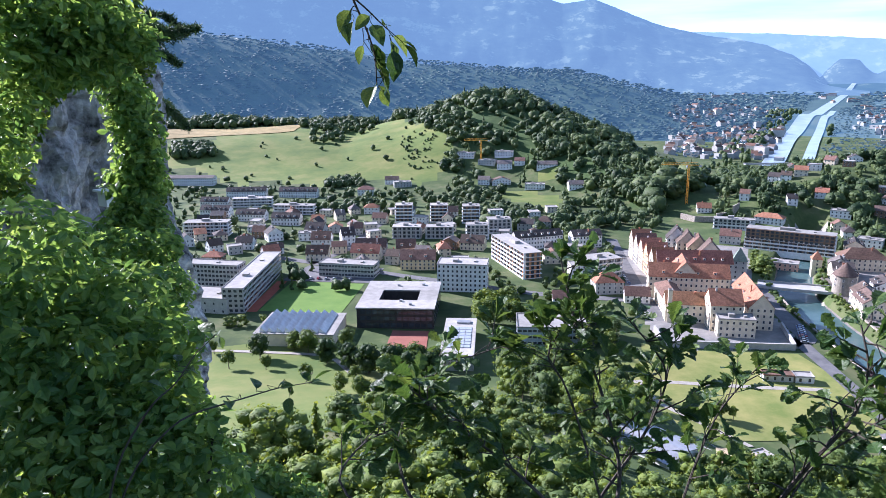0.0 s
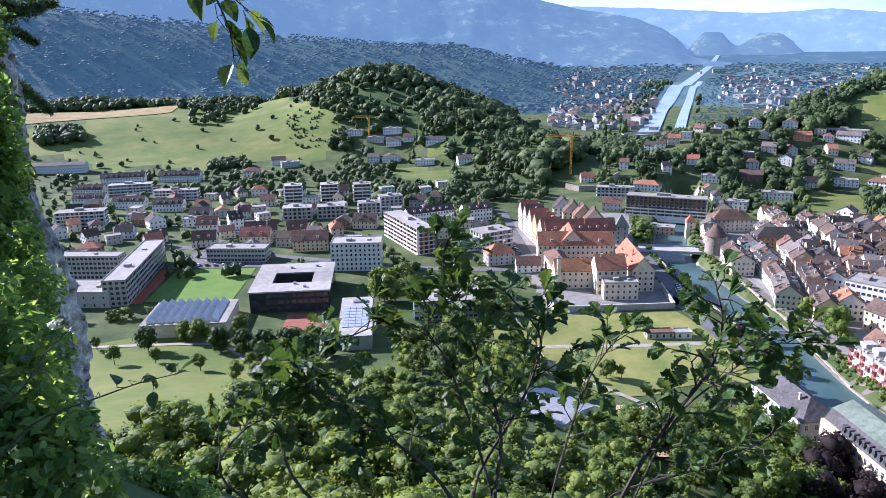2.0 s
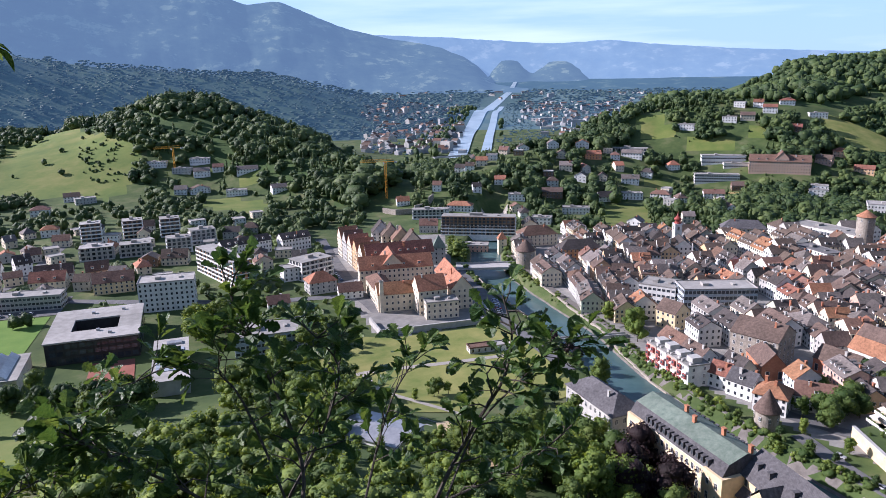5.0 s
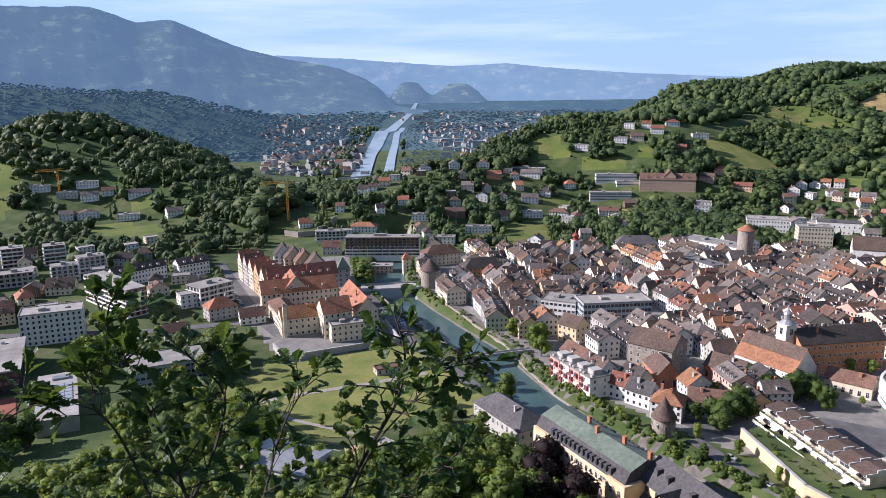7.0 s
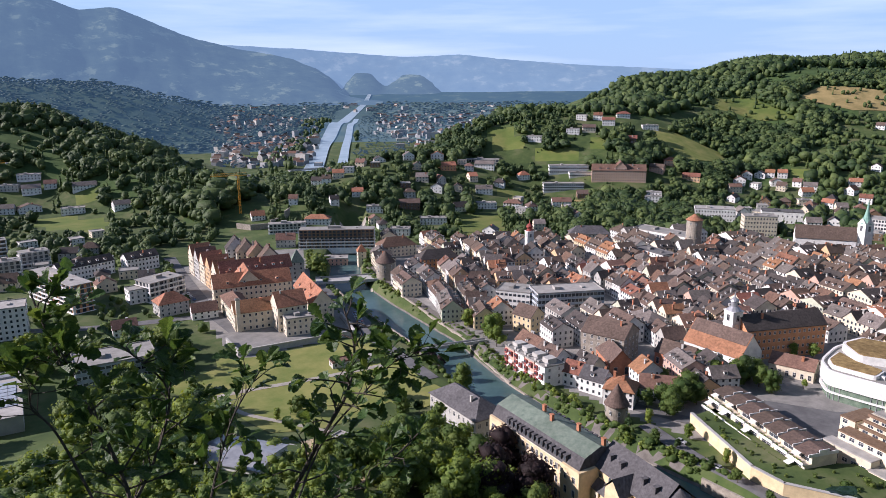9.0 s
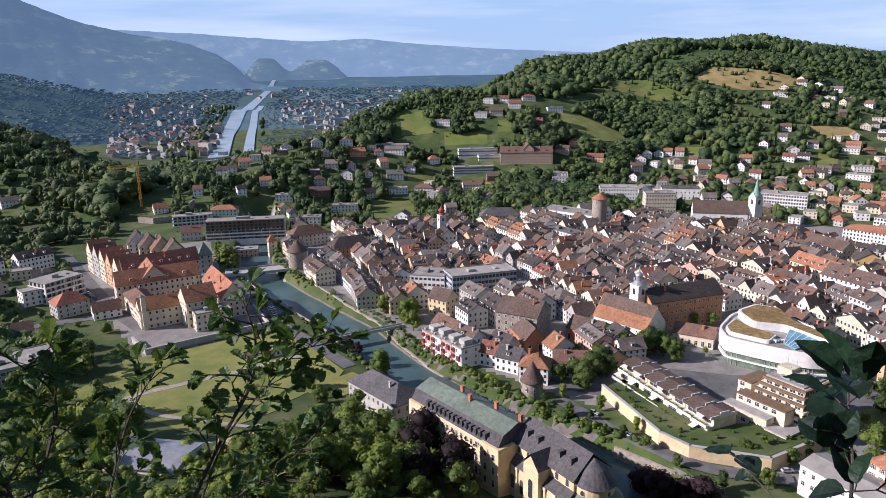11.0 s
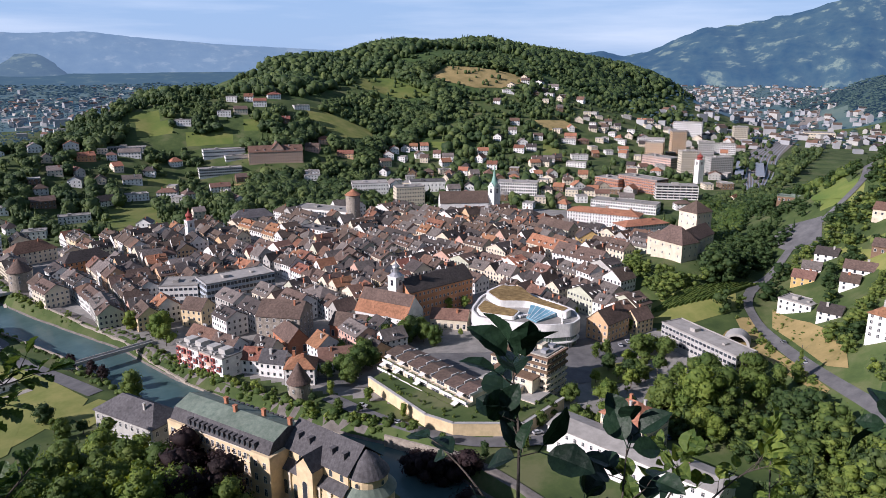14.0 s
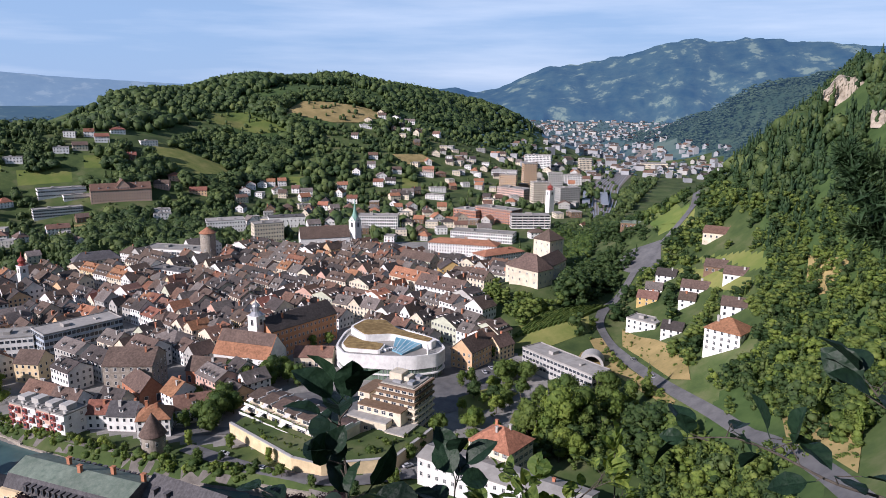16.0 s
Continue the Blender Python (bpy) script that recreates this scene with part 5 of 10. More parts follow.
def castle():
    ob = anchor("castle", pose(0, 0, 0), "old cream stone castle with brown hipped roofs on a small hill", "castle")
    OCCUPIED.append((470, 78, 40, 60, 30, 0))
    for x, y, a, l, d, h, rise, z, kind in ((456, 83, -119, 24, 15, 17, 9, 13, "hip"), (480, 76, -14, 34, 13, 14, 6, 14, "gable"), (505, 80, -30, 15, 15, 25, 7, 15, "hip"), (468, 95, -119, 12, 9, 15, 4, 13, "hip")):
        b = Geo()
        b.box(-l / 2, -d / 2, -8, l / 2, d / 2, h)
        if kind == "gable":
            for s in (-1, 1):
                t = [(s * l / 2, -d / 2, h), (s * l / 2, d / 2, h), (s * l / 2, 0, h + rise)]
                b.face(t if s > 0 else t[::-1])
        w = part("wall", b, COL["cream"], ob)
        w.matrix_basis = pose(x, y, z, 0, 0, a)
        r = part("roof", gable_geo(l, d, h, rise) if kind == "gable" else hip_geo(l, d, h, rise), ROOF["brown"], ob)
        r.matrix_basis = w.matrix_basis
        for (px, py), (dx, dy), (nx, ny), length in sides(l, d):
            for zz in (h - 3.5, h - 8.5):
                n = max(1, int(length / 5))
                for k in range(n):
                    s = length * (k + 0.5) / n
                    o = new("window", window_mesh(0.8, 1.3, False))
                    o.parent = ob
                    o.matrix_basis = w.matrix_basis @ pose(px + dx * s, py + dy * s, zz, 0, 0, math.degrees(math.atan2(dy, dx)))
    g = Geo()
    g.box(-9, -0.5, -6, 9, 0.5, 4)
    o = part("curtain_wall", g, STONE, ob)
    o.matrix_basis = pose(441, 92, 8, 0, 0, 60)


castle()


def black_school():
    """Dark courtyard building: four wings round an open court."""
    ob = anchor("courtyard_building", pose(-26, 405, 0, 0, 0, -4), "dark brown glazed courtyard building with a pale gravel roof", "building")
    OCCUPIED.append((-26, 405, 34, 44, 52, 0))
    x, y, hx, hy = 21.5, 25.5, 11, 9.5
    cy = -2
    for a in ((-x, -y, x, cy - hy), (-x, cy + hy, x, y), (-x, cy - hy, -hx, cy + hy), (hx, cy - hy, x, cy + hy)):
        g = Geo()
        g.box(a[0], a[1], -1, a[2], a[3], 11.4)
        part("wing", g, COL["black"], ob)
        g = Geo()
        g.box(a[0] - (0.6 if a[0] == -x else 0), a[1] - (0.6 if a[1] == -y else 0), 11.4, a[2] + (0.6 if a[2] == x else 0), a[3] + (0.6 if a[3] == y else 0), 12.2, 0, True)
        part("roof", g, ROOFGREY, ob)
    for z in (1.0, 4.8, 8.4):
        for k in range(12):
            g = Geo()
            px = -19.5 + 3.4 * k
            g.box(px, -y - 0.08, z, px + 2.7, -y, z + 2.2, 0, True)
            part("window", g, GLASS, ob)
        for k in range(14):
            g = Geo()
            py = -23.5 + 3.4 * k
            g.box(x, py, z, x + 0.08, py + 2.7, z + 2.2, 0, True)
            part("window", g, GLASS, ob)
    for px, py in ((-3, 16), (12, 18), (8, -20), (2, -14)):
        g = Geo()
        g.box(px - 0.8, py - 0.8, 12.2, px + 0.8, py + 0.8, 13.3)
        part("roof_vent", g, METAL, ob)


black_school()


def sawtooth_hall():
    ob = anchor("sports_hall", pose(-78, 371, 0, 0, 0, -4), "low hall with a row of slanted white skylights on its roof", "building")
    OCCUPIED.append((-78, 371, 26, 42, 36, 0))
    g = Geo()
    g.box(-21, -17, -2, 21, 17, 6.5)
    part("wall", g, COL["cream"], ob)
    g = Geo()
    g.box(-21.4, -17.4, 6.5, 21.4, 17.4, 7.0, 0, True)
    part("roof", g, ROOF["flat"], ob)
    for k in range(8):
        x = -18.5 + 4.5 * k
        g = Geo()
        g.face([(x, -15, 7), (x + 3.8, -15, 7), (x + 0.6, -15, 9.6)], 1)
        g.face([(x + 3.8, 15, 7), (x, 15, 7), (x + 0.6, 15, 9.6)], 1)
        g.face([(x, 15, 7), (x, -15, 7), (x + 0.6, -15, 9.6), (x + 0.6, 15, 9.6)], 0)
        g.face([(x + 3.8, -15, 7), (x + 3.8, 15, 7), (x + 0.6, 15, 9.6), (x + 0.6, -15, 9.6)], 1)
        part("skylight", g, [GLASS, COL["white"]], ob)


sawtooth_hall()


def panel_hall():
    ob = anchor("gym_hall", pose(7, 346, 0, 0, 0, -4), "grey hall with rows of glossy solar panels on its roof", "building")
    OCCUPIED.append((7, 346, 28, 16, 54, 0))
    g = Geo()
    g.box(-8, -27, -2, 8, 27, 7.6)
    part("wall", g, COL["concrete"], ob)
    g = Geo()
    g.box(-8.3, -27.3, 7.6, 8.3, 27.3, 8.1, 0, True)
    part("roof", g, ROOFGREY, ob)
    for r in range(7):
        for c in range(4):
            g = Geo()
            x, y = -6.4 + 3.2 * c, -16 + 4.2 * r
            g.box(x, y, 8.1, x + 2.9, y + 3.6, 8.4)
            part("solar_panel", g, material("solar_panel", (0.30, 0.33, 0.37), (0.38, 0.41, 0.45), 0.8, 0.25, spec=0.6), ob)
    g = Geo()
    g.box(-2, 18, 8.1, 5, 22, 9)
    part("skylight", g, METAL, ob)


panel_hall()
block("office_building", 56, 362, -4, 36, 22, 10, "blue", "flat", "flat", "grey-blue office block with a flat roof among trees", floors=3, pitch=2.4, w=2)

# hillside and valley landmarks
block("hill_school", 655, 583, -44, 62, 17, 13, "hillpink", "rust", "gable", "long pinkish hill school with a red-brown roof", rise=6.5, floors=4, dormers=6, pitch=2.6, sunk=10)
block("hill_school", 658, 583, -44, 13, 20, 15, "hillpink", "rust", "gable", "gabled centre of the hill school", turn=True, rise=7, floors=4, pitch=2.6, sunk=10)
block("hill_school", 630, 641, -36, 48, 14, 9, "white", "flat", "flat", "white flat-roofed school wing on the hill", floors=2, sunk=8, pitch=2.4, w=1.9)
block("hill_school", 595, 613, -36, 47, 13, 9, "white", "flat", "flat", "white school wing with ribbon windows on the hill", floors=3, sunk=8, pitch=2.4, w=1.9)
block("hill_school", 632, 622, -36, 28, 12, 5, "white", "flat", "flat", "low white hall between the school wings", floors=1, sunk=8, pitch=2.4, w=1.9)
block("office_building", 633, 435, -50, 38, 20, 12, "white", "flat", "flat", "white office block behind the old town", floors=3, pitch=2.6)
block("office_building", 602, 367, -46, 28, 16, 18, "cream", "flat", "flat", "cream office block with a grid of windows", floors=5, pitch=2.4)
block("office_building", 677, 389, -54, 38, 18, 11, "white", "bitumen", "flat", "white hall with a dark flat roof", floors=2, pitch=4)
apartment(560, 725, -45, 46, 12, 7, "white", "white terraced villa on the hill", floors=2, step=1.5)
for x, y, a, l, d, h, c, fl in ((788, 183, -115, 52, 20, 15, "brick", 5), (793, 218, -111, 32, 20, 11, "brick", 3), (1031, 226, -85, 24, 18, 22, "peach", 7), (1081, 205, -65, 20, 16, 34, "peach", 11),
                                (931, 163, -60, 20, 15, 29, "cream", 10), (943, 128, -50, 30, 16, 22, "grey", 8), (1027, 157, -78, 20, 15, 31, "grey", 10), (979, 205, -120, 50, 20, 13, "pink", 4),
                                (1265, 225, -88, 46, 16, 24, "white", 8), (706, 295, -74, 43, 18, 13, "white", 4), (674, 171, -91, 62, 18, 9, "white", 3), (1110, 250, -80, 40, 16, 12, "white", 4),
                                (1320, 150, -70, 22, 16, 26, "cream", 8), (1150, 150, -75, 30, 16, 15, "white", 5), (1480, 35, -80, 50, 26, 10, "cream", 2)):
    block("apartment_tower" if h > 20 else "office_building", x, y, a, l, d, h, c, "flat", "flat", f"{c} flat-roofed block near the railway station", floors=fl, pitch=2.3, w=1.5, tall=1.8)
apartment(760, 142, -70, 42, 18, 14, "white", "white flats with long dark balcony bands", floors=5, band="black")

# right bank, below the lookout
block("villa", 243, 53, -112, 18, 16, 12, "cream", "orange", "hip", "cream villa with shutters and an orange hipped roof", rise=5.5, floors=4, single=True, shutters=True, chimneys=3, category="house", z=3, pitch=2.9)
block("long_office", 226, 48, -105, 64, 13, 8, "white", "flat", "gable", "very long white building with a low grey roof", rise=1.6, floors=2, chimneys=2, z=3, pitch=3.2, single=True)
block("office_building", 345, 44, -126, 48, 13, 9, "concrete", "flat", "flat", "grey concrete office beside the road tunnel", floors=3, z=2, pitch=2.4, w=2.0)
for x, y, a, l, d, h, wl, rf, st in ((463, -2, -100, 12, 10, 5, "white", "dark", "gable"), (426, -18, -100, 15, 10, 6, "white", "brown", "gable"), (443, 8, -100, 12, 9, 5, "ochre", "rust", "gable"),
                                     (451, 5, -95, 10, 8, 5, "white", "grey", "gable"), (414, 8, -115, 18, 12, 6, "white", "flat", "flat"), (389, -7, -105, 11, 9, 5, "white", "dark", "gable"),
                                     (376, -35, -100, 12, 10, 6, "white", "brown", "gable"), (439, -30, -105, 14, 10, 4, "wood", "brown", "gable"), (415, -40, -105, 16, 10, 4, "white", "brown", "gable"),
                                     (483, -35, -105, 24, 13, 4, "cream", "rust", "gable"), (417, -14, -100, 9, 8, 5, "white", "brown", "gable"), (612, 22, -93, 30, 10, 4, "wood", "copper", "flat")):
    block("house", x, y, a, l, d, h, wl, rf, st, f"{wl} house in a garden on the slope", rise=3.4, category="house", sunk=8)
block("villa", 347, -31, -118, 17, 15, 11, "white", "orange", "hip", "white villa with an orange hipped roof in the trees", rise=5, floors=4, category="house", sunk=8, single=True)


def hotel():
    """Stepped cream block with brown balconies over terraces and a yellow retaining wall."""
    ob = anchor("hotel_tower", pose(273, 104, 0, 0, 0, -100), "cream stepped tower block with brown balcony bands", "building")
    OCCUPIED.append((268, 104, 19, 26, 22, 0))
    brown = COL["wood"]
    for fl in range(7):
        g = Geo()
        s = 0.0 if fl < 4 else (fl - 3) * 1.7
        z0 = fl * 2.9
        g.box(-11 + s, -8, z0 - (1 if fl == 0 else 0), 11, 8, z0 + 2.9)
        part("storey", g, COL["cream"], ob)
        g = Geo()
        g.box(-11 + s, -9, z0 + 2.1, 12, -8, z0 + 3.1, 0, True)
        g.box(11, -8, z0 + 2.1, 12, 8, z0 + 3.1, 0, True)
        part("balcony_band", g, brown if fl > 3 else COL["cream"], ob)
        for k in range(5):
            w = new("window", window_mesh(2.1, 1.6, False))
            w.parent = ob
            w.matrix_basis = pose(-8.5 + s + 4.3 * k * (20 - s) / 20, -8, z0 + 0.45)
            w = new("window", window_mesh(2.1, 1.6, False))
            w.parent = ob
            w.matrix_basis = pose(11, -6.2 + 3.1 * k, z0 + 0.45, 0, 0, 90)
    for x0, y0, x1, y1, h in ((-13, -14, 8, -8, 11.6), (-15, -19, 4, -14, 8.2), (-17, -8, -11, 6, 14.5), (4, -20, 13, -8, 5.4)):
        g = Geo()
        g.box(x0, y0, -1, x1, y1, h)
        part("stepped_wing", g, COL["cream"], ob)
        g = Geo()
        g.box(x0 - 0.2, y0 - 0.2, h, x1 + 0.2, y1, h + 0.5, 0, True)
        part("wing_roof", g, brown if h > 9 else ROOFGREY, ob)
        for zz in np.arange(1.0, h - 1.6, 2.9):
            for k in range(int((x1 - x0) / 3.6)):
                w = new("window", window_mesh(1.9, 1.5, False))
                w.parent = ob
                w.matrix_basis = pose(x0 + 2.0 + 3.6 * k, y0, float(zz))
    g = Geo()
    g.box(-5.4, -7, 20.3, 10, 7, 20.8)
    part("roof", g, ROOFGREY, ob)
    for x0, y0, x1, y1, h in ((-4, -3, 2, 3, 3.2), (2, -2, 5, 3, 1.8), (6, -5, 8.5, -2, 1.4), (5.5, 2, 8, 5, 1.2), (-1, -5.5, 3, -4, 1.0)):
        g = Geo()
        g.box(x0, y0, 20.8, x1, y1, 20.8 + h)
        part("roof_housing", g, COL["cream"] if h > 1.5 else METAL, ob)
    for k, (px, py) in enumerate(((-2, 0.5), (0.5, -1), (1.2, 1.4), (-3, -1.5))):
        g = Geo()
        g.ring(px, py, 0.07, 0.05, 24, 28 - k * 0.6, 6)
        part("antenna", g, METAL, ob)
    for k in range(7):
        x, y = 259 - 2.55 * k, 163 - 7.4 * k
        t = anchor("terrace_house", pose(x, y, 0, 0, 0, -108), "cream terraced house with a brown roof and deep balconies", "house", "stepped terrace houses")
        OCCUPIED.append((x, y, 9, 8, 14, 0))
        h = 11 - 0.25 * k
        g = Geo()
        g.box(-3.7, -4, -1, 3.7, 7, h)
        g.box(-3.7, -7, -1, 3.7, -4, h - 3)
        g.box(-3.7, -10, -1, 3.7, -7, h - 6)
        part("wall", g, COL["cream"], t)
        g = Geo()
        g.box(-3.75, -5.6, h, 3.45, 7.4, h + 0.4, 0, True)
        g.face([(-3.75, -5.6, h + 0.4), (3.45, -5.6, h + 0.4), (3.45, 1, h + 1.8), (-3.75, 1, h + 1.8)])
        g.face([(3.45, 7.4, h + 0.4), (-3.75, 7.4, h + 0.4), (-3.75, 1, h + 1.8), (3.45, 1, h + 1.8)])
        part("roof", g, ROOF["brown"], t)
        g = Geo()
        g.box(3.45, -5.7, h - 0.3, 3.75, 7.4, h + 0.9)
        g.box(3.45, -1.2, h + 0.9, 3.75, 3.2, h + 1.95)
        part("party_wall", g, COL["white"], t)
        for yy, zz in ((-7, h - 3), (-10, h - 6)):
            g = Geo()
            g.box(-3.6, yy - 0.9, zz - 0.2, 3.6, yy + 0.2, zz + 0.1, 0, True)
            g.box(-3.6, yy - 0.9, zz + 0.1, 3.6, yy - 0.75, zz + 1.0)
            part("balcony", g, COL["white"], t)
            g = Geo()
            for q in range(4):
                px = -3.2 + 1.7 * q + 0.4 * ((k * 7 + q * 3) % 3)
                g.box(px, yy - 0.8, zz + 0.95, px + 1.0, yy - 0.5, zz + 1.25 + 0.12 * ((q + k) % 3))
            part("planter", g, LEAF, t, "balcony planter with green plants")
            if (k + int(h)) % 2:
                g = Geo()
                ax = -2.6 + (k % 3) * 1.6
                g.face([(ax, yy - 0.7, zz + 2.1), (ax + 2.6, yy - 0.7, zz + 2.1), (ax + 2.6, yy + 1.9, zz + 2.8), (ax, yy + 1.9, zz + 2.8)])
                g.face([(ax, yy + 1.9, zz + 2.74), (ax + 2.6, yy + 1.9, zz + 2.74), (ax + 2.6, yy - 0.7, zz + 2.04), (ax, yy - 0.7, zz + 2.04)])
                part("awning", g, COL["peach"] if k == 5 else COL["white"], t, "stretched fabric awning")
        for zz, yy in ((h - 2.7, -4), (h - 5.7, -7), (h - 8.7, -10)):
            w = new("window", window_mesh(4.6, 2.1, False))
            w.parent = t
            w.matrix_basis = pose(0, yy, zz)
    line = ((240, 168), (222, 129), (221, 116), (234, 92), (262, 86))
    for (x0, y0), (x1, y1) in zip(line, line[1:]):
        L = math.hypot(x1 - x0, y1 - y0)
        w = anchor("retaining_wall", pose(x0, y0, 0, 0, 0, math.degrees(math.atan2(y1 - y0, x1 - x0))), "tall pale yellow retaining wall below planted terraces", "wall")
        g = Geo()
        g.box(0, 0, -6, L, 1.0, 5.2)
        part("wall", g, COL["yellow"], w)
        g = Geo()
        g.box(-0.1, -0.15, 5.2, L + 0.1, 1.15, 5.5, 0, True)
        part("coping", g, CONCRETE, w)
    patch("terrace_garden", ((240, 166), (223, 129), (222, 116), (234, 94), (262, 88), (266, 100), (243, 118), (258, 165)), GARDEN, "planted terrace garden with hedges", "garden", level=5.0)


hotel()

# lookout-side park
block("park_pavilion", 67, 212, -52, 24, 17, 6, "white", "zinc", "gable", "white hall with a ribbed pale roof in the park", rise=1.5, floors=1, chimneys=0, tall=2.6)
block("park_pavilion", 92, 228, -60, 20, 14, 5, "white", "flat", "flat", "white flat-roofed hall in the park", floors=1, z=2)
block("kiosk", 152, 308, -8, 13, 6, 3, "grey", "rust", "flat", "small kiosk with a rust-brown flat roof", floors=1, tall=1.8)
block("kiosk", 163, 306, -8, 8, 6, 3, "white", "flat", "flat", "small white kiosk with a glass front", floors=1, tall=1.8)
block("cafe_hut", 112, 232, 20, 7, 6, 3.5, "cream", "flat", "flat", "small cafe hut beside the playground", floors=1, z=2)
# ---- roads, lawns and open ground ----
patch("sports_pitch", ((-112, 412), (-62, 404), (-54, 466), (-104, 474)), PITCH, "bright green sports pitch", "pitch", lift=0.2)
drape("running_track", ((-116, 410), (-111, 474)), 7, material("red_track", (0.30, 0.08, 0.045), (0.37, 0.11, 0.06), 0.2, 0.9), "red running track beside the pitch", "track", lift=0.25)
patch("ball_court", ((-29, 376), (-9, 374), (-10, 348), (-31, 352)), material("red_court", (0.25, 0.09, 0.065), (0.31, 0.125, 0.09), 0.15, 0.9), "red ball court in front of the dark building", "court", lift=0.3)
patch("parking_lot", ((-112, 476), (-50, 468), (-44, 505), (-100, 515)), ASPHALT, "asphalt parking lot", "parking lot", lift=0.2)
drape("street", ((125, 380), (124, 430), (128, 480), (134, 540), (140, 590)), 9, ASPHALT, "asphalt street along the gabled houses", "road", lift=0.2)
drape("street", ((-100, 520), (-78, 560), (-70, 610), (-60, 660)), 7, ASPHALT, "asphalt side street", "road", lift=0.2)
drape("street", ((-140, 545), (-20, 480), (60, 440), (120, 425)), 8, ASPHALT, "asphalt street through the houses", "road", lift=0.2)
drape("quay_road", ((205, 455), (197, 410), (190, 350), (185, 362), (183, 331), (181, 293), (179, 268)), (9, 9, 10, 8, 7, 7), ASPHALT, "quay road with parked cars along the river", "road", lift=0.25)
patch("forecourt", ((113, 350), (177, 343), (186, 352), (184, 378), (118, 388)), PAVING, "paved forecourt inside the wall", "pavement", lift=0.25)
patch("park_lawn", ((70, 330), (112, 345), (176, 338), (182, 300), (150, 258), (110, 250), (95, 262)), LAWN, "park lawn with paths", "lawn", lift=0.15)
patch("park_lawn", ((102, 354), (134, 334), (170, 335), (178, 297), (174, 266), (151, 250), (147, 270), (130, 250), (109, 245), (91, 250), (87, 287)), LAWN, "wide sunlit park lawn beside the quay", "lawn", lift=0.2)
drape("park_path", ((60, 300), (90, 308), (134, 300), (168, 296)), 3.5, GRAVEL, "pale gravel path across the park", "path", lift=0.3)
drape("park_path", ((90, 308), (88, 285), (100, 262), (112, 240)), 3, GRAVEL, "pale gravel path to the playground", "path", lift=0.3)
patch("playground", ((96, 233), (116, 237), (121, 214), (109, 189), (93, 184), (84, 199)), material("sand", (0.50, 0.38, 0.22), (0.60, 0.47, 0.29), 0.4, 0.95), "sandy playground", "playground", lift=0.4)
patch("lawn", ((160, 262), (176, 262), (178, 246), (158, 244)), LAWN, "small lawn by the river house", "lawn", lift=0.3)
drape("meadow_path", ((-160, 352), (-110, 348), (-57, 341), (-40, 305), (-28, 270), (-10, 240)), 3, GRAVEL, "narrow path across the sloping meadow", "path", lift=0.25)
drape("railway", ((256, 470), (247, 430), (240, 390), (234, 345), (229, 305), (221, 280), (214, 245), (211, 205), (210, 170), (212, 130), (207, 95), (190, 55)), 4.5, BALLAST, "single railway line above the river", "railway", lift=0.6)
drape("promenade", ((254, 430), (248, 390), (242, 345), (237, 305)), 4, PAVING, "promenade above the river bank", "path", lift=0.4)
drape("road", ((252, 150), (238, 180), (232, 200)), 7, ASPHALT, "asphalt road round the terraces", "road", lift=0.3)
drape("road", ((224, 178), (218, 150), (217, 125), (219, 106), (234, 84)), 7, ASPHALT, "asphalt road below the yellow wall", "road", lift=0.6)
patch("square", ((286, 90), (300, 78), (345, 72), (352, 84), (345, 100), (300, 140), (290, 160), (270, 175), (262, 160), (275, 130)), ASPHALT, "paved town square with tree islands", "square", lift=0.2)
patch("square", ((300, 140), (322, 166), (330, 185), (300, 180), (285, 165)), PAVING, "open paved square beside the curved hall", "square", lift=0.25)
patch("green_island", ((286, 82), (300, 70), (320, 62), (326, 74), (306, 88)), LAWN, "planted traffic island", "lawn", lift=0.35)
patch("park_lawn", ((262, 58), (280, 20), (310, 0), (322, 20), (300, 60)), LAWN, "shady lawn under the large trees", "lawn", lift=0.2)
drape("hill_road", ((170, -50), (209, -47), (240, -42), (263, -36), (291, -24), (332, -4), (372, 14), (401, 26), (418, 36), (440, 34), (469, 25), (506, 17), (526, 1), (560, -18), (640, -22), (720, -8)), 5.4, ASPHALT, "asphalt road climbing along the slope", "road", lift=0.5)
patch("road_bank", ((400, 38), (405, 30), (372, 18), (340, 2), (314, -9), (310, -7), (340, 10), (368, 24)), DRY, "dry grassy bank below the road", "ground", lift=0.35)
patch("road_bank", ((417, 21), (390, 2), (360, -13), (328, -15), (336, -7), (372, 8), (396, 19)), DRY, "dry grassy bank above the road", "ground", lift=0.35)
patch("scrub_clearing", ((274, -45), (250, -54), (224, -59), (197, -52), (215, -50), (246, -43)), DRY, "dry scrubby clearing on the slope", "ground", lift=0.3)
patch("scrub_clearing", ((384, -67), (357, -79), (336, -73), (347, -61)), DRY, "brown bare clearing in the wood", "ground", lift=0.3)
patch("parking_lot", ((497, 23), (482, 2), (530, 4), (536, 26), (515, 34)), ASPHALT, "asphalt parking lot among trees", "parking lot", lift=0.5)
patch("meadow", ((568, 12), (640, 20), (680, 14), (640, -2), (560, -10), (540, -10)), GRASS, "sunlit meadow on the slope", "meadow", lift=0.3)
patch("field", ((658, -14), (700, -16), (720, -34), (643, -39), (621, -35)), DRY, "harvested yellow field", "field", lift=0.6)
patch("meadow", ((384, -42), (421, -25), (443, -14), (466, -8), (443, -25), (400, -44)), LAWN, "garden meadow on the slope", "meadow", lift=0.3)
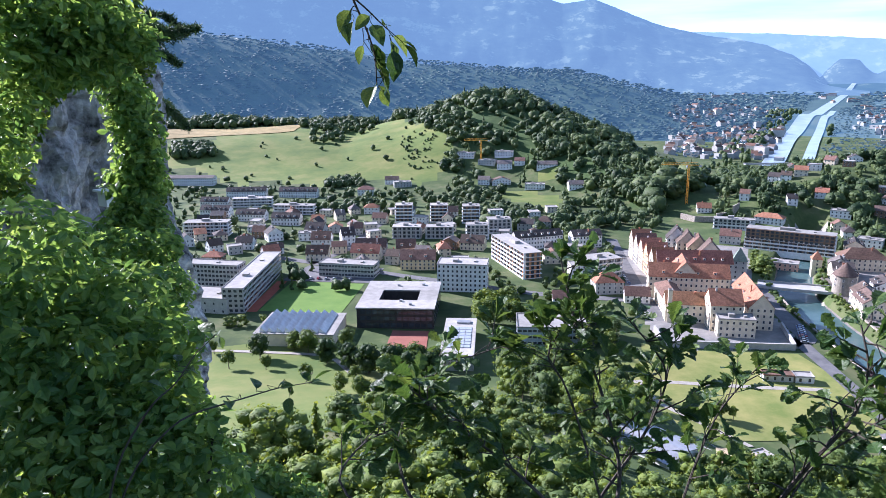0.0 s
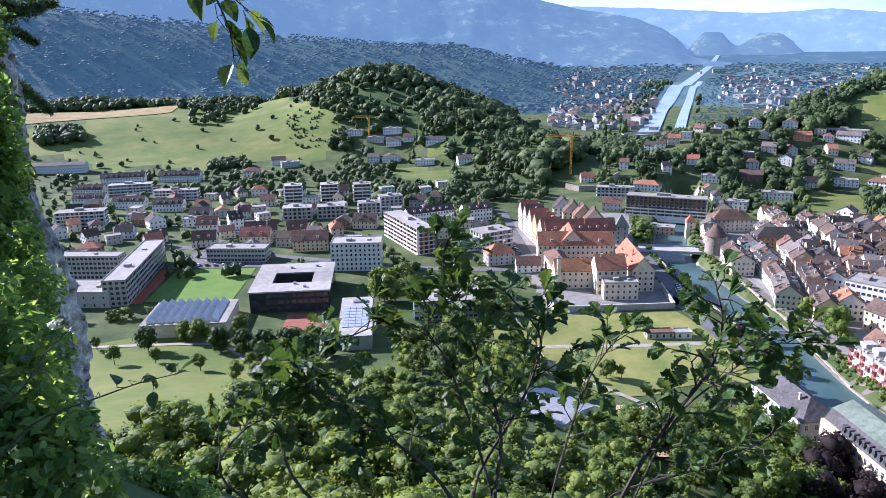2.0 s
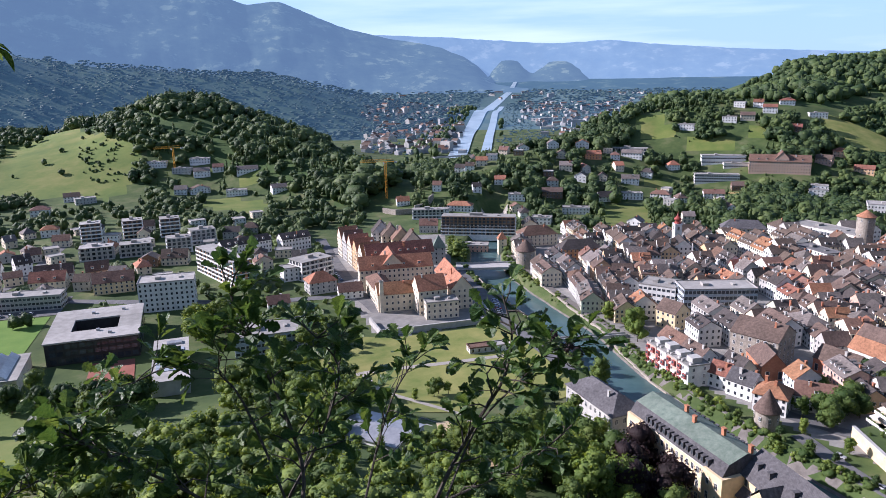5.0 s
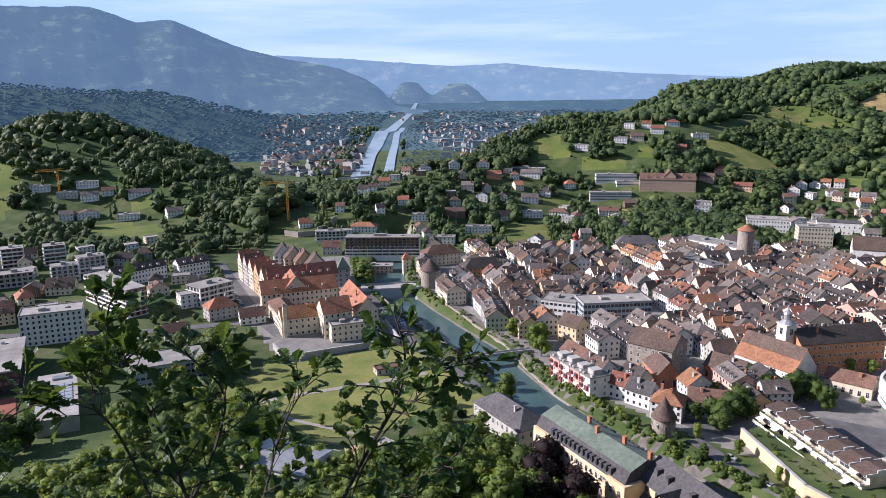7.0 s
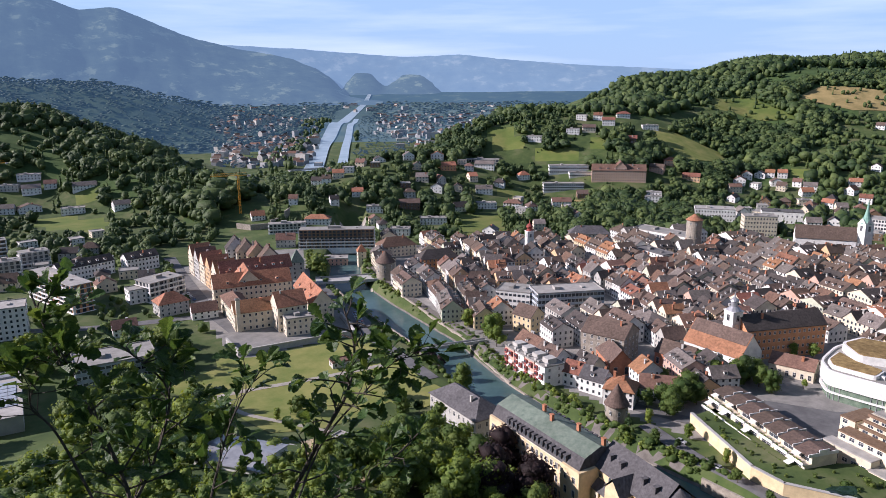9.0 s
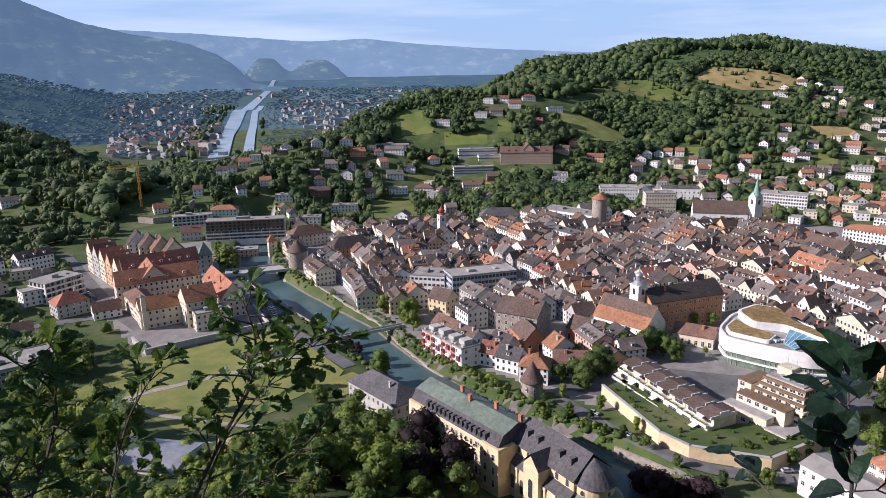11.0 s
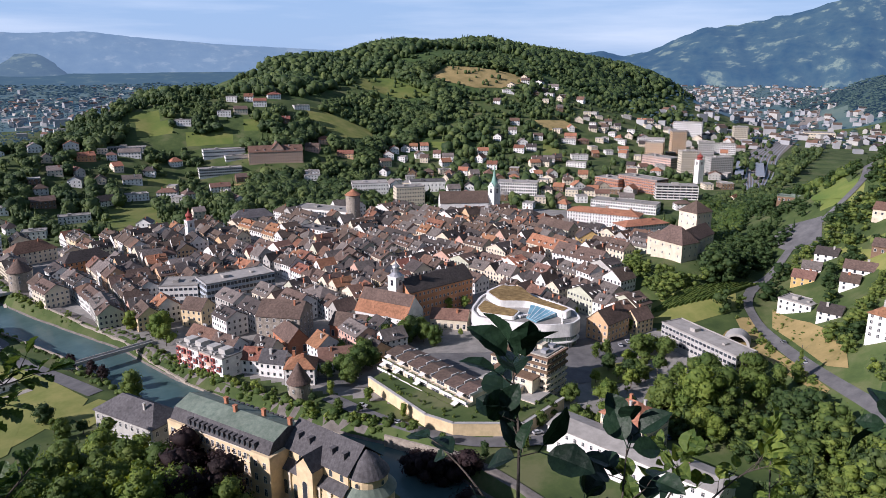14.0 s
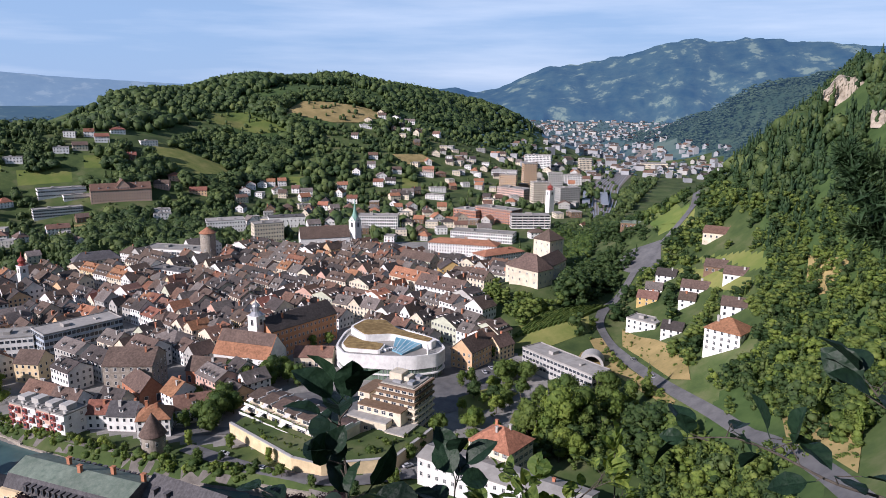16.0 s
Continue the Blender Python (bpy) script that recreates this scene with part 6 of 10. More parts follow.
patch("vineyard_ground", ((388, 88), (418, 66), (428, 42), (408, 38), (384, 58), (376, 78)), LAWN, "grassy vineyard slope below the castle", "vineyard", lift=0.2)
patch("hay_field", HAY_FIELD, DRY, "pale dry hay field on the hill", "field", lift=0.8, cell=25)
VINEYARD = ((772, 638), (806, 651), (813, 636), (841, 578), (821, 550), (767, 571))
patch("vineyard_ground", VINEYARD, LAWN, "green vineyard strip on the hill", "vineyard", lift=0.6, cell=12)
patch("hill_meadow", ((965, 693), (1009, 696), (1035, 669), (1021, 596), (1015, 573), (980, 602), (970, 636)), GRASS, "steep sunlit meadow between woods", "meadow", lift=0.6, cell=15)
DRY_FIELDS = (((1051, 615), (1134, 610), (1175, 569), (1219, 517), (1206, 491), (1132, 507), (1093, 537), (1072, 596)), ((1236, 490), (1246, 465), (1248, 460), (1238, 485)), ((1038, 410), (1082, 377), (1073, 353), (1017, 380)))
for outline in DRY_FIELDS:
    patch("hill_field", outline, DRY, "dry yellow field on the wooded hill", "field", lift=0.6, cell=15)
patch("dry_slope", ((581, 581), (593, 566), (576, 532), (514, 464), (498, 475), (553, 539)), DRY, "dry yellow slope behind the old town", "field", lift=0.5, cell=12)
drape("railway_yard", ((830, 75), (960, 85), (1150, 98), (1400, 90), (1750, 66), (2300, 60)), (16, 46, 50, 40, 26, 18), material("ballast", (0.20, 0.17, 0.15), (0.29, 0.26, 0.23), 0.2, 0.95), "wide railway yard with many tracks", "railway", lift=0.5, step=20)
for k in range(2):
    pf = anchor("station_platform_roof", pose(985 + 4 * k, 84 + 24 * k, 0, 0, 0, 6), "long pale platform roof at the station", "roof", "platform roofs")
    g = Geo()
    g.box(-62, -5, 4.4, 62, 5, 5.0, 0, True)
    part("roof", g, METAL, pf)
    for j in range(10):
        g = Geo()
        g.box(-56 + 12.4 * j, -0.3, -0.5, -55.4 + 12.4 * j, 0.3, 4.4)
        part("post", g, METAL, pf)
for k in range(9):
    drape("rail_track", ((840, 66 + 2.2 * k), (960, 66 + 4.6 * k), (1150, 78 + 4.8 * k), (1400, 74 + 3.6 * k), (1740, 58 + 2 * k)), 1.6, METAL, "steel railway track", "track", lift=0.9, step=30)


def wall_line(name, line, h, thick, mat, label, base=-2.0):
    for (x0, y0), (x1, y1) in zip(line, line[1:]):
        n = max(1, int(math.hypot(x1 - x0, y1 - y0) / 14))
        for k in range(n):
            a = (x0 + (x1 - x0) * k / n, y0 + (y1 - y0) * k / n)
            b = (x0 + (x1 - x0) * (k + 1) / n, y0 + (y1 - y0) * (k + 1) / n)
            L = math.hypot(b[0] - a[0], b[1] - a[1])
            z = max(ground_z(*a), ground_z(*b))
            g = Geo()
            g.box(0, -thick / 2, base - 3, L, thick / 2, h)
            g.box(-0.05, -thick / 2 - 0.12, h, L + 0.05, thick / 2 + 0.12, h + 0.2, 0, True)
            o = new(name, g.mesh(name, mat))
            o.matrix_world = pose(a[0], a[1], z, 0, 0, math.degrees(math.atan2(b[1] - a[1], b[0] - a[0])))
            tagged(o, label, "wall", kind="structure")


wall_line("boundary_wall", ((114, 372), (113, 350), (177, 343), (185, 376)), 3.2, 0.8, COL["grey"], "pale boundary wall round the walled block")
wall_line("quay_wall", ((209, 430), (203, 400), (199, 350), (196, 315), (189, 290)), 0.9, 0.5, STONE, "low stone quay wall")
wall_line("quay_wall", ((244, 425), (237, 392), (231, 350), (227, 310), (219, 282), (212, 250), (208, 215), (208, 180), (210, 140), (211, 115)), 0.9, 0.7, STONE, "low stone wall along the railway")


def bridge(name, a, b, w, z, label, rail=1.0):
    L = math.hypot(b[0] - a[0], b[1] - a[1])
    ob = anchor(name, pose(a[0], a[1], z, 0, 0, math.degrees(math.atan2(b[1] - a[1], b[0] - a[0]))), label, "bridge")
    g = Geo()
    g.box(0, -w / 2, -0.9, L, w / 2, 0.0, 0, True)
    part("deck", g, CONCRETE, ob)
    for s in (-1, 1):
        g = Geo()
        y0, y1 = sorted((s * w / 2, s * (w / 2 + 0.25)))
        g.box(0, y0, -0.9, L, y1, rail, 0, True)
        part("parapet", g, CONCRETE, ob)
    for u in (0.08, 0.92):
        g = Geo()
        g.box(L * u - 0.8, -w / 2 + 0.3, -8, L * u + 0.8, w / 2 - 0.3, -0.9)
        part("pier", g, STONE, ob)


bridge("road_bridge", (206, 456), (250, 439), 15, 0.8, "grey concrete road bridge over the river")
bridge("footbridge", (192, 303), (231, 293), 3.0, 0.9, "slender pale footbridge over the river", 0.9)
bridge("far_bridge", polar(22.6, 1120), polar(26.0, 1150), 8, 4, "distant steel bridge over the river")
wall_line("terrace_wall", ((224, 672), (232, 656), (250, 652), (268, 660), (280, 676)), 5.0, 1.0, STONE, "curved stone retaining wall with a house above")


def tower_crane(x, y, h, jib, ang, label):
    z = ground_z(x, y)
    ob = anchor("tower_crane", pose(x, y, z, 0, 0, ang), label, "crane")
    g = Geo()
    for sx_ in (-0.8, 0.8):
        for sy_ in (-0.8, 0.8):
            g.box(sx_ - 0.24, sy_ - 0.24, -1, sx_ + 0.24, sy_ + 0.24, h)
    n = int(h / 1.6)
    for k in range(n):
        z0, z1 = h * k / n, h * (k + 1) / n
        for s in (-1, 1):
            e = 0.8 if k % 2 else -0.8
            g.face([(-e, s * 0.8, z0), (-e + 0.5, s * 0.8, z0), (e + 0.5, s * 0.8, z1), (e, s * 0.8, z1)])
            g.face([(s * 0.8, -e, z0), (s * 0.8, -e + 0.5, z0), (s * 0.8, e + 0.5, z1), (s * 0.8, e, z1)])
    part("mast", g, YELLOWPAINT, ob)
    g = Geo()
    for a in ((-12, -0.5, h, jib, -0.2, h + 0.5), (-12, 0.2, h, jib, 0.5, h + 0.5), (-8, -0.2, h + 2.6, jib * 0.9, 0.2, h + 2.9)):
        g.box(*a, 0, True)
    for k in range(int(jib / 2)):
        for s in (-0.35, 0.35):
            g.face([(2 * k, s, h + 0.4), (2 * k + 0.3, s, h + 0.4), (2 * k + 1.2, 0, h + 2.6), (2 * k + 0.9, 0, h + 2.6)])
            g.face([(2 * k + 2, s, h + 0.4), (2 * k + 1.7, s, h + 0.4), (2 * k + 0.9, 0, h + 2.6), (2 * k + 1.2, 0, h + 2.6)])
    part("jib", g, YELLOWPAINT, ob)
    g = Geo()
    g.box(-12, -0.9, h - 1.2, -9, 0.9, h + 0.6, 0, True)
    part("counterweight", g, CONCRETE, ob)
    g = Geo()
    g.box(0.9, -0.8, h - 2.2, 2.4, 0.8, h - 0.2, 0, True)
    part("cabin", g, COL["white"], ob)


tower_crane(240, 706, 38, 26, 165, "yellow tower crane beside the rocky gorge")
tower_crane(48, 937, 26, 22, 185, "orange tower crane on a hillside building site")

# ---- old town fabric ----
rnd = random.Random(7)


def free(x, y, r, pad=0.0):
    for poly in OPEN_SQUARES:
        if r > 4.5 and bool(inside(x, y, poly)):
            return False
    for ox, oy, rad, L, D, a in OCCUPIED:
        dx, dy = x - ox, y - oy
        if dx * dx + dy * dy > (rad + r + pad) ** 2:
            continue
        c, s = math.cos(a), math.sin(a)
        u, v = dx * c + dy * s, -dx * s + dy * c
        if abs(u) < L / 2 + r * 0.8 + pad and abs(v) < D / 2 + r * 0.8 + pad:
            return False
    return True


def old_town():
    """Rows of narrow houses, wall to wall, along the lanes."""
    c, s = math.cos(radians(-112)), math.sin(radians(-112))
    roofs = ("brown",) * 9 + ("dark",) * 5 + ("grey",) * 4 + ("rust",) * 3 + ("orange",) * 1 + ("red",) * 1
    walls = ("white",) * 7 + ("cream",) * 5 + ("yellow", "grey", "pink", "peach", "green")
    spots = []
    v = -60.0
    row = 0
    while v < 420:
        deep = rnd.uniform(11.5, 14.0)
        u = -60.0
        while u < 430:
            wide = rnd.uniform(7.5, 12.5) if rnd.random() < 0.6 else rnd.uniform(12.5, 20)
            sway = 5 * math.sin(u * 0.022 + row * 0.7)
            x, y = 250 + (u + wide / 2) * c - (v + sway) * s, 520 + (u + wide / 2) * s + (v + sway) * c
            turn_a = -112 + math.degrees(math.atan(0.11 * math.cos(u * 0.022 + row * 0.7)))
            u += wide + (rnd.uniform(3, 7) if rnd.random() < 0.14 else 0.05)
            if rnd.random() < 0.05:
                continue
            if not bool(inside(x, y, TOWN)) or float(river_dist(x, y)) < 22 or not free(x, y, 5.0, 3.6):
                continue
            spots.append((math.hypot(x, y), x, y, turn_a, wide, deep))
        v += deep + (6.5 if row % 2 else 1.0)
        row += 1
    spots.sort()
    rest = Bin()
    for i, (dist, x, y, ang, wide, deep) in enumerate(spots):
        h = rnd.uniform(7.0, 10.6) - (1.4 if dist < 330 else 0)
        wl, rf = rnd.choice(walls), rnd.choice(roofs)
        k = "narrow" if wide < 9.5 else "broad"
        style = "gable" if rnd.random() < 0.93 else "hip"
        house(x, y, ang + rnd.uniform(-3, 3), wide, deep, h, wl, rf, style, rise=rnd.uniform(3.6, 5.2), turn=rnd.random() < 0.28, chimneys=rnd.choice((1, 1, 2)),
              dormers=rnd.choice((0, 0, 1, 2)) if wide < 14 else rnd.choice((2, 3, 4)), name="town_house", label=f"{k} {wl} old town house with a {rf} tiled roof", group="old town houses", pitch=2.3, into=rest if i >= 190 else None)
        OCCUPIED.pop()
    rest.done("old_town_houses", "tightly packed old town houses with brown roofs", "houses")


old_town()


def scatter_houses(n, sample, group, walls, roofs, gap, size=(10, 15), tall=(5, 7), flat=0.25, windows=True, limit=4000, near=620):
    made = 0
    rest = Bin()
    for _ in range(limit):
        if made >= n:
            break
        x, y = sample()
        if not free(x, y, gap) or float(river_dist(x, y)) < 25 or bool(inside(x, y, TOWN)) or bool(in_meadow(x, y)):
            continue
        L, D, h = rnd.uniform(*size), rnd.uniform(9, 11), rnd.uniform(*tall)
        wl, rf = rnd.choice(walls), rnd.choice(roofs)
        st = "flat" if rnd.random() < flat else ("hip" if rnd.random() < 0.25 else "gable")
        a = -math.degrees(math.atan2(x, y)) + rnd.choice((0, 0, 90)) + rnd.uniform(-25, 25)
        house(x, y, a, L, D, h, wl, "flat" if st == "flat" else rf, st, rise=rnd.uniform(3, 4.6), turn=rnd.random() < 0.3, chimneys=1 if rnd.random() < 0.6 else 0, label=f"{wl} detached house with a {'flat' if st == 'flat' else rf} roof",
              group=group, windows=windows, sunk=7, into=rest if math.hypot(x, y) > near else None)
        made += 1
    if rest.geo.f:
        rest.done(group.replace(" ", "_").replace("'", ""), f"{group} with pale walls and tiled roofs", "houses")


def sector(a0, a1, d0, d1):
    def pick():
        a, d = rnd.uniform(a0, a1), math.sqrt(rnd.uniform(d0 * d0, d1 * d1))
        return polar(a, d)
    return pick


PALE = ("white", "white", "cream", "cream", "grey", "wood")
TILED = ("brown", "rust", "dark", "grey", "orange")
scatter_houses(64, lambda: (rnd.uniform(-250, 110), rnd.uniform(500, 720)), "suburban houses", PALE, TILED, 9)
scatter_houses(24, sector(25, 46, 640, 900), "villas on the hillside", PALE, TILED, 12)
scatter_houses(46, sector(56, 70, 660, 950), "houses at the foot of the hill", PALE, TILED, 10)
scatter_houses(8, sector(66, 72, 1150, 1330), "houses at the wood's edge", PALE, TILED, 10)
scatter_houses(100, sector(70, 84, 640, 1300), "houses in the valley", PALE, TILED, 10, flat=0.35)


# Pale walls with the bluish grey of distance haze mixed into their colour.
FARWALL = material("hazed_far_plaster", (0.26, 0.275, 0.30), (0.40, 0.405, 0.41), 0.02, 0.9, detail=2)


def far_houses(n, sample, name, label, size=(9, 22), seed=3):
    """Many far houses in one mesh: walls and gable or flat roofs."""
    r = random.Random(seed)
    g = Geo()
    for _ in range(n):
        x, y = sample(r)
        z = ground_z(x, y)
        if z > 40 or r.random() < 0.12:
            continue
        L, D, h, a = r.uniform(*size), r.uniform(8, 13), r.uniform(5, 9), r.uniform(0, math.pi)
        if r.random() < 0.06:
            L, h = L * 1.6, h * 1.9
        c, s = math.cos(a), math.sin(a)
        k = len(g.v)
        pts = [(-L / 2, -D / 2), (L / 2, -D / 2), (L / 2, D / 2), (-L / 2, D / 2)]
        q = [(x + u * c - v * s, y + u * s + v * c) for u, v in pts]
        wall = r.choice((0, 0, 0, 1))
        for i in range(4):
            j = (i + 1) % 4
            g.face([(*q[i], z - 3), (*q[j], z - 3), (*q[j], z + h), (*q[i], z + h)], wall)
        if r.random() < 0.35:
            g.face([(*p, z + h) for p in q], 5)
        else:
            m0, m1 = ((q[0][0] + q[3][0]) / 2, (q[0][1] + q[3][1]) / 2), ((q[1][0] + q[2][0]) / 2, (q[1][1] + q[2][1]) / 2)
            t = r.choice((2, 2, 3, 4))
            top = z + h + D * 0.35
            g.face([(*q[0], z + h), (*q[1], z + h), (*m1, top), (*m0, top)], t)
            g.face([(*q[2], z + h), (*q[3], z + h), (*m0, top), (*m1, top)], t)
            g.face([(*q[1], z + h), (*q[2], z + h), (*m1, top)], wall)
            g.face([(*q[3], z + h), (*q[0], z + h), (*m0, top)], wall)
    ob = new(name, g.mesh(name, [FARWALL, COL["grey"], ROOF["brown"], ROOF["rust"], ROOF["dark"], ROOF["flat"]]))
    return tagged(ob, label, "houses", kind="stuff")


def far_sector(a0, a1, d0, d1):
    return lambda r: polar(r.uniform(a0, a1), r.uniform(d0, d1))


far_houses(330, far_sector(17.0, 24.9, 1200, 2300), "far_village", "distant village of pale houses beside the river", (8, 16), seed=3)
far_houses(300, far_sector(29.4, 41, 1500, 2900), "far_village", "distant pale houses and halls on the plain", (9, 24), seed=4)
far_houses(700, far_sector(75, 94, 1250, 3200), "far_town", "distant town of pale houses along the valley", (8, 20), seed=5)
far_houses(420, far_sector(72, 94, 3200, 4700), "far_town", "far town at the end of the valley", (12, 34), seed=6)
far_houses(80, far_sector(14, 48, 3000, 4000), "far_village", "far villages on the plain", (12, 36), seed=8)
# ---- trees ----
def ico():
    bm = bmesh.new()
    bmesh.ops.create_icosphere(bm, subdivisions=1, radius=1.0)
    v = np.array([p.co[:] for p in bm.verts])
    f = np.array([[q.index for q in p.verts] for p in bm.faces])
    bm.free()
    return v, f


ICO_V, ICO_F = ico()


def crown_arrays(seed, blobs, cards, size, tall, wide, base, shape="round"):
    """A crown of lumpy masses with loose leaf clumps over them, for a tree one unit tall."""
    r = np.random.RandomState(seed)
    vs, fs, k = [], [], 0
    centres = []
    for i in range(blobs):
        if shape == "cone":
            u = (i + 0.5) / blobs
            rad = wide * (1 - u) * 0.75 + 0.015
            a = r.uniform(0, 6.28)
            c = np.array([math.cos(a) * rad * 0.35, math.sin(a) * rad * 0.35, base + (tall - base) * u])
            s = np.array([rad, rad, (tall - base) / blobs * 1.1])
        else:
            u = r.uniform(0, 1)
            a = r.uniform(0, 6.28)
            prof = math.sin(math.pi * min(0.96, 0.14 + 0.82 * u)) ** 0.7
            rr = wide * prof * math.sqrt(r.uniform(0.02, 0.55))
            c = np.array([math.cos(a) * rr, math.sin(a) * rr, base + 0.1 + (tall - base - 0.2) * u])
            s = np.array([1, 1, 0.85]) * wide * r.uniform(0.34, 0.56)
        centres.append((c, s))
        v = ICO_V * (s * 0.85) * (1 + r.uniform(-0.26, 0.22, (len(ICO_V), 1))) + c
        vs.append(v)
        fs.append(ICO_F + k)
        k += len(v)
    for _ in range(cards):
        c, s = centres[r.randint(len(centres))]
        n = r.normal(size=3)
        n /= np.linalg.norm(n)
        p = c + n * s * r.uniform(0.9, 1.22)
        t = np.cross(n, r.normal(size=3))
        t /= np.linalg.norm(t)
        b = np.cross(n + r.normal(size=3) * 0.5, t)
        b /= np.linalg.norm(b)
        e = size * r.uniform(0.6, 1.4)
        q = np.array([p - t * e, p - b * e * 0.7 + n * e * 0.25, p + t * e, p + b * e * 0.8 + n * e * 0.1])
        vs.append(q)
        fs.append(np.array([[k, k + 1, k + 2], [k, k + 2, k + 3]]))
        k += 4
    return np.concatenate(vs), np.concatenate(fs)


def trunk_geo(seed, h, r0, lean=0.03):
    r = random.Random(seed)
    g = Geo()
    n = 7
    prev = None
    for i in range(5):
        u = i / 4
        cx, cy = lean * u * math.cos(seed), lean * u * math.sin(seed)
        g.v += [(cx + r0 * (1 - 0.6 * u) * math.cos(6.283 * k / n), cy + r0 * (1 - 0.6 * u) * math.sin(6.283 * k / n), h * u - (0.05 if i == 0 else 0)) for k in range(n)]
        if i:
            for k in range(n):
                a, b = (i - 1) * n + k, (i - 1) * n + (k + 1) % n
                g.f.append((a, b, b + n, a + n))
                g.s.append(0)
    for _ in range(5):
        a, z0 = r.uniform(0, 6.28), h * r.uniform(0.45, 0.95)
        x1, y1, z1 = 0.22 * math.cos(a), 0.22 * math.sin(a), z0 + 0.2
        w = r0 * 0.35
        k = len(g.v)
        g.v += [(-w, 0, z0), (w, 0, z0), (0, w, z0), (x1 - w * 0.3, y1, z1), (x1 + w * 0.3, y1, z1), (x1, y1 + w * 0.3, z1)]
        g.f += [(k, k + 1, k + 4, k + 3), (k + 1, k + 2, k + 5, k + 4), (k + 2, k, k + 3, k + 5)]
        g.s += [0, 0, 0]
    return g


KINDS = {
    "broad": (lambda s: crown_arrays(s, 14, 760, 0.031, 1.0, 0.36, 0.16), 0.24, 0.026),
    "wide": (lambda s: crown_arrays(s, 20, 1100, 0.030, 1.0, 0.46, 0.14), 0.22, 0.03),
    "tall": (lambda s: crown_arrays(s, 12, 340, 0.028, 1.0, 0.24, 0.10), 0.2, 0.02),
    "poplar": (lambda s: crown_arrays(s, 12, 260, 0.026, 1.0, 0.14, 0.06), 0.15, 0.016),
    "spruce": (lambda s: crown_arrays(s, 11, 260, 0.03, 1.0, 0.22, 0.05, "cone"), 0.9, 0.018),
    "bush": (lambda s: crown_arrays(s, 8, 220, 0.055, 0.9, 0.55, -0.1), 0.3, 0.03),
}
CROWNS = {}


def tree_meshes(kind, leaf, variant):
    key = (kind, leaf.name, variant)
    if key not in CROWNS:
        make, th, tr = KINDS[kind]
        v, f = make(11 * variant + len(kind))
        CROWNS[key] = (raw_mesh("crown", v, f, leaf, smooth=True), trunk_geo(variant, max(th, 0.12) + 0.25, tr).mesh("trunk", BARK))
    return CROWNS[key]


TREE_SAY = {"broad": "rounded broadleaf tree", "wide": "wide spreading broadleaf tree", "tall": "tall narrow broadleaf tree", "poplar": "slender columnar tree", "spruce": "dark pointed conifer", "bush": "dense rounded shrub"}
LEAF_SAY = {"broad_leaves": "green", "light_leaves": "light green", "dark_leaves": "dark green", "copper_leaves": "dark purple-brown", "needles": "blue-green"}
TREES = 0


def tree(x, y, h, kind="broad", leaf=None, z=None, group="", sink=0.0):
    global TREES
    TREES += 1
    leaf = leaf or rnd.choice((LEAF, LEAF, LEAF_LIGHT, LEAF_DARK))
    crown, trunk = tree_meshes(kind, leaf, rnd.randrange(3))
    name = "shrub" if kind == "bush" else ("conifer" if kind == "spruce" else "tree")
    ob = anchor(name, pose(x, y, (ground_z(x, y) if z is None else z) - sink, 0, 0, rnd.uniform(0, 360)), f"{LEAF_SAY[leaf.name]} {TREE_SAY[kind]}", "shrub" if kind == "bush" else "tree", group)
    s = h * rnd.uniform(0.92, 1.08)
    k = rnd.uniform(0.9, 1.12)
    for nm, me in (("crown", crown), ("trunk", trunk)):
        o = new(nm, me)
        o.parent = ob
        o.scale = (s * k, s * k, s)
    return ob


def clear_of_river(x, y, r=22):
    return float(river_dist(x, y)) > r


def grove(n, sample, h, kinds=("broad", "wide", "tall"), leaves=None, group="", gap=2.5, test=True, limit=20):
    made, tries = 0, 0
    while made < n and tries < n * limit:
        tries += 1
        x, y = sample()
        if test and not free(x, y, gap):
            continue
        if not clear_of_river(x, y, 14):
            continue
        tree(x, y, rnd.uniform(*h), rnd.choice(kinds), rnd.choice(leaves) if leaves else None, group=group)
        made += 1


def in_poly(poly):
    a = np.array(poly)
    lo, hi = a.min(0), a.max(0)

    def pick():
        while True:
            x, y = rnd.uniform(lo[0], hi[0]), rnd.uniform(lo[1], hi[1])
            if bool(inside(x, y, poly)):
                return x, y
    return pick


def line_pick(line, spread):
    def pick():
        i = rnd.randrange(len(line) - 1)
        u = rnd.random()
        return (line[i][0] + (line[i + 1][0] - line[i][0]) * u + rnd.uniform(-spread, spread), line[i][1] + (line[i + 1][1] - line[i][1]) * u + rnd.uniform(-spread, spread))
    return pick


# wooded slope and park below the lookout
grove(42, in_poly(((50, 210), (30, 260), (20, 300), (64, 330), (84, 290), (70, 262), (76, 225))), (11, 17), leaves=(LEAF, LEAF, LEAF_DARK, LEAF_LIGHT), group="park trees")
grove(34, in_poly(((96, 170), (86, 208), (120, 204), (140, 225), (150, 214), (140, 180), (124, 152))), (11, 16), group="trees before the yellow building", leaves=(LEAF, LEAF_LIGHT, LEAF))
for x, y, h in ((136, 168, 17), (128, 158, 15), (140, 152, 16), (147, 176, 17), (152, 163, 15), (186, 92, 13)):
    tree(x, y, h, "wide", LEAF_PURPLE, group="copper beeches")
for x, y in ((188, 296), (189, 284), (187, 274)):
    tree(x, y, 9, "broad", LEAF_PURPLE if y != 282 else LEAF_DARK, group="trees on the quay")
tree(184, 250, 12, "wide", LEAF)
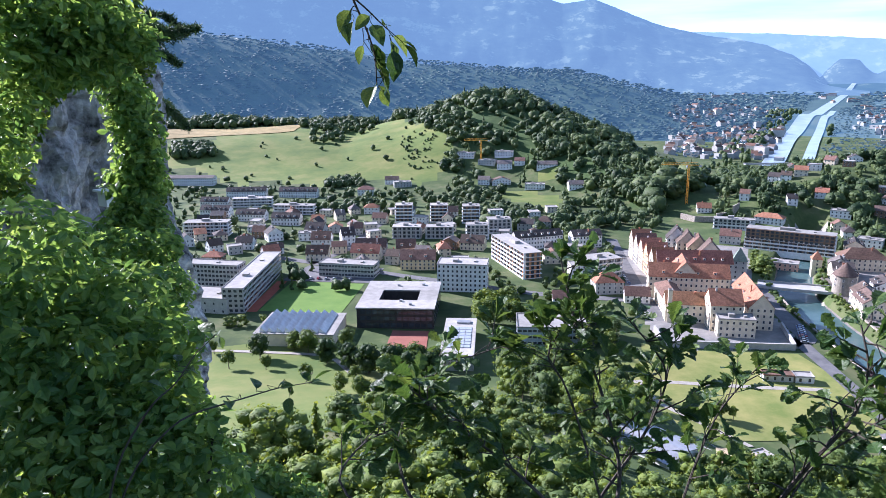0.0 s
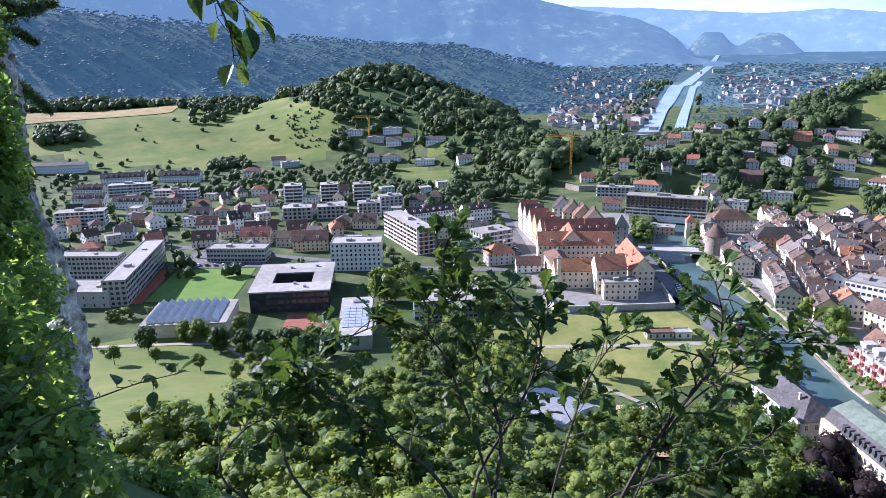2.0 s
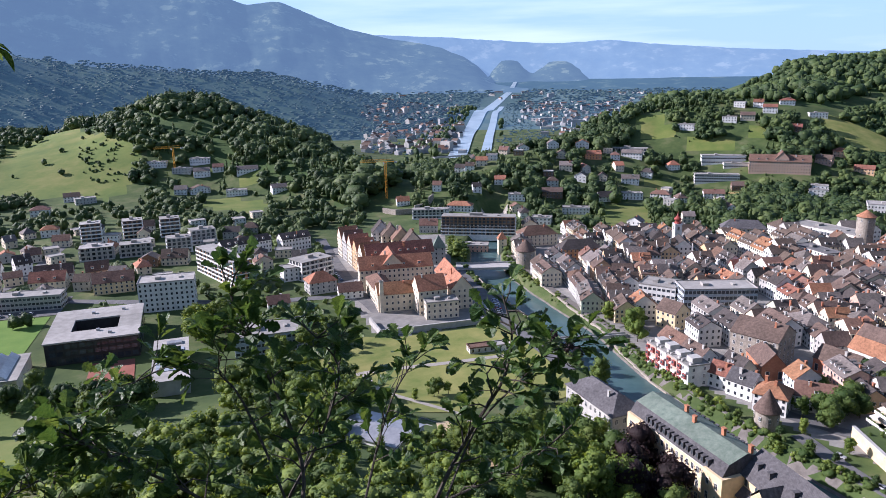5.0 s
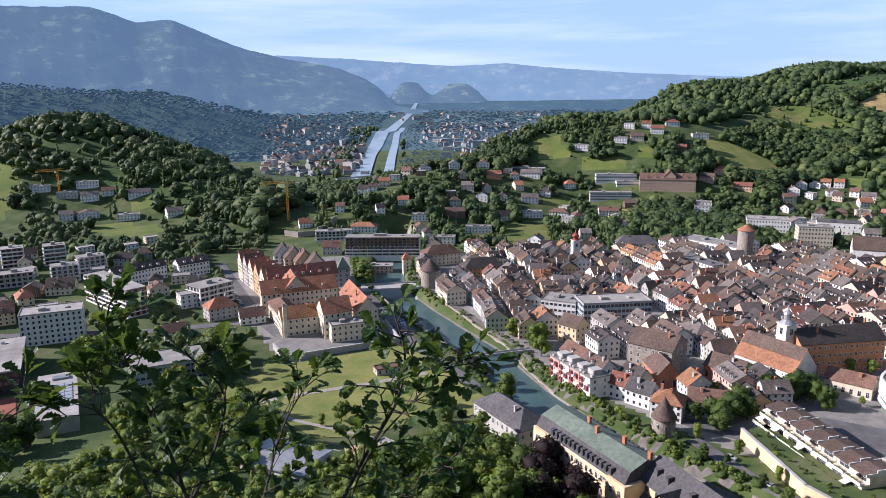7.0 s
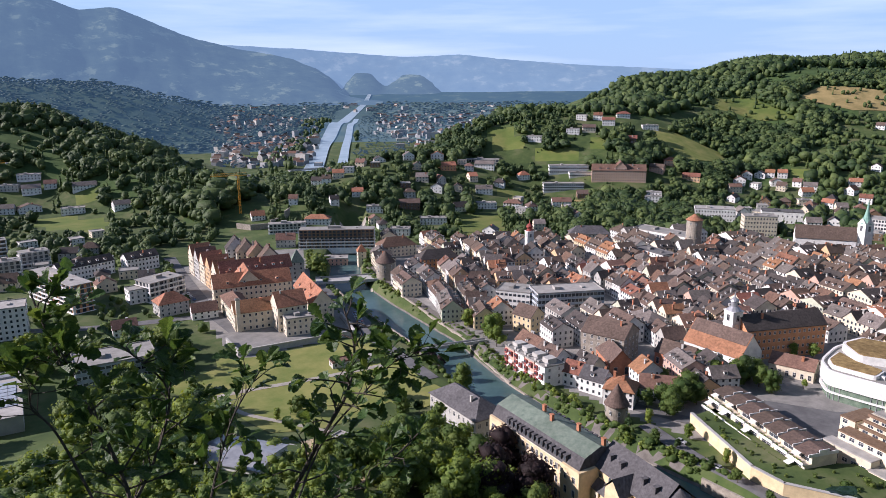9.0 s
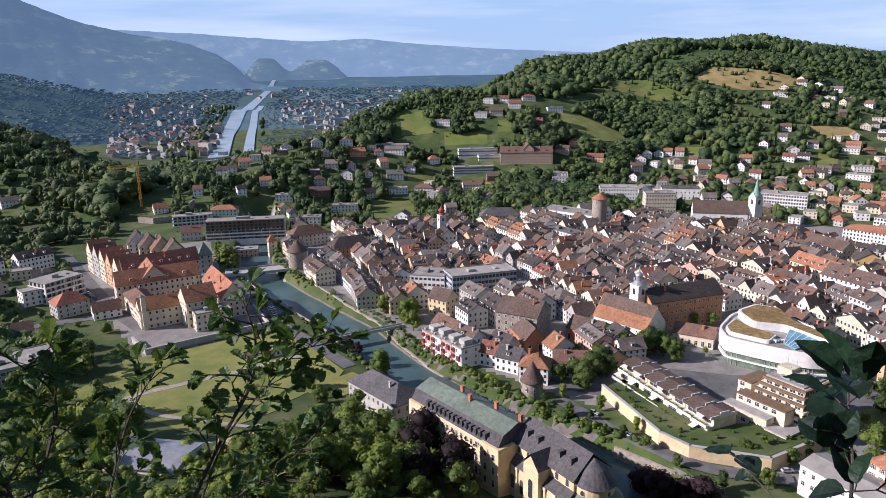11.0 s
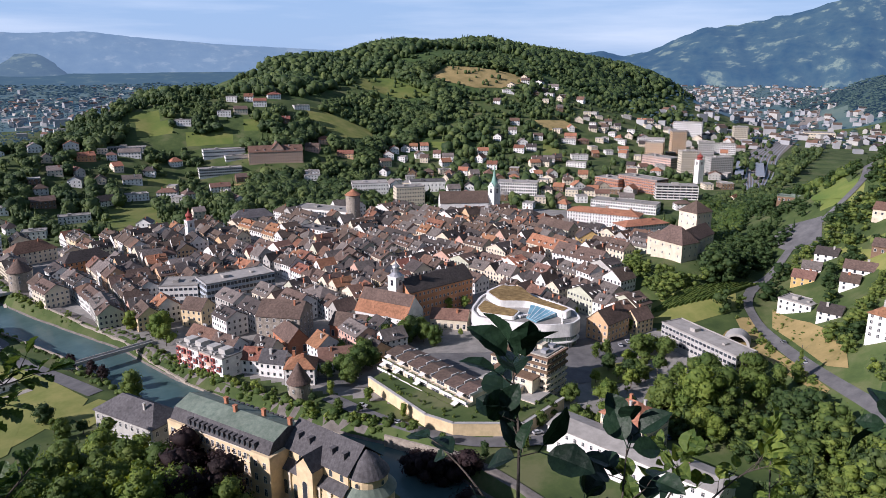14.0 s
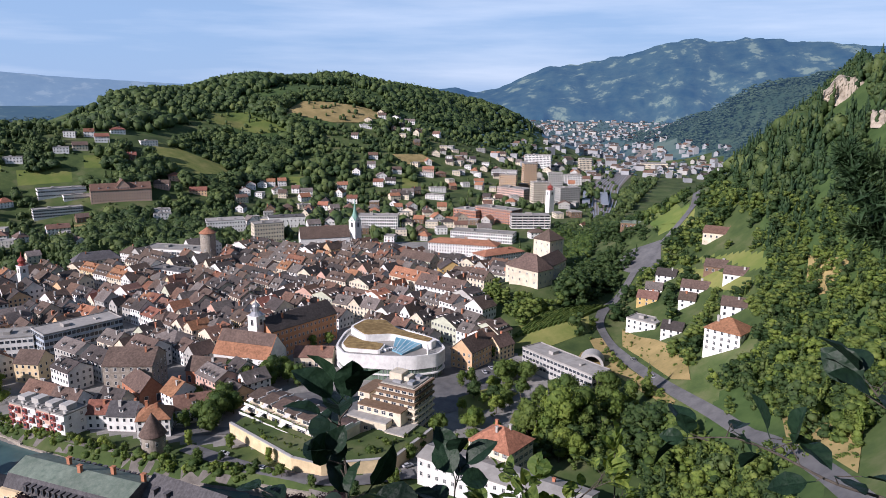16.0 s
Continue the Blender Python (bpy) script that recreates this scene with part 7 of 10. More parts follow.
grove(16, in_poly(((-20, 320), (-2, 318), (-14, 290), (-34, 300))), (12, 17), ("tall", "broad"), (LEAF_DARK, LEAF), "trees below the ball court")
grove(14, in_poly(((18, 372), (40, 378), (44, 410), (22, 420))), (11, 16), ("broad", "wide"), (LEAF_LIGHT, LEAF, LEAF_LIGHT), "trees beside the dark building")
for x, y, h in ((-103, 320, 9), (-92, 335, 12), (-85, 318, 8), (-58, 330, 13), (-46, 322, 12), (-62, 300, 8), (-40, 296, 9), (-130, 335, 7), (-36, 315, 13), (-70, 345, 11), (-78, 350, 10), (-50, 348, 11), (-118, 345, 7), (-44, 278, 9), (-34, 270, 10)):
    tree(x, y, h, "wide" if h > 9 else "broad", LEAF_DARK if h > 11 else LEAF, group="meadow trees")
grove(24, in_poly(((64, 335), (90, 342), (100, 380), (70, 400), (36, 396), (50, 345))), (8, 14), group="park edge trees")
grove(10, line_pick(((100, 262), (120, 275), (150, 262), (150, 240)), 5), (6, 10), group="young park trees")
for x, y, h in ((198, 113, 13), (200, 106, 14), (203, 100, 12), (200, 121, 11)):
    tree(x, y, h, "wide", LEAF_PURPLE, group="copper beeches")
for x, y, h in ((217, 180, 5), (215, 166, 6), (219, 158, 5), (218, 142, 5), (216, 130, 6), (213, 116, 6), (212, 98, 7), (223, 93, 7), (223, 88, 8), (319, 90, 8), (308, 81, 9), (306, 70, 9), (304, 63, 8), (247, 181, 12), (261, 185, 12), (287, 197, 13), (292, 193, 11), (299, 182, 11), (305, 179, 10)):
    tree(x, y, h, "broad" if h < 9 else "wide", LEAF_DARK if h % 2 else LEAF, group="street trees of the old town")
grove(26, in_poly(((107, 185), (136, 183), (145, 149), (133, 138), (94, 163))), (9, 13), group="trees before the yellow building", leaves=(LEAF, LEAF_LIGHT, LEAF_LIGHT))
# along the river
grove(40, line_pick(((223, 282), (216, 248), (213, 215), (213, 170), (214, 140)), 2), (2, 5), ("bush",), (LEAF, LEAF_LIGHT), "shrubs along the railway", gap=0.5)
for x, y, h in ((236, 296, 13), (231, 284, 12), (243, 300, 12), (238, 318, 10)):
    tree(x, y, h, "wide", LEAF_LIGHT, group="trees at the footbridge")
# town trees
for x, y, h in ((281, 262, 11), (286, 255, 10), (282, 187, 13), (290, 180, 12), (297, 173, 12), (296, 166, 10), (262, 200, 9), (246, 186, 10), (240, 178, 11), (252, 182, 12), (258, 178, 11), (237, 188, 9), (226, 178, 7), (229, 160, 7), (233, 148, 6), (224, 140, 7),
                (240, 196, 6), (312, 160, 5), (344, 184, 8), (352, 178, 8), (420, 215, 9), (372, 118, 6), (322, 86, 9), (330, 72, 12), (336, 62, 12), (318, 74, 8), (308, 68, 9), (300, 74, 7), (292, 82, 7), (365, 96, 11), (372, 90, 10), (362, 84, 8), (380, 96, 9), (345, 72, 8)):
    tree(x, y, h, "broad" if h < 10 else "wide", LEAF if h > 8 else LEAF_LIGHT, group="town trees")
for x, y, h in ((284, 36, 24), (292, 28, 20), (279, 50, 16)):
    tree(x, y, h, "wide", LEAF_LIGHT if h == 24 else LEAF, group="large trees in the shady park")
grove(36, in_poly(((256, 30), (300, 8), (330, 0), (330, 40), (300, 52), (268, 52))), (8, 15), ("broad", "tall", "spruce", "wide"), (LEAF, LEAF_DARK, LEAF, LEAF_LIGHT), "trees in the shady park")
grove(16, in_poly(((235, 74), (262, 80), (258, 60), (250, 66))), (6, 9), group="trees beside the villa", gap=1)
grove(26, line_pick(((320, -4), (352, 12), (392, 28)), 2), (2, 4), ("bush",), (LEAF, LEAF_LIGHT), "shrubs along the road", gap=0.5)
grove(26, in_poly(((232, 106), (244, 70), (300, 46), (340, 56), (350, 66), (292, 80), (245, 104))), (6, 11), ("broad", "wide", "tall"), (LEAF, LEAF, LEAF_LIGHT), "street trees below the terraces", gap=1.5)
# ---- woods ----
def sphere_arrays(level):
    bm = bmesh.new()
    bmesh.ops.create_icosphere(bm, subdivisions=level, radius=1.0)
    v = np.array([p.co[:] for p in bm.verts])
    f = np.array([[q.index for q in p.verts] for p in bm.faces])
    bm.free()
    return v / np.linalg.norm(v, axis=1, keepdims=True), f


BODY = sphere_arrays(2)


def lumpy_tree(seed, lobes, cards, wide=0.36, card=0.07):
    """A whole crown one unit tall: a swelling body, smaller lobes round it and loose leaf clumps on the outline."""
    r = np.random.RandomState(seed)
    v0, f0 = BODY
    knobs = r.normal(size=(9, 3))
    knobs /= np.linalg.norm(knobs, axis=1, keepdims=True)
    swell = np.exp(-(np.arccos(np.clip(v0 @ knobs.T, -1, 1)) ** 2) / 0.22).max(1)
    half = np.array([wide, wide * r.uniform(0.85, 1.1), 0.47])
    body = v0 * (0.72 + 0.34 * swell + r.uniform(-0.05, 0.05, len(v0)))[:, None] * half
    body[:, 2] = np.where(body[:, 2] < 0, body[:, 2] * 1.05, body[:, 2]) + 0.50
    vs, fs, k = [body], [f0], len(body)
    for _ in range(lobes):
        a, z = r.uniform(0, 6.28), r.uniform(0.25, 0.8)
        c = np.array([math.cos(a) * wide * 0.7, math.sin(a) * wide * 0.7, z])
        v = ICO_V * wide * r.uniform(0.32, 0.5) * (1 + r.uniform(-0.15, 0.15, (len(ICO_V), 1))) + c
        vs.append(v)
        fs.append(ICO_F + k)
        k += len(v)
    for _ in range(cards):
        n = r.normal(size=3)
        n[2] += 0.35
        n /= np.linalg.norm(n)
        p = n * half * r.uniform(0.85, 1.12) + np.array([0, 0, 0.5])
        t = np.cross(n, r.normal(size=3))
        t /= np.linalg.norm(t)
        b = np.cross(n + r.normal(size=3) * 0.5, t)
        b /= np.linalg.norm(b)
        e = card * r.uniform(0.6, 1.4)
        vs.append(np.array([p - t * e, p - b * e * 0.7 + n * e * 0.25, p + t * e, p + b * e * 0.8 + n * e * 0.1]))
        fs.append(np.array([[k, k + 1, k + 2], [k, k + 2, k + 3]]))
        k += 4
    return np.concatenate(vs), np.concatenate(fs)


def fir(seed, cards):
    return crown_arrays(seed, 5, cards, 0.06, 1.0, 0.21, 0.0, "cone")


LOW = [lumpy_tree(s, 0, 9) for s in range(5)] + [fir(s + 9, 4) for s in range(2)]
FIRS = [fir(s + 60, 7) for s in range(5)]
TINY = [crown_arrays(s + 20, 2, 6, 0.075, 1.0, 0.41, 0.0) for s in range(4)]


def woods(name, n, sampler, h, label, mat, models, conifer=0.25, seed=1, keep=None, wide=(0.9, 1.4), bank=16):
    """A wood in one mesh: many trees with their own turn and size."""
    r = np.random.RandomState(seed)
    x, y = sampler(r, n)
    ok = river_dist(x, y) > bank
    if name not in ("meadow_trees", "orchard", "hill_hedge"):
        ok &= ~in_meadow(x, y)
    if keep is not None:
        ok &= keep(x, y)
    x, y = x[ok], y[ok]
    z = height(x, y)
    n = len(x)
    hh = r.uniform(h[0], h[1], n) * (0.85 + 0.3 * np.sin(x * 0.02) * np.sin(y * 0.023))
    con = r.uniform(0, 1, n) < conifer * (1 + np.sin(x * 0.011 + y * 0.007))
    pick = np.where(con & (len(models) > 5), len(models) - 1 - r.randint(0, 2, n), r.randint(0, min(5, len(models)), n))
    vs, fs, k = [], [], 0
    for m in range(len(models)):
        idx = np.where(pick == m)[0]
        if not len(idx):
            continue
        v, f = models[m]
        a = r.uniform(0, 6.28, len(idx))
        c, s = np.cos(a), np.sin(a)
        sc = hh[idx][:, None]
        wx = r.uniform(wide[0], wide[1], (len(idx), 1))
        X = (v[None, :, 0] * c[:, None] - v[None, :, 1] * s[:, None]) * sc * wx + x[idx][:, None]
        Y = (v[None, :, 0] * s[:, None] + v[None, :, 1] * c[:, None]) * sc * wx + y[idx][:, None]
        Z = v[None, :, 2] * sc + z[idx][:, None] - 0.5
        vs.append(np.stack([X, Y, Z], -1).reshape(-1, 3))
        fs.append((f[None] + (np.arange(len(idx)) * len(v))[:, None, None] + k).reshape(-1, 3))
        k += len(idx) * len(v)
    ob = new(name, raw_mesh(name, np.concatenate(vs), np.concatenate(fs), mat, smooth=True))
    return tagged(ob, label, "woods", kind="stuff")


def poly_sampler(poly):
    a = np.array(poly)
    lo, hi = a.min(0), a.max(0)

    def pick(r, n):
        xs, ys = [], []
        have = 0
        while have < n:
            x, y = r.uniform(lo[0], hi[0], n * 2), r.uniform(lo[1], hi[1], n * 2)
            m = inside(x, y, poly)
            xs.append(x[m])
            ys.append(y[m])
            have += m.sum()
        return np.concatenate(xs)[:n], np.concatenate(ys)[:n]
    return pick


def sector_sampler(a0, a1, d0, d1):
    def pick(r, n):
        a, d = np.radians(r.uniform(a0, a1, n)), np.sqrt(r.uniform(d0 * d0, d1 * d1, n))
        return d * np.sin(a), d * np.cos(a)
    return pick


NEARBY = [crown_arrays(s + 90, 8, 120, 0.05, 1.0, 0.38, 0.03) for s in range(5)] + [crown_arrays(s + 97, 8, 60, 0.05, 1.0, 0.2, 0.0, "cone") for s in range(2)]
MID = [lumpy_tree(s + 40, 4, 40, 0.38, 0.05) for s in range(5)] + [fir(s + 50, 22) for s in range(2)]
CLOSE = [crown_arrays(s + 70, 13, 330, 0.034, 1.0, 0.40, 0.04) for s in range(5)] + [crown_arrays(s + 80, 9, 160, 0.04, 1.0, 0.2, 0.0, "cone") for s in range(2)]


def on_field(x, y):
    """On a field or meadow of the hill, or so close below one that a tree would hide it."""
    m = np.zeros(np.asarray(x).shape, bool)
    far = np.hypot(x, y)
    for outline in DRY_FIELDS + (VINEYARD,) + MEADOWS[3:12]:
        for gap in (0.0, 14.0, 28.0):
            m |= inside(x * (1 + gap / far), y * (1 + gap / far), outline)
    return m


def off_houses(gap=3.0, open_view=18.0):
    def keep(x, y):
        ok = ~in_town(x, y) & ~in_meadow(x, y) & ~on_field(x, y) & ~inside(x, y, ((380, 84), (414, 69), (452, 30), (416, 42)))
        far = np.hypot(x, y)
        for ox, oy, rad, L, D, a in OCCUPIED:
            near = np.where((np.abs(x - ox) < rad + 42) & (np.abs(y - oy) < rad + 42))[0]
            if len(near):
                dx, dy = x[near] - ox, y[near] - oy
                u, v = dx * math.cos(a) + dy * math.sin(a), dy * math.cos(a) - dx * math.sin(a)
                ok[near[(np.abs(u) < L / 2 + gap) & (np.abs(v) < D / 2 + gap)]] = False
                for s in (6.0, 12.0, 18.0, 24.0, 30.0, 36.0):
                    if s > open_view:
                        break
                    dx, dy = x[near] * (1 + s / far[near]) - ox, y[near] * (1 + s / far[near]) - oy
                    u, v = dx * math.cos(a) + dy * math.sin(a), dy * math.cos(a) - dx * math.sin(a)
                    ok[near[(np.abs(u) < L / 2 + 2) & (np.abs(v) < D / 2 + 2)]] = False
        return ok
    return keep


HILL_ROAD = ((170, -50), (209, -47), (240, -42), (263, -36), (291, -24), (332, -4), (372, 14), (401, 26), (418, 36), (440, 34), (469, 25), (506, 17), (526, 1), (560, -18), (640, -22), (720, -8))


def off_road(x, y, gap=7.0):
    """Clear of the slope road and of the dry banks below it."""
    d = np.min([seg_dist(x, y, a, b)[0] for a, b in zip(HILL_ROAD, HILL_ROAD[1:])], axis=0)
    far = np.hypot(x, y)
    ok = (d > gap) & ~((d < 16) & (x > 325) & (x < 405))
    for s in (8.0, 16.0, 24.0):
        bx, by = x + x / far * s, y + y / far * s
        ok &= (np.min([seg_dist(bx, by, a, b)[0] for a, b in zip(HILL_ROAD, HILL_ROAD[1:])], axis=0) > 4.5) | (x > 420)
    return ok


def clear_cliff(x, y):
    """Leaves the bare cliffs of the valley side in sight."""
    a, d = np.degrees(np.arctan2(x, y)), np.hypot(x, y)
    return ~((np.abs(a - 101.1) < 1.5) & (d > 525) & (d < 575)) & ~((np.abs(a - 103.6) < 0.9) & (d > 455) & (d < 485))


def far_from_river(lo, hi=1e9):
    def keep(x, y):
        d = np.min([seg_dist(x, y, a, b)[0] for a, b in zip(FAR_RIVER, FAR_RIVER[1:])], axis=0)
        c = np.min([seg_dist(x, y, a, b)[0] for a, b in zip(CANAL, CANAL[1:])], axis=0)
        return (d > lo) & (d < hi) & (c > 20)
    return keep


woods("suburb_trees", 900, lambda r, n: (r.uniform(-300, 135, n), r.uniform(440, 860, n)), (6, 12), "garden trees between suburban houses", WOODS, MID, 0.2, 21, off_houses(2, 24), (0.9, 1.3))
woods("meadow_trees", 75, poly_sampler(((-209, 1098), (-210, 1181), (-188, 1317), (-127, 1324), (-111, 1143), (-146, 1141), (-167, 1099))), (12, 18), "trees in the hill meadow", WOODS, MID, 0.0, 22)
woods("meadow_trees", 60, poly_sampler(((-382, 1008), (-395, 1069), (-342, 1071), (-324, 1024))), (12, 17), "dark clump of trees in the meadow", WOODS, MID, 0.0, 47)
woods("meadow_trees", 40, poly_sampler(((-143, 867), (-149, 915), (-107, 920), (-95, 875))), (12, 17), "trees above the houses", WOODS, MID, 0.0, 23)
woods("meadow_trees", 34, sector_sampler(-22, -2, 900, 1180), (4, 9), "single trees dotted over the meadow", WOODS, MID, 0.0, 33)
woods("orchard", 60, poly_sampler(((-60, 960), (-20, 930), (4, 960), (6, 1020), (-30, 1080), (-66, 1060))), (3, 5), "orchard trees on the meadow slope", WOODS, MID, 0.0, 24)
woods("ridge_trees", 260, sector_sampler(-30, -3, 1300, 1400), (11, 17), "belt of trees along the meadow ridge", WOODS, LOW, 0.1, 84, None, (1.1, 1.6))
woods("villa_trees", 430, sector_sampler(0.5, 17, 640, 960), (9, 16), "trees between the hillside villas", WOODS, MID, 0.2, 25, off_houses(4, 36), (1.0, 1.5))
woods("villa_trees", 2500, sector_sampler(21, 46, 620, 1050), (9, 17), "trees between the villas on the hill", WOODS, MID, 0.22, 26, off_houses(3, 36), (0.9, 1.4))
woods("garden_shrubs", 1300, sector_sampler(21, 71, 620, 1000), (2, 4), "low shrubs and hedges round the hillside houses", WOODS, LOW, 0.0, 85, off_houses(1, 0), (1.2, 2.0))
woods("slope_trees", 950, sector_sampler(44, 56, 600, 1000), (11, 18), "trees above the old town", WOODS, MID, 0.2, 27, off_houses(3, 30), (1.0, 1.5))
woods("valley_garden_trees", 2200, sector_sampler(54, 71, 620, 1300), (9, 16), "trees between the valley houses", WOODS, LOW, 0.15, 28, off_houses(3, 30), (1.1, 1.6))
woods("valley_garden_trees", 900, sector_sampler(70, 86, 620, 1500), (7, 13), "trees between the valley blocks", WOODS, LOW, 0.1, 29, off_houses(3, 24))
for leafage, seed, who in ((LEAF_DARK, 54, "dark"), (LEAF, 51, "green")):
    woods("slope_garden_trees", 140, poly_sampler(((250, -8), (292, -30), (335, -12), (372, 6), (366, 24), (340, 14), (300, 0), (300, 52), (262, 58))), (7, 15), who + " park and garden trees under the slope road", leafage, NEARBY, 0.1, seed, lambda x, y: off_houses(2)(x, y) & off_road(x, y), (1.0, 1.6))
woods("slope_garden_trees", 420, poly_sampler(((300, -60), (300, -34), (335, -12), (380, 4), (400, 40), (430, 46), (560, 20), (700, 4), (700, -26), (560, -40), (500, -60), (400, -80))), (6, 13), "trees and hedges between the gardens of the slope", LEAF_DARK, NEARBY, 0.15, 52, lambda x, y: off_houses(2)(x, y) & off_road(x, y), (1.0, 1.6))
def bank_sampler(r, n):
    """Points on both banks, just above the water."""
    p = np.array(RIVER[1:13], float)
    k = r.randint(0, len(p) - 1, n)
    u = r.uniform(0, 1, (n, 1))
    q = p[k] + (p[k + 1] - p[k]) * u
    t = p[k + 1] - p[k]
    side = np.stack([-t[:, 1], t[:, 0]], -1) / np.linalg.norm(t, axis=1, keepdims=True)
    q = q + side * (r.choice((-1, 1), n) * r.uniform(13.6, 19.5, n))[:, None]
    return q[:, 0], q[:, 1]


woods("riverbank_shrubs", 620, bank_sampler, (1.2, 3.6), "green shrubs along both river banks", LEAF, LOW, 0.0, 53, None, (1.3, 2.4), bank=13.2)
woods("railway_trees", 260, poly_sampler(((640, 40), (700, 60), (1000, 40), (1250, 20), (1250, 60), (900, 66), (720, 100), (600, 100))), (9, 14), "trees beside the railway", WOODS, MID, 0.05, 30, off_houses(2))
woods("knoll_wood", 1050, poly_sampler(WOODZONES[0]), (14, 23), "mixed wood covering the knoll behind the meadow", WOODS, MID, 0.15, 1, off_houses(4, 36), (1.0, 1.6))
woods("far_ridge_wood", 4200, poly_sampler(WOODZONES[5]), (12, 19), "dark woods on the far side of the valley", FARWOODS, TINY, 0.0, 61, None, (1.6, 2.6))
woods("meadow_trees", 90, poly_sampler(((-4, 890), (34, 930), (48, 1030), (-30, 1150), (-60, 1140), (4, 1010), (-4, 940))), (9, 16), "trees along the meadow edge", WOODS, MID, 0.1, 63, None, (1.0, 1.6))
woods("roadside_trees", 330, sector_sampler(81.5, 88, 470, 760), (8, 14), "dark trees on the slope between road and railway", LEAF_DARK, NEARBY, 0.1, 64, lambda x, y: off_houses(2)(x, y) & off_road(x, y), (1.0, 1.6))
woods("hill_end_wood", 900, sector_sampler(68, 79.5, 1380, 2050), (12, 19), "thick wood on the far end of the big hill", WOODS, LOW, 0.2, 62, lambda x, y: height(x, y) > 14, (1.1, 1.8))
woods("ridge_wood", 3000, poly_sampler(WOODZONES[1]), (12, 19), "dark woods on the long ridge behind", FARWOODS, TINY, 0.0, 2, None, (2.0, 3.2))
woods("crest_wood", 2700, poly_sampler(WOODZONES[2]), (14, 21), "thick mixed wood over the crest of the big hill", WOODS, LOW, 0.2, 3, lambda x, y: ~on_field(x, y), (1.1, 1.8))
woods("slope_wood", 800, poly_sampler(WOODZONES[3]), (13, 20), "broadleaf wood on the hill's lower slope", WOODS, MID, 0.1, 4, off_houses(3, 30), (1.1, 1.6))
woods("steep_wood", 850, poly_sampler(WOODZONES[4]), (8, 15), "mixed wood on the steep valley side", WOODS, NEARBY, 0.35, 5, lambda x, y: off_houses(3)(x, y) & off_road(x, y) & (np.hypot(x, y) < 500) & clear_cliff(x, y), (0.8, 1.2))
woods("steep_wood", 900, poly_sampler(WOODZONES[4]), (9, 16), "mixed wood along the steep valley side", WOODS, MID, 0.4, 89, lambda x, y: off_houses(3)(x, y) & off_road(x, y) & (np.hypot(x, y) > 460) & (np.hypot(x, y) < 760) & clear_cliff(x, y), (0.7, 1.1))
woods("steep_wood", 1900, poly_sampler(WOODZONES[4]), (11, 19), "tall dark conifers on the steep valley side", NEEDLE, FIRS, 0.0, 86, lambda x, y: off_houses(3)(x, y) & off_road(x, y) & (np.hypot(x, y) > 400) & clear_cliff(x, y), (0.9, 1.5))
woods("steep_wood", 1300, poly_sampler(WOODZONES[4]), (10, 17), "broadleaf wood farther along the steep valley side", WOODS, LOW, 0.1, 87, lambda x, y: off_houses(3)(x, y) & (np.hypot(x, y) > 560), (1.0, 1.6))
woods("roadside_trees", 150, poly_sampler(((398, 42), (424, 50), (446, 46), (476, 40), (500, 34), (520, 40), (500, 60), (450, 62), (420, 60))), (10, 16), "tall dark trees between castle and road", LEAF_DARK, NEARBY, 0.0, 88, off_houses(1, 0), (0.9, 1.3))
woods("near_slope_wood", 200, sector_sampler(24, 100, 75, 175), (7, 11), "wood on the steep slope below the lookout", WOODS, CLOSE, 0.05, 6)
for leafage, seed, who in ((LEAF_LIGHT, 31, "light green"), (LEAF, 35, "green"), (LEAF_LIGHT, 36, "pale green")):
    woods("near_slope_wood", 190, sector_sampler(-38, 26, 80, 240), (8, 15), who + " broadleaf wood between lookout and meadow", leafage, CLOSE, 0.05, seed, lambda x, y: ~inside(x, y, tuple(polar(a, d) for a, d in ((-24, 225), (-12, 215), (-5, 235), (-4, 300), (-24, 300)))), (1.0, 1.5))
woods("near_slope_wood", 150, sector_sampler(22, 62, 115, 190), (8, 12), "light green trees on the foot of the lookout slope", LEAF_LIGHT, CLOSE, 0.05, 90, off_houses(3))
woods("park_wood", 46, poly_sampler(((20, 250), (26, 300), (62, 326), (80, 290), (60, 240))), (9, 15), "park trees", LEAF_LIGHT, NEARBY, 0.0, 32, off_houses(2), (1.0, 1.5))
woods("castle_wood", 110, poly_sampler(((400, 78), (432, 112), (452, 108), (450, 64), (492, 56), (520, 60), (530, 95), (480, 112), (430, 50), (412, 36))), (6, 11), "trees and shrubs on the castle hill", LEAF, NEARBY, 0.0, 34, off_houses(1), (1.0, 1.6))
woods("roadside_trees", 260, poly_sampler(((430, 46), (470, 42), (520, 50), (620, 60), (700, 70), (700, 110), (600, 100), (540, 96), (490, 60))), (9, 14), "trees along the slope road", LEAF, MID, 0.05, 35, off_houses(2), (1.1, 1.6))
woods("garden_trees", 330, poly_sampler(((330, -62), (325, -18), (400, 8), (470, 18), (510, -10), (560, -30), (440, -75))), (5, 12), "garden trees and hedges on the slope", LEAF, NEARBY, 0.15, 36, off_houses(2), (1.0, 1.7))
woods("roadside_trees", 170, poly_sampler(((560, -12), (640, -14), (740, -4), (860, 0), (860, 30), (740, 34), (640, 40), (560, 10))), (7, 12), "trees beside the upper road", LEAF, MID, 0.1, 37, off_houses(3), (1.0, 1.6))
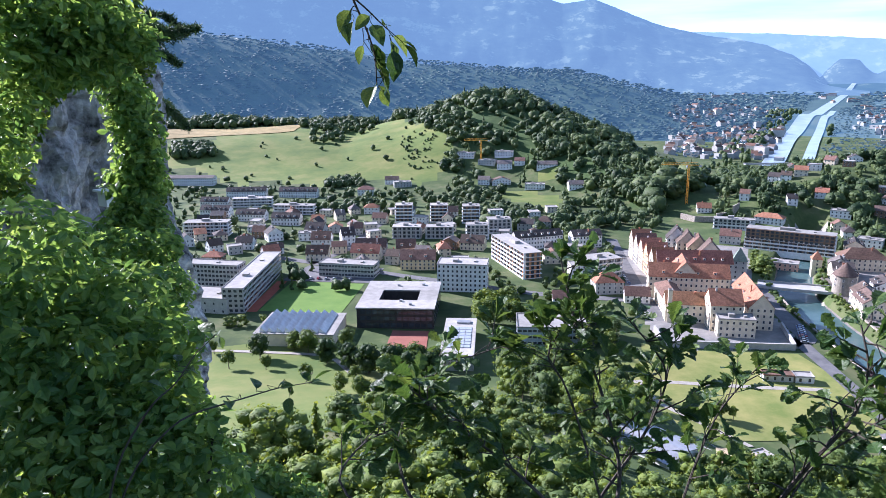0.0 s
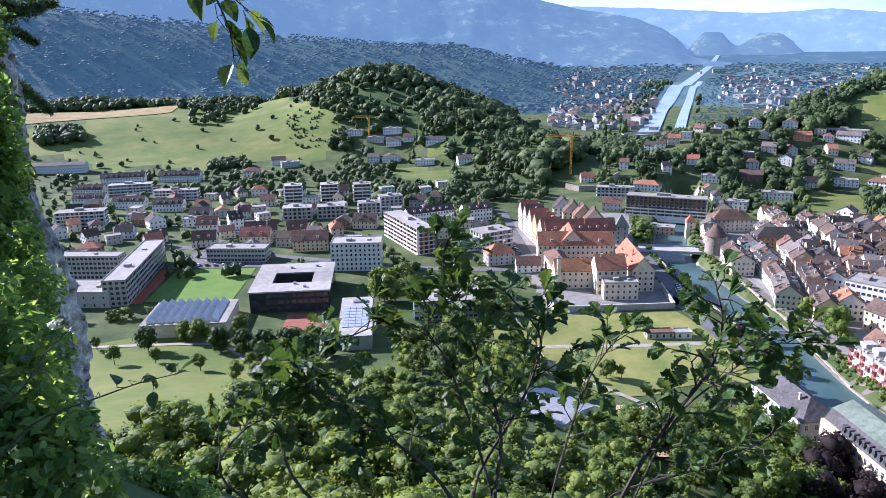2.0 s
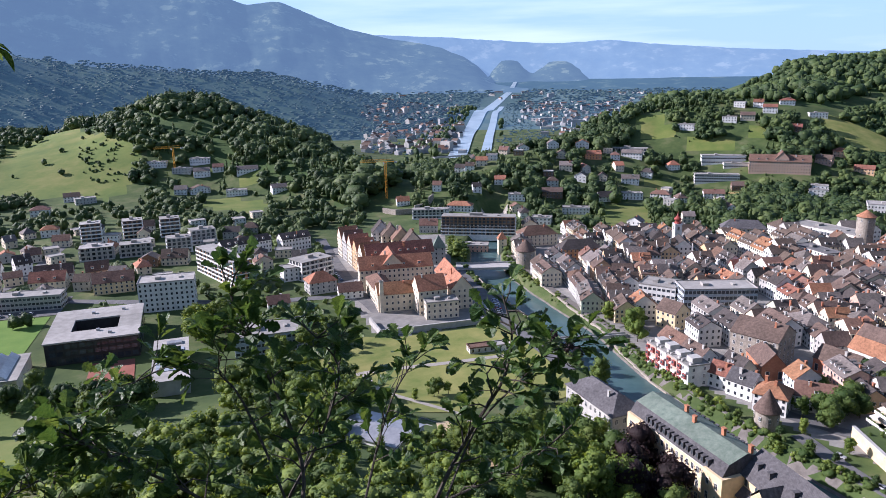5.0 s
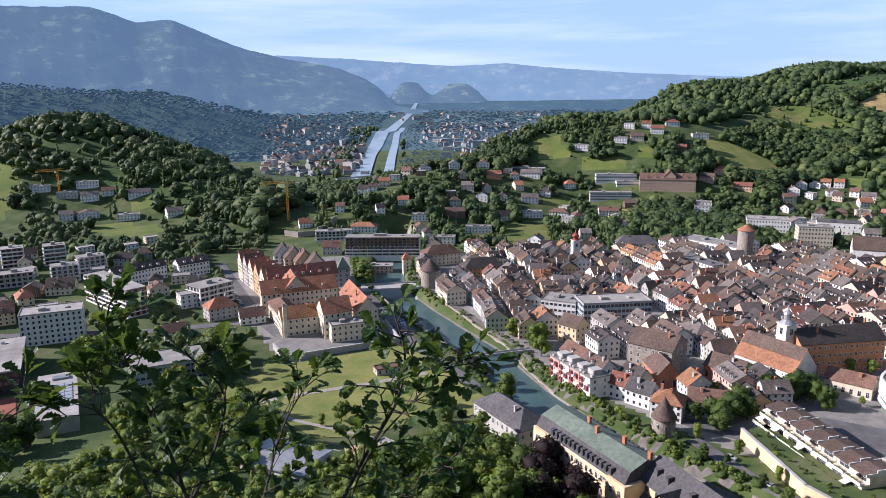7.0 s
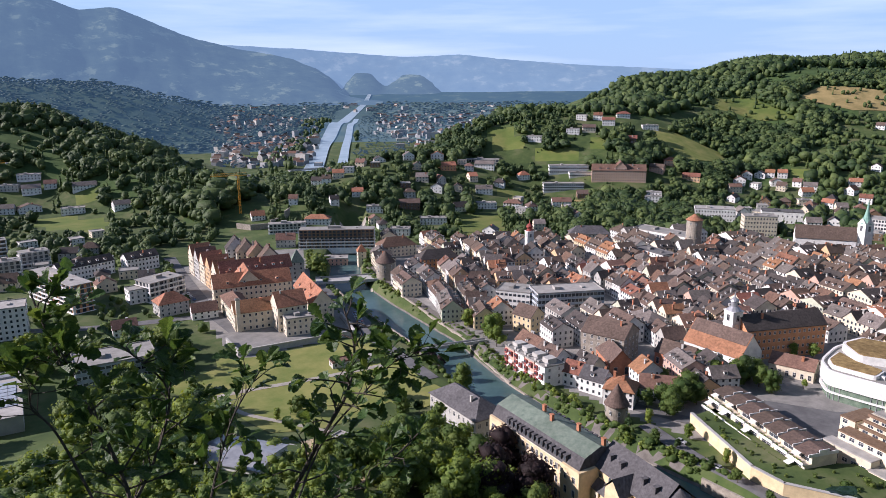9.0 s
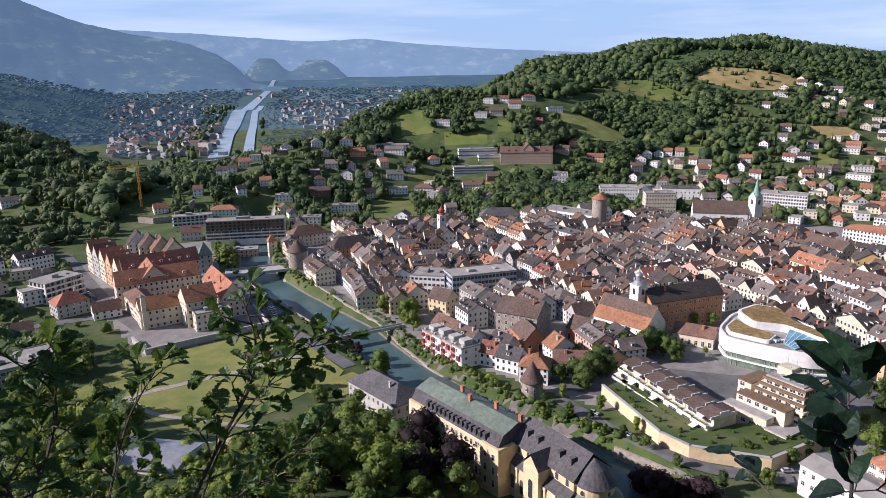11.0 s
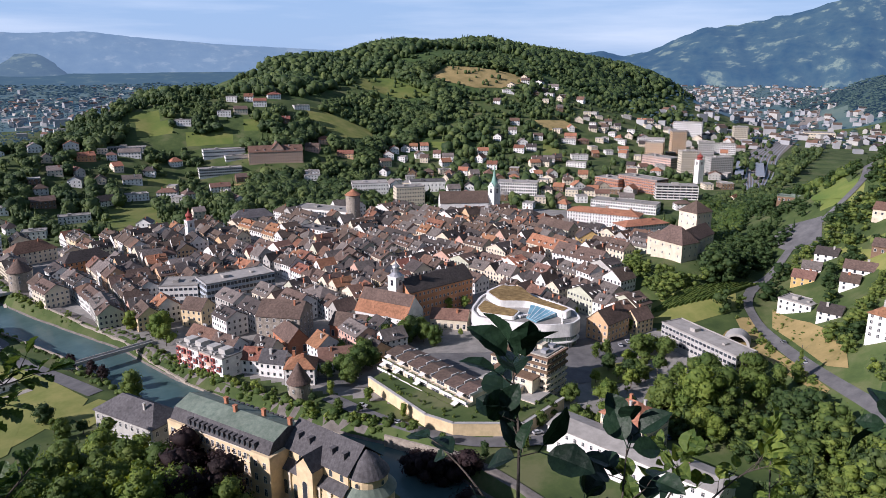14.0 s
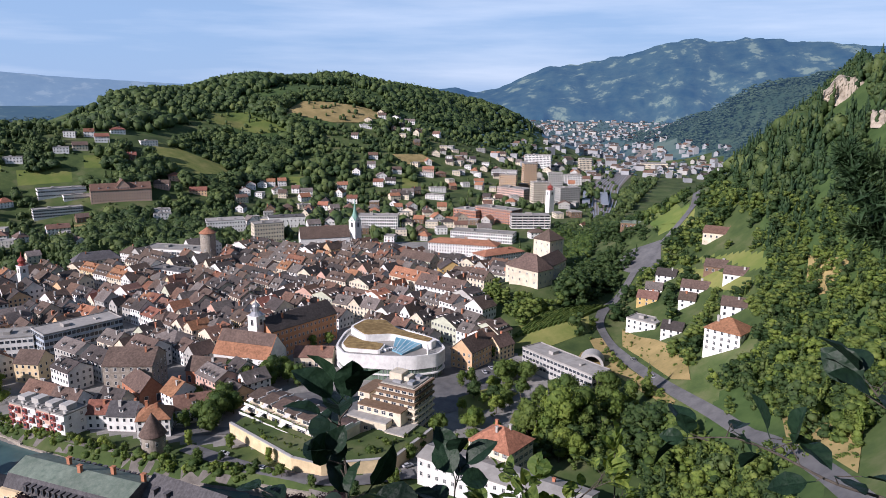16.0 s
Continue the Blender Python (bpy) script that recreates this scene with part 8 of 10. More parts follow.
for seed, outline in enumerate((((400, 38), (405, 30), (372, 18), (340, 2), (314, -9), (310, -7), (340, 10), (368, 24)), ((417, 21), (390, 2), (360, -13), (328, -15), (336, -7), (372, 8), (396, 19)),
                                ((274, -45), (250, -54), (224, -59), (197, -52), (215, -50), (246, -43)), ((384, -67), (357, -79), (336, -73), (347, -61)))):
    woods("bank_scrub", 60, poly_sampler(outline), (0.8, 2.2), "low scrub growing over the dry bank", LEAF, NEARBY, 0.0, 91 + seed, None, (1.2, 2.2))
woods("rear_trees", 34, poly_sampler(((205, 470), (235, 475), (250, 500), (228, 540), (205, 520))), (7, 12), "leafy trees behind the turret", LEAF, NEARBY, 0.0, 96, off_houses(2), (1.0, 1.5))
woods("bank_trees", 56, poly_sampler(((243, 430), (237, 390), (232, 345), (228, 312), (222, 312), (225, 345), (230, 390), (237, 430))), (4, 8), "trees and shrubs along the river bank", LEAF, NEARBY, 0.0, 98, None, (1.1, 1.7))
woods("school_trees", 16, poly_sampler(((-150, 397), (-96, 391), (-56, 355), (-64, 348), (-98, 381), (-150, 387))), (7, 11), "leafy trees before the school", LEAF, NEARBY, 0.0, 99, off_houses(2), (1.0, 1.5))
woods("quay_hedge", 70, poly_sampler(((214, 432), (209, 390), (204, 345), (201, 315), (197, 315), (199, 345), (202, 390), (208, 432))), (3, 6), "hedge and small trees along the quay", LEAF, MID, 0.0, 38, None, (1.2, 2.0))
NEAR_SIDE = tuple(polar(a, d) for a, d in ((84, 190), (90, 250), (93, 300), (95, 345), (96, 430), (106, 430), (107, 260), (98, 170)))
for leafage, many, seed, who in ((LEAF_DARK, 300, 71, "dark"), (LEAF, 560, 72, "green"), (LEAF_LIGHT, 260, 73, "light green")):
    woods("steep_wood", many, poly_sampler(NEAR_SIDE), (5, 11), who + " leafy trees on the near valley side", leafage, NEARBY, 0.12, seed, lambda x, y: off_houses(3)(x, y) & off_road(x, y, 9), (0.9, 1.5))
woods("steep_wood", 40, poly_sampler(tuple(polar(a, d) for a, d in ((84, 190), (90, 250), (93, 300), (95, 345), (96, 430), (106, 430), (107, 260), (98, 170)))), (5, 10), "leafy wood on the near valley side", LEAF, NEARBY, 0.12, 39, off_houses(3), (0.9, 1.5))
woods("suburb_trees", 120, poly_sampler(((20, 440), (62, 402), (118, 392), (122, 470), (136, 600), (60, 620), (40, 520))), (5, 10), "garden trees between town houses", LEAF, MID, 0.1, 40, off_houses(2), (1.0, 1.6))
def vine_rows():
    """Trained vines in straight rows down the slope below the castle."""
    r = random.Random(44)
    g = Geo()
    for q in range(15):
        for k in range(16):
            u0, u1 = k / 16, (k + 0.93) / 16
            p0, p1 = (384 + q * 2.3 + u0 * 30, 82 - q * 2.5 - u0 * 15), (384 + q * 2.3 + u1 * 30, 82 - q * 2.5 - u1 * 15)
            h, w = r.uniform(1.3, 2.0), r.uniform(0.4, 0.6)
            z0, z1 = ground_z(*p0), ground_z(*p1)
            a = [(p0[0], p0[1] - w, z0 - 0.3), (p1[0], p1[1] - w, z1 - 0.3), (p1[0], p1[1] + w, z1 - 0.3), (p0[0], p0[1] + w, z0 - 0.3)]
            b = [(p0[0], p0[1] - w * 0.7, z0 + h), (p1[0], p1[1] - w * 0.7, z1 + h * r.uniform(0.85, 1.1)), (p1[0], p1[1] + w * 0.7, z1 + h), (p0[0], p0[1] + w * 0.7, z0 + h * r.uniform(0.85, 1.1))]
            for i in range(4):
                j = (i + 1) % 4
                g.face([a[i], a[j], b[j], b[i]])
            g.face(b)
    tagged(new("vineyard_rows", g.mesh("vineyard_rows", LEAF)), "straight green rows of vines below the castle", "vineyard", kind="stuff")


vine_rows()
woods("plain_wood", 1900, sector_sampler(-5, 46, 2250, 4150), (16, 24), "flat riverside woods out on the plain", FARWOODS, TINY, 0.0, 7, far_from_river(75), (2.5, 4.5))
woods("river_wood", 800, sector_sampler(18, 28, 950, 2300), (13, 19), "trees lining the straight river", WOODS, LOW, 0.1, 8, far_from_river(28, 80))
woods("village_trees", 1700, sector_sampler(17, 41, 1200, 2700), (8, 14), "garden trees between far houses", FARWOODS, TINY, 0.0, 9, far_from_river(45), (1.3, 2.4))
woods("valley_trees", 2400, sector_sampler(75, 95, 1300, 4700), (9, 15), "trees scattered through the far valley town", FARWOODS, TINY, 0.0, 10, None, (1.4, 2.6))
woods("hill_hedge", 420, sector_sampler(51.5, 70, 1080, 1480), (6, 11), "trees and hedges across the hill's meadows", WOODS, LOW, 0.1, 11)

# ---- far mountains ----
HAZE = {}


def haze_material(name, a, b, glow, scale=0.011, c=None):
    """Backdrop slopes of woods and pastures, the blue haze of miles of air put into emission."""
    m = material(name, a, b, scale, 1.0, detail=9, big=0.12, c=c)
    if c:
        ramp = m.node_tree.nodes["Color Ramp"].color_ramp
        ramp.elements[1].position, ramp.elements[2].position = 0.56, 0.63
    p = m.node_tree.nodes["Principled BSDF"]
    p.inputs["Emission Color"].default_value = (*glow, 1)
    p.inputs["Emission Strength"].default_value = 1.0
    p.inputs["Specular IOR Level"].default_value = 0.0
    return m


def mountain(name, crest, dist, foot, mat, label, rough=1.0, seed=0, back=250):
    """A far range: crest heights by bearing, slopes broken by gullies."""
    az0, az1 = crest[0][0], crest[-1][0]
    az = np.linspace(az0, az1, int((az1 - az0) * 6) + 2)
    el = np.interp(az, [c[0] for c in crest], [c[1] for c in crest])
    soft = np.array((1, 2, 3, 2, 1)) / 9
    for _ in range(2):
        el = np.convolve(np.pad(el, 2, mode="edge"), soft, mode="valid")
    rows = 18
    v = []
    for i in range(rows + 1):
        u = i / rows
        for a, e in zip(az, el):
            top = EYE + dist * math.tan(radians(e))
            n1 = noise.fractal(Vector((a * 0.35 + seed, u * 4.0, seed)), 0.9, 2.0, 5)
            n2 = noise.fractal(Vector((a * 1.3 + seed, u * 8.0, 3.1)), 0.8, 2.0, 4)
            d = dist - foot * (1 - u) * (1 + 0.10 * n1 * rough)
            z = top * (u ** 0.85) * (1 + (0.05 * n1 + 0.02 * n2) * rough * u * (1.4 - u)) + rough * 5 * n2 * u
            x, y = polar(a, d)
            v.append((x, y, z if u > 0 else -2))
    c = len(az)
    i, j = np.meshgrid(np.arange(rows), np.arange(c - 1), indexing="ij")
    f = np.stack([i * c + j, (i + 1) * c + j, (i + 1) * c + j + 1, i * c + j + 1], -1).reshape(-1, 4)[:, ::-1]
    ob = new(name, raw_mesh(name, np.array(v), f, mat, smooth=True))
    return tagged(ob, label, "mountain", kind="structure")


# The last colour before the scale is the haze, added as emission.
M1 = haze_material("hazed_mountain_woods", (0.02, 0.035, 0.035), (0.125, 0.15, 0.10), (0.082, 0.135, 0.205), 0.009, (0.04, 0.06, 0.048))
M2 = haze_material("hazed_far_range_slopes", (0.05, 0.08, 0.10), (0.135, 0.16, 0.155), (0.130, 0.205, 0.305), 0.009, (0.075, 0.105, 0.115))
M3 = haze_material("hazed_near_range_slopes", (0.02, 0.04, 0.035), (0.15, 0.185, 0.115), (0.03, 0.075, 0.165), 0.008, (0.045, 0.07, 0.05))
mountain("backdrop_range", ((14, 2.6), (19, 2.4), (23.2, 2.2), (28, 1.85), (31.8, 1.6), (36, 1.75), (40.4, 1.3), (46, 0.9), (52.1, 0.6), (60, 0.3)), 4940, 500, M2, "far mountain range in painted pale blue haze", 0.4, 5)
mountain("backdrop_mountain", ((-45, 7.5), (-25, 7.8), (-10, 7.2), (-4, 6.2), (0.8, 5.4), (6.2, 5.6), (9, 4.6), (11.2, 4.9), (13, 4.2), (15.8, 3.0), (19.8, 2.05), (23, 1.65), (25, 1.15), (26.2, 0.5), (27.2, -0.7), (30, -1.0)), 4880, 900, M1, "high wooded mountain in painted blue haze behind the valley", 0.4, 1)
M4 = haze_material("hazed_plain_woods", (0.025, 0.045, 0.045), (0.075, 0.10, 0.075), (0.045, 0.085, 0.14), 0.012, (0.035, 0.06, 0.05))
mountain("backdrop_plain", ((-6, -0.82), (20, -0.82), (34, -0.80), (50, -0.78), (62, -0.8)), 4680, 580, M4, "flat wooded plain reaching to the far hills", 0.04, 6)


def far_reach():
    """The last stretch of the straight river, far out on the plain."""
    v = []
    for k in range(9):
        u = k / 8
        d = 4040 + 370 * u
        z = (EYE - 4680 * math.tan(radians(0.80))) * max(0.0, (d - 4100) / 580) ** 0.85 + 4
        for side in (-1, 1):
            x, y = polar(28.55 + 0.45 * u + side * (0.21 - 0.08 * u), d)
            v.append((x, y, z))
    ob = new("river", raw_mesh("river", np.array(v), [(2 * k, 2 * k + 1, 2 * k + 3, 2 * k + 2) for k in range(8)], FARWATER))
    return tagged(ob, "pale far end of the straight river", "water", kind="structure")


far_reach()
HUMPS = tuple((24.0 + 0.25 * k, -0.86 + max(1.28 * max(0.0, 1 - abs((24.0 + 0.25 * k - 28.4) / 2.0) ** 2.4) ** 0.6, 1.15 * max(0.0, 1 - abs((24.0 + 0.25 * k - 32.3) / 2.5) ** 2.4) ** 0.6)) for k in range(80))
mountain("backdrop_foothill", HUMPS, 4700, 350, M1, "low foothills in painted blue haze at the edge of the plain", 0.12, 2)
mountain("backdrop_mountain", ((68, -0.4), (73.1, 0.5), (75, 0.1), (77, 0.6), (80.4, 2.1), (83, 2.3), (86, 2.9), (88.5, 3.6), (90.9, 4.1), (92.4, 3.7), (94.7, 4.05), (98, 3.7), (100, 3.6), (102.7, 3.3), (106, 3.4), (120, 4.5)), 4850, 900, M3, "green mountain with pastures in painted blue haze above the valley", 1.0, 3)
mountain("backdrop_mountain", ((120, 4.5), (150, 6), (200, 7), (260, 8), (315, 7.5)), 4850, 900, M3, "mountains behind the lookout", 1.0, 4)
# ---- foreground: rock, shrubs and branches round the lookout ----
# Darker green that takes over part of the shade these leaves stand in.
NEARLEAF = foliage("shaded_oak_leaves", (0.030, 0.068, 0.019), (0.080, 0.138, 0.035), vary=0.4, island=0.0, through_light=0.32, rough=0.38, scale=12, clump=40, relief=0.01)
SHRUBLEAF = foliage("shrub_leaves", (0.10, 0.20, 0.055), (0.22, 0.33, 0.095), vary=0.0, island=0.4, through_light=0.5, rough=0.34, scale=8, clump=40, relief=0.01)
SUNLEAF = foliage("sunlit_leaves", (0.065, 0.125, 0.026), (0.14, 0.205, 0.045), vary=0.0, island=0.4, through_light=0.45, rough=0.5, scale=4, clump=30, relief=0.01)
# Near-black green: the silhouette look of these leaves is put into the colour.
DARKLEAF = foliage("glossy_silhouette_leaves", (0.007, 0.020, 0.011), (0.014, 0.034, 0.018), vary=0.25, island=0.0, through_light=0.05, rough=0.5, scale=9, clump=20, relief=0.01)
TWIG = material("twig_bark", (0.05, 0.042, 0.034), (0.10, 0.085, 0.07), 25, 0.9, 0.3, 60, detail=6)


def outline_leaf(kind):
    """Half outline of a leaf: distance along the midrib and half width."""
    if kind == "oak":
        return ((0.0, 0.02), (0.12, 0.06), (0.22, 0.15), (0.30, 0.11), (0.42, 0.24), (0.50, 0.17), (0.62, 0.33), (0.70, 0.24), (0.82, 0.31), (0.90, 0.20), (0.97, 0.14), (1.0, 0.0))
    if kind == "beech":
        return ((0.0, 0.02), (0.12, 0.20), (0.3, 0.31), (0.5, 0.33), (0.7, 0.25), (0.87, 0.12), (1.0, 0.0))
    return ((0.0, 0.02), (0.1, 0.2), (0.25, 0.33), (0.45, 0.38), (0.65, 0.33), (0.82, 0.2), (0.94, 0.07), (1.0, 0.0))


LEAVES = {}


def leaf_mesh(kind, mat, variant):
    key = (kind, mat.name, variant)
    if key in LEAVES:
        return LEAVES[key]
    r = random.Random(variant * 5 + len(kind))
    curl, fold, twist = r.uniform(0.08, 0.30), r.uniform(0.15, 0.5), r.uniform(-0.15, 0.15)
    g = Geo()
    half = outline_leaf(kind)
    g.box(-0.012, -0.22, -0.012, 0.012, 0.0, 0.012, 0, True)
    for s in (-1, 1):
        for (y0, w0), (y1, w1) in zip(half, half[1:]):
            def at(y, w):
                wob = 0.02 * math.sin(y * 17 + variant)
                return (s * w * (1 + twist * s), y, fold * w - curl * y * y + wob * (w > 0.05))
            q = [at(y0, 0), at(y0, w0), at(y1, w1), at(y1, 0)]
            g.face(q if s < 0 else q[::-1])
    LEAVES[key] = g.mesh("leaf", mat, smooth=False)
    return LEAVES[key]


def tube(pts, r0, r1, n=6):
    g = Geo()
    p = [Vector(a) for a in pts]
    for i, a in enumerate(p):
        d = (p[min(i + 1, len(p) - 1)] - p[max(i - 1, 0)]).normalized()
        side = d.cross(Vector((0.3, 0.2, 1))).normalized()
        up = side.cross(d)
        r = r0 + (r1 - r0) * i / (len(p) - 1)
        g.v += [(a + (side * math.cos(6.2832 * k / n) + up * math.sin(6.2832 * k / n)) * r)[:] for k in range(n)]
        if i:
            for k in range(n):
                u, w = (i - 1) * n + k, (i - 1) * n + (k + 1) % n
                g.f.append((u, w, w + n, u + n))
                g.s.append(0)
    return g


def smooth_line(pts, k=4):
    p = np.array(pts, float)
    t = np.linspace(0, len(p) - 1, (len(p) - 1) * k + 1)
    q = np.stack([np.interp(t, np.arange(len(p)), p[:, i]) for i in range(3)], -1)
    for _ in range(3):
        q[1:-1] = (q[:-2] + 2 * q[1:-1] + q[2:]) / 4
    return q


def branch(name, pts, label, kind, mat, size, twigs, per, seed, reach=0.2, thick=0.012, droop=0.0, start=0.25, up=0.35, tip=6, root=None):
    """A branch with side twigs that carry tufts of leaves."""
    r = random.Random(seed)
    if root:
        gx, gy = root
        pts = ((gx, gy, ground_z(gx, gy) - EYE - 0.05), ((gx + pts[0][0]) / 2, (gy + pts[0][1]) / 2, (ground_z(gx, gy) - EYE) * 0.3 + pts[0][2] * 0.7)) + tuple(pts)
        start = start + (1 - start) * 2.0 / (len(pts) - 1)
    line = smooth_line([(x, y, z + EYE) for x, y, z in pts], 5)
    base = Vector(line[0])
    ob = anchor(name, Matrix.Translation(base), label, "branch", "branches at the lookout")
    local = [tuple(Vector(p) - base) for p in line]
    part("stem", tube(local, thick, thick * 0.3), TWIG, ob)

    def put(at, heading, s):
        f = Vector(heading).normalized()
        nrm = Vector((r.gauss(0, 0.5), r.gauss(0, 0.5), 1.0)).normalized()
        xa = f.cross(nrm).normalized()
        za = xa.cross(f)
        m = Matrix((xa, f, za)).transposed().to_4x4()
        o = new("leaf", leaf_mesh(kind, mat, r.randrange(5)))
        o.parent = ob
        o.matrix_basis = Matrix.Translation(at) @ m @ Matrix.Scale(s, 4) @ Matrix.Translation((0, 0.2, 0))

    def tuft(at, heading, n):
        for _ in range(n):
            d = Vector(heading).normalized() + Vector((r.gauss(0, 0.75), r.gauss(0, 0.75), r.gauss(0, 0.55) - droop))
            put(at, d, size * r.uniform(0.65, 1.2))

    n = len(local)
    for k in range(twigs):
        u = start + (1 - start) * (k + r.random()) / twigs
        i = min(n - 2, int(u * (n - 1)))
        a = Vector(local[i])
        d = (Vector(local[i + 1]) - a).normalized()
        out = (d * 0.5 + Vector((r.gauss(0, 0.8), r.gauss(0, 0.8), r.gauss(up, 0.5)))).normalized()
        L = reach * r.uniform(0.35, 1.2) * (1.15 - 0.5 * u)
        mid = a + out * L * 0.5 + Vector((r.gauss(0, 0.02), r.gauss(0, 0.02), 0.01))
        end = a + out * L + Vector((0, 0, -droop * L))
        part("twig", tube([tuple(a), tuple(mid), tuple(end)], thick * 0.35, thick * 0.18, 5), TWIG, ob)
        tuft(end, out, per)
        if L > reach * 0.6:
            tuft(mid, out, max(1, per // 2))
    tuft(Vector(local[-1]), Vector(local[-1]) - Vector(local[-3]), tip)
    return ob


OAK = "oak branch with lobed green leaves"
branch("oak_branch", ((1.34, 2.91, -2.28), (1.53, 3.0, -2.04), (1.7, 3.05, -1.84), (1.9, 3.07, -1.62), (1.98, 3.13, -1.4), (1.96, 3.22, -1.21)), OAK, "oak", NEARLEAF, 0.10, 20, 5, 1, 0.26, 0.016, root=(0.9, 2.5))
branch("oak_branch", ((1.7, 3.05, -1.84), (1.93, 3.01, -1.63), (2.11, 2.95, -1.44), (2.2, 2.85, -1.41)), OAK, "oak", NEARLEAF, 0.10, 15, 5, 2, 0.22, 0.008, root=(0.9, 2.5))
branch("oak_branch", ((0.7, 2.77, -2.04), (0.79, 2.89, -1.78), (0.71, 3.06, -1.44), (0.6, 3.16, -1.18), (0.54, 3.24, -0.89)), OAK, "oak", NEARLEAF, 0.10, 22, 5, 3, 0.27, 0.014, start=0.2, root=(0.9, 2.5))
branch("oak_branch", ((0.48, 2.79, -1.89), (0.25, 2.85, -1.69), (0.03, 2.87, -1.52), (-0.15, 2.86, -1.35)), OAK, "oak", NEARLEAF, 0.10, 17, 5, 4, 0.25, 0.012, root=(0.9, 2.5))
branch("oak_branch", ((1.36, 3.13, -2.33), (1.7, 3.09, -2.23), (2.04, 3.03, -2.12), (2.29, 3.02, -1.95)), OAK, "oak", NEARLEAF, 0.10, 14, 4, 5, 0.22, 0.012, root=(0.9, 2.5))
branch("oak_branch", ((1.02, 2.94, -2.22), (1.21, 3.15, -1.87), (1.34, 3.26, -1.66), (1.55, 3.32, -1.45)), OAK, "oak", NEARLEAF, 0.10, 14, 4, 6, 0.24, 0.010, root=(0.9, 2.5))
branch("oak_branch", ((0.6, 2.9, -2.05), (0.9, 3.0, -1.68), (1.03, 3.04, -1.36), (0.84, 3.11, -1.14)), OAK, "oak", NEARLEAF, 0.10, 17, 5, 7, 0.24, 0.012, root=(0.9, 2.5))
branch("oak_branch", ((-0.17, 2.72, -1.81), (-0.23, 2.91, -1.6), (-0.07, 3.11, -1.38), (0.26, 3.22, -1.3)), OAK, "oak", NEARLEAF, 0.10, 19, 5, 8, 0.26, 0.010, root=(0.9, 2.5))
branch("oak_branch", ((-0.46, 2.46, -1.57), (-0.34, 2.65, -1.48), (-0.2, 2.79, -1.49)), OAK, "oak", NEARLEAF, 0.08, 11, 5, 9, 0.22, 0.008, root=(0.9, 2.5))
branch("oak_branch", ((0.55, 3.05, -1.41), (0.45, 3.1, -1.31), (0.58, 3.16, -1.12)), OAK, "oak", NEARLEAF, 0.10, 11, 5, 10, 0.22, 0.008, root=(0.9, 2.5))
HANG = "hanging twig with dark oval leaves and small fruits"
branch("hanging_twig", ((-1.6, 2.3, 2.6), (-0.8, 2.5, 1.3), (-0.36, 2.7, 0.38), (-0.32, 2.73, 0.22), (-0.28, 2.76, 0.13), (-0.25, 2.78, 0.03), (-0.25, 2.79, -0.07)), HANG, "beech", NEARLEAF, 0.085, 9, 1, 11, 0.06, 0.007, droop=0.7, start=0.52, up=-0.2, tip=2)
branch("hanging_twig", ((-0.33, 2.70, 0.24), (-0.27, 2.69, 0.19), (-0.21, 2.69, 0.13), (-0.15, 2.7, 0.08)), HANG, "beech", NEARLEAF, 0.09, 3, 1, 12, 0.05, 0.004, droop=0.4, start=0.4, up=-0.1, tip=2)
SPRIG = "thin shrub twig with small oval leaves"
branch("shrub_twig", ((-0.78, 1.93, -1.0), (-0.61, 2.01, -0.98), (-0.52, 2.06, -0.97), (-0.42, 2.1, -0.97)), SPRIG, "beech", NEARLEAF, 0.055, 7, 1, 13, 0.05, 0.004, tip=2, root=(-1.1, 1.9))
branch("shrub_twig", ((-0.85, 1.93, -0.95), (-0.79, 1.96, -0.91), (-0.75, 2.01, -0.84), (-0.68, 2.04, -0.78)), SPRIG, "beech", NEARLEAF, 0.055, 7, 1, 14, 0.05, 0.004, tip=2, root=(-1.1, 1.9))
BIG = "shrub branch with large dark glossy leaves"
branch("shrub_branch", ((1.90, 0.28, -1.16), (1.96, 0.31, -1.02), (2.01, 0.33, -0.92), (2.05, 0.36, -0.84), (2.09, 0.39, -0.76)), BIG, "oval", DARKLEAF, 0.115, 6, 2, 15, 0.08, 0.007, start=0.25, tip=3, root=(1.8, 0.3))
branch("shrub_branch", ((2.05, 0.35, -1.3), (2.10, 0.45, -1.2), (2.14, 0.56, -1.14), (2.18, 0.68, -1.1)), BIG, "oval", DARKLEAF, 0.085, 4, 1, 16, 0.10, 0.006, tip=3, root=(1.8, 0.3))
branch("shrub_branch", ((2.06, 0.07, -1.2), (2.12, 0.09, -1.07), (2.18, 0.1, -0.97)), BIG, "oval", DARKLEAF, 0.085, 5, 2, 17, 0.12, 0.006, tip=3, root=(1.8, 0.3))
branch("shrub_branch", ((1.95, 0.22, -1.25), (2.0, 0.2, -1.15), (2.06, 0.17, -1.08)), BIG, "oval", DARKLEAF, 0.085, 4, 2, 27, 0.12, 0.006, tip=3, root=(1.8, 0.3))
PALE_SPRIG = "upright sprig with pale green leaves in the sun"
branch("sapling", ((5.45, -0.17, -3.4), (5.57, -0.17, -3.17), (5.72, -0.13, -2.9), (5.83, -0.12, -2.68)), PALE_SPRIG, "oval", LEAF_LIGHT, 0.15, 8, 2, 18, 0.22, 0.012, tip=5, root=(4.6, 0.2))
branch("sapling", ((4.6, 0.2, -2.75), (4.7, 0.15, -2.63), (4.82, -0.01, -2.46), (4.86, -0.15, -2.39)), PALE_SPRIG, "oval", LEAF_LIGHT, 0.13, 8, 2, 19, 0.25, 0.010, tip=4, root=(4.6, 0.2))
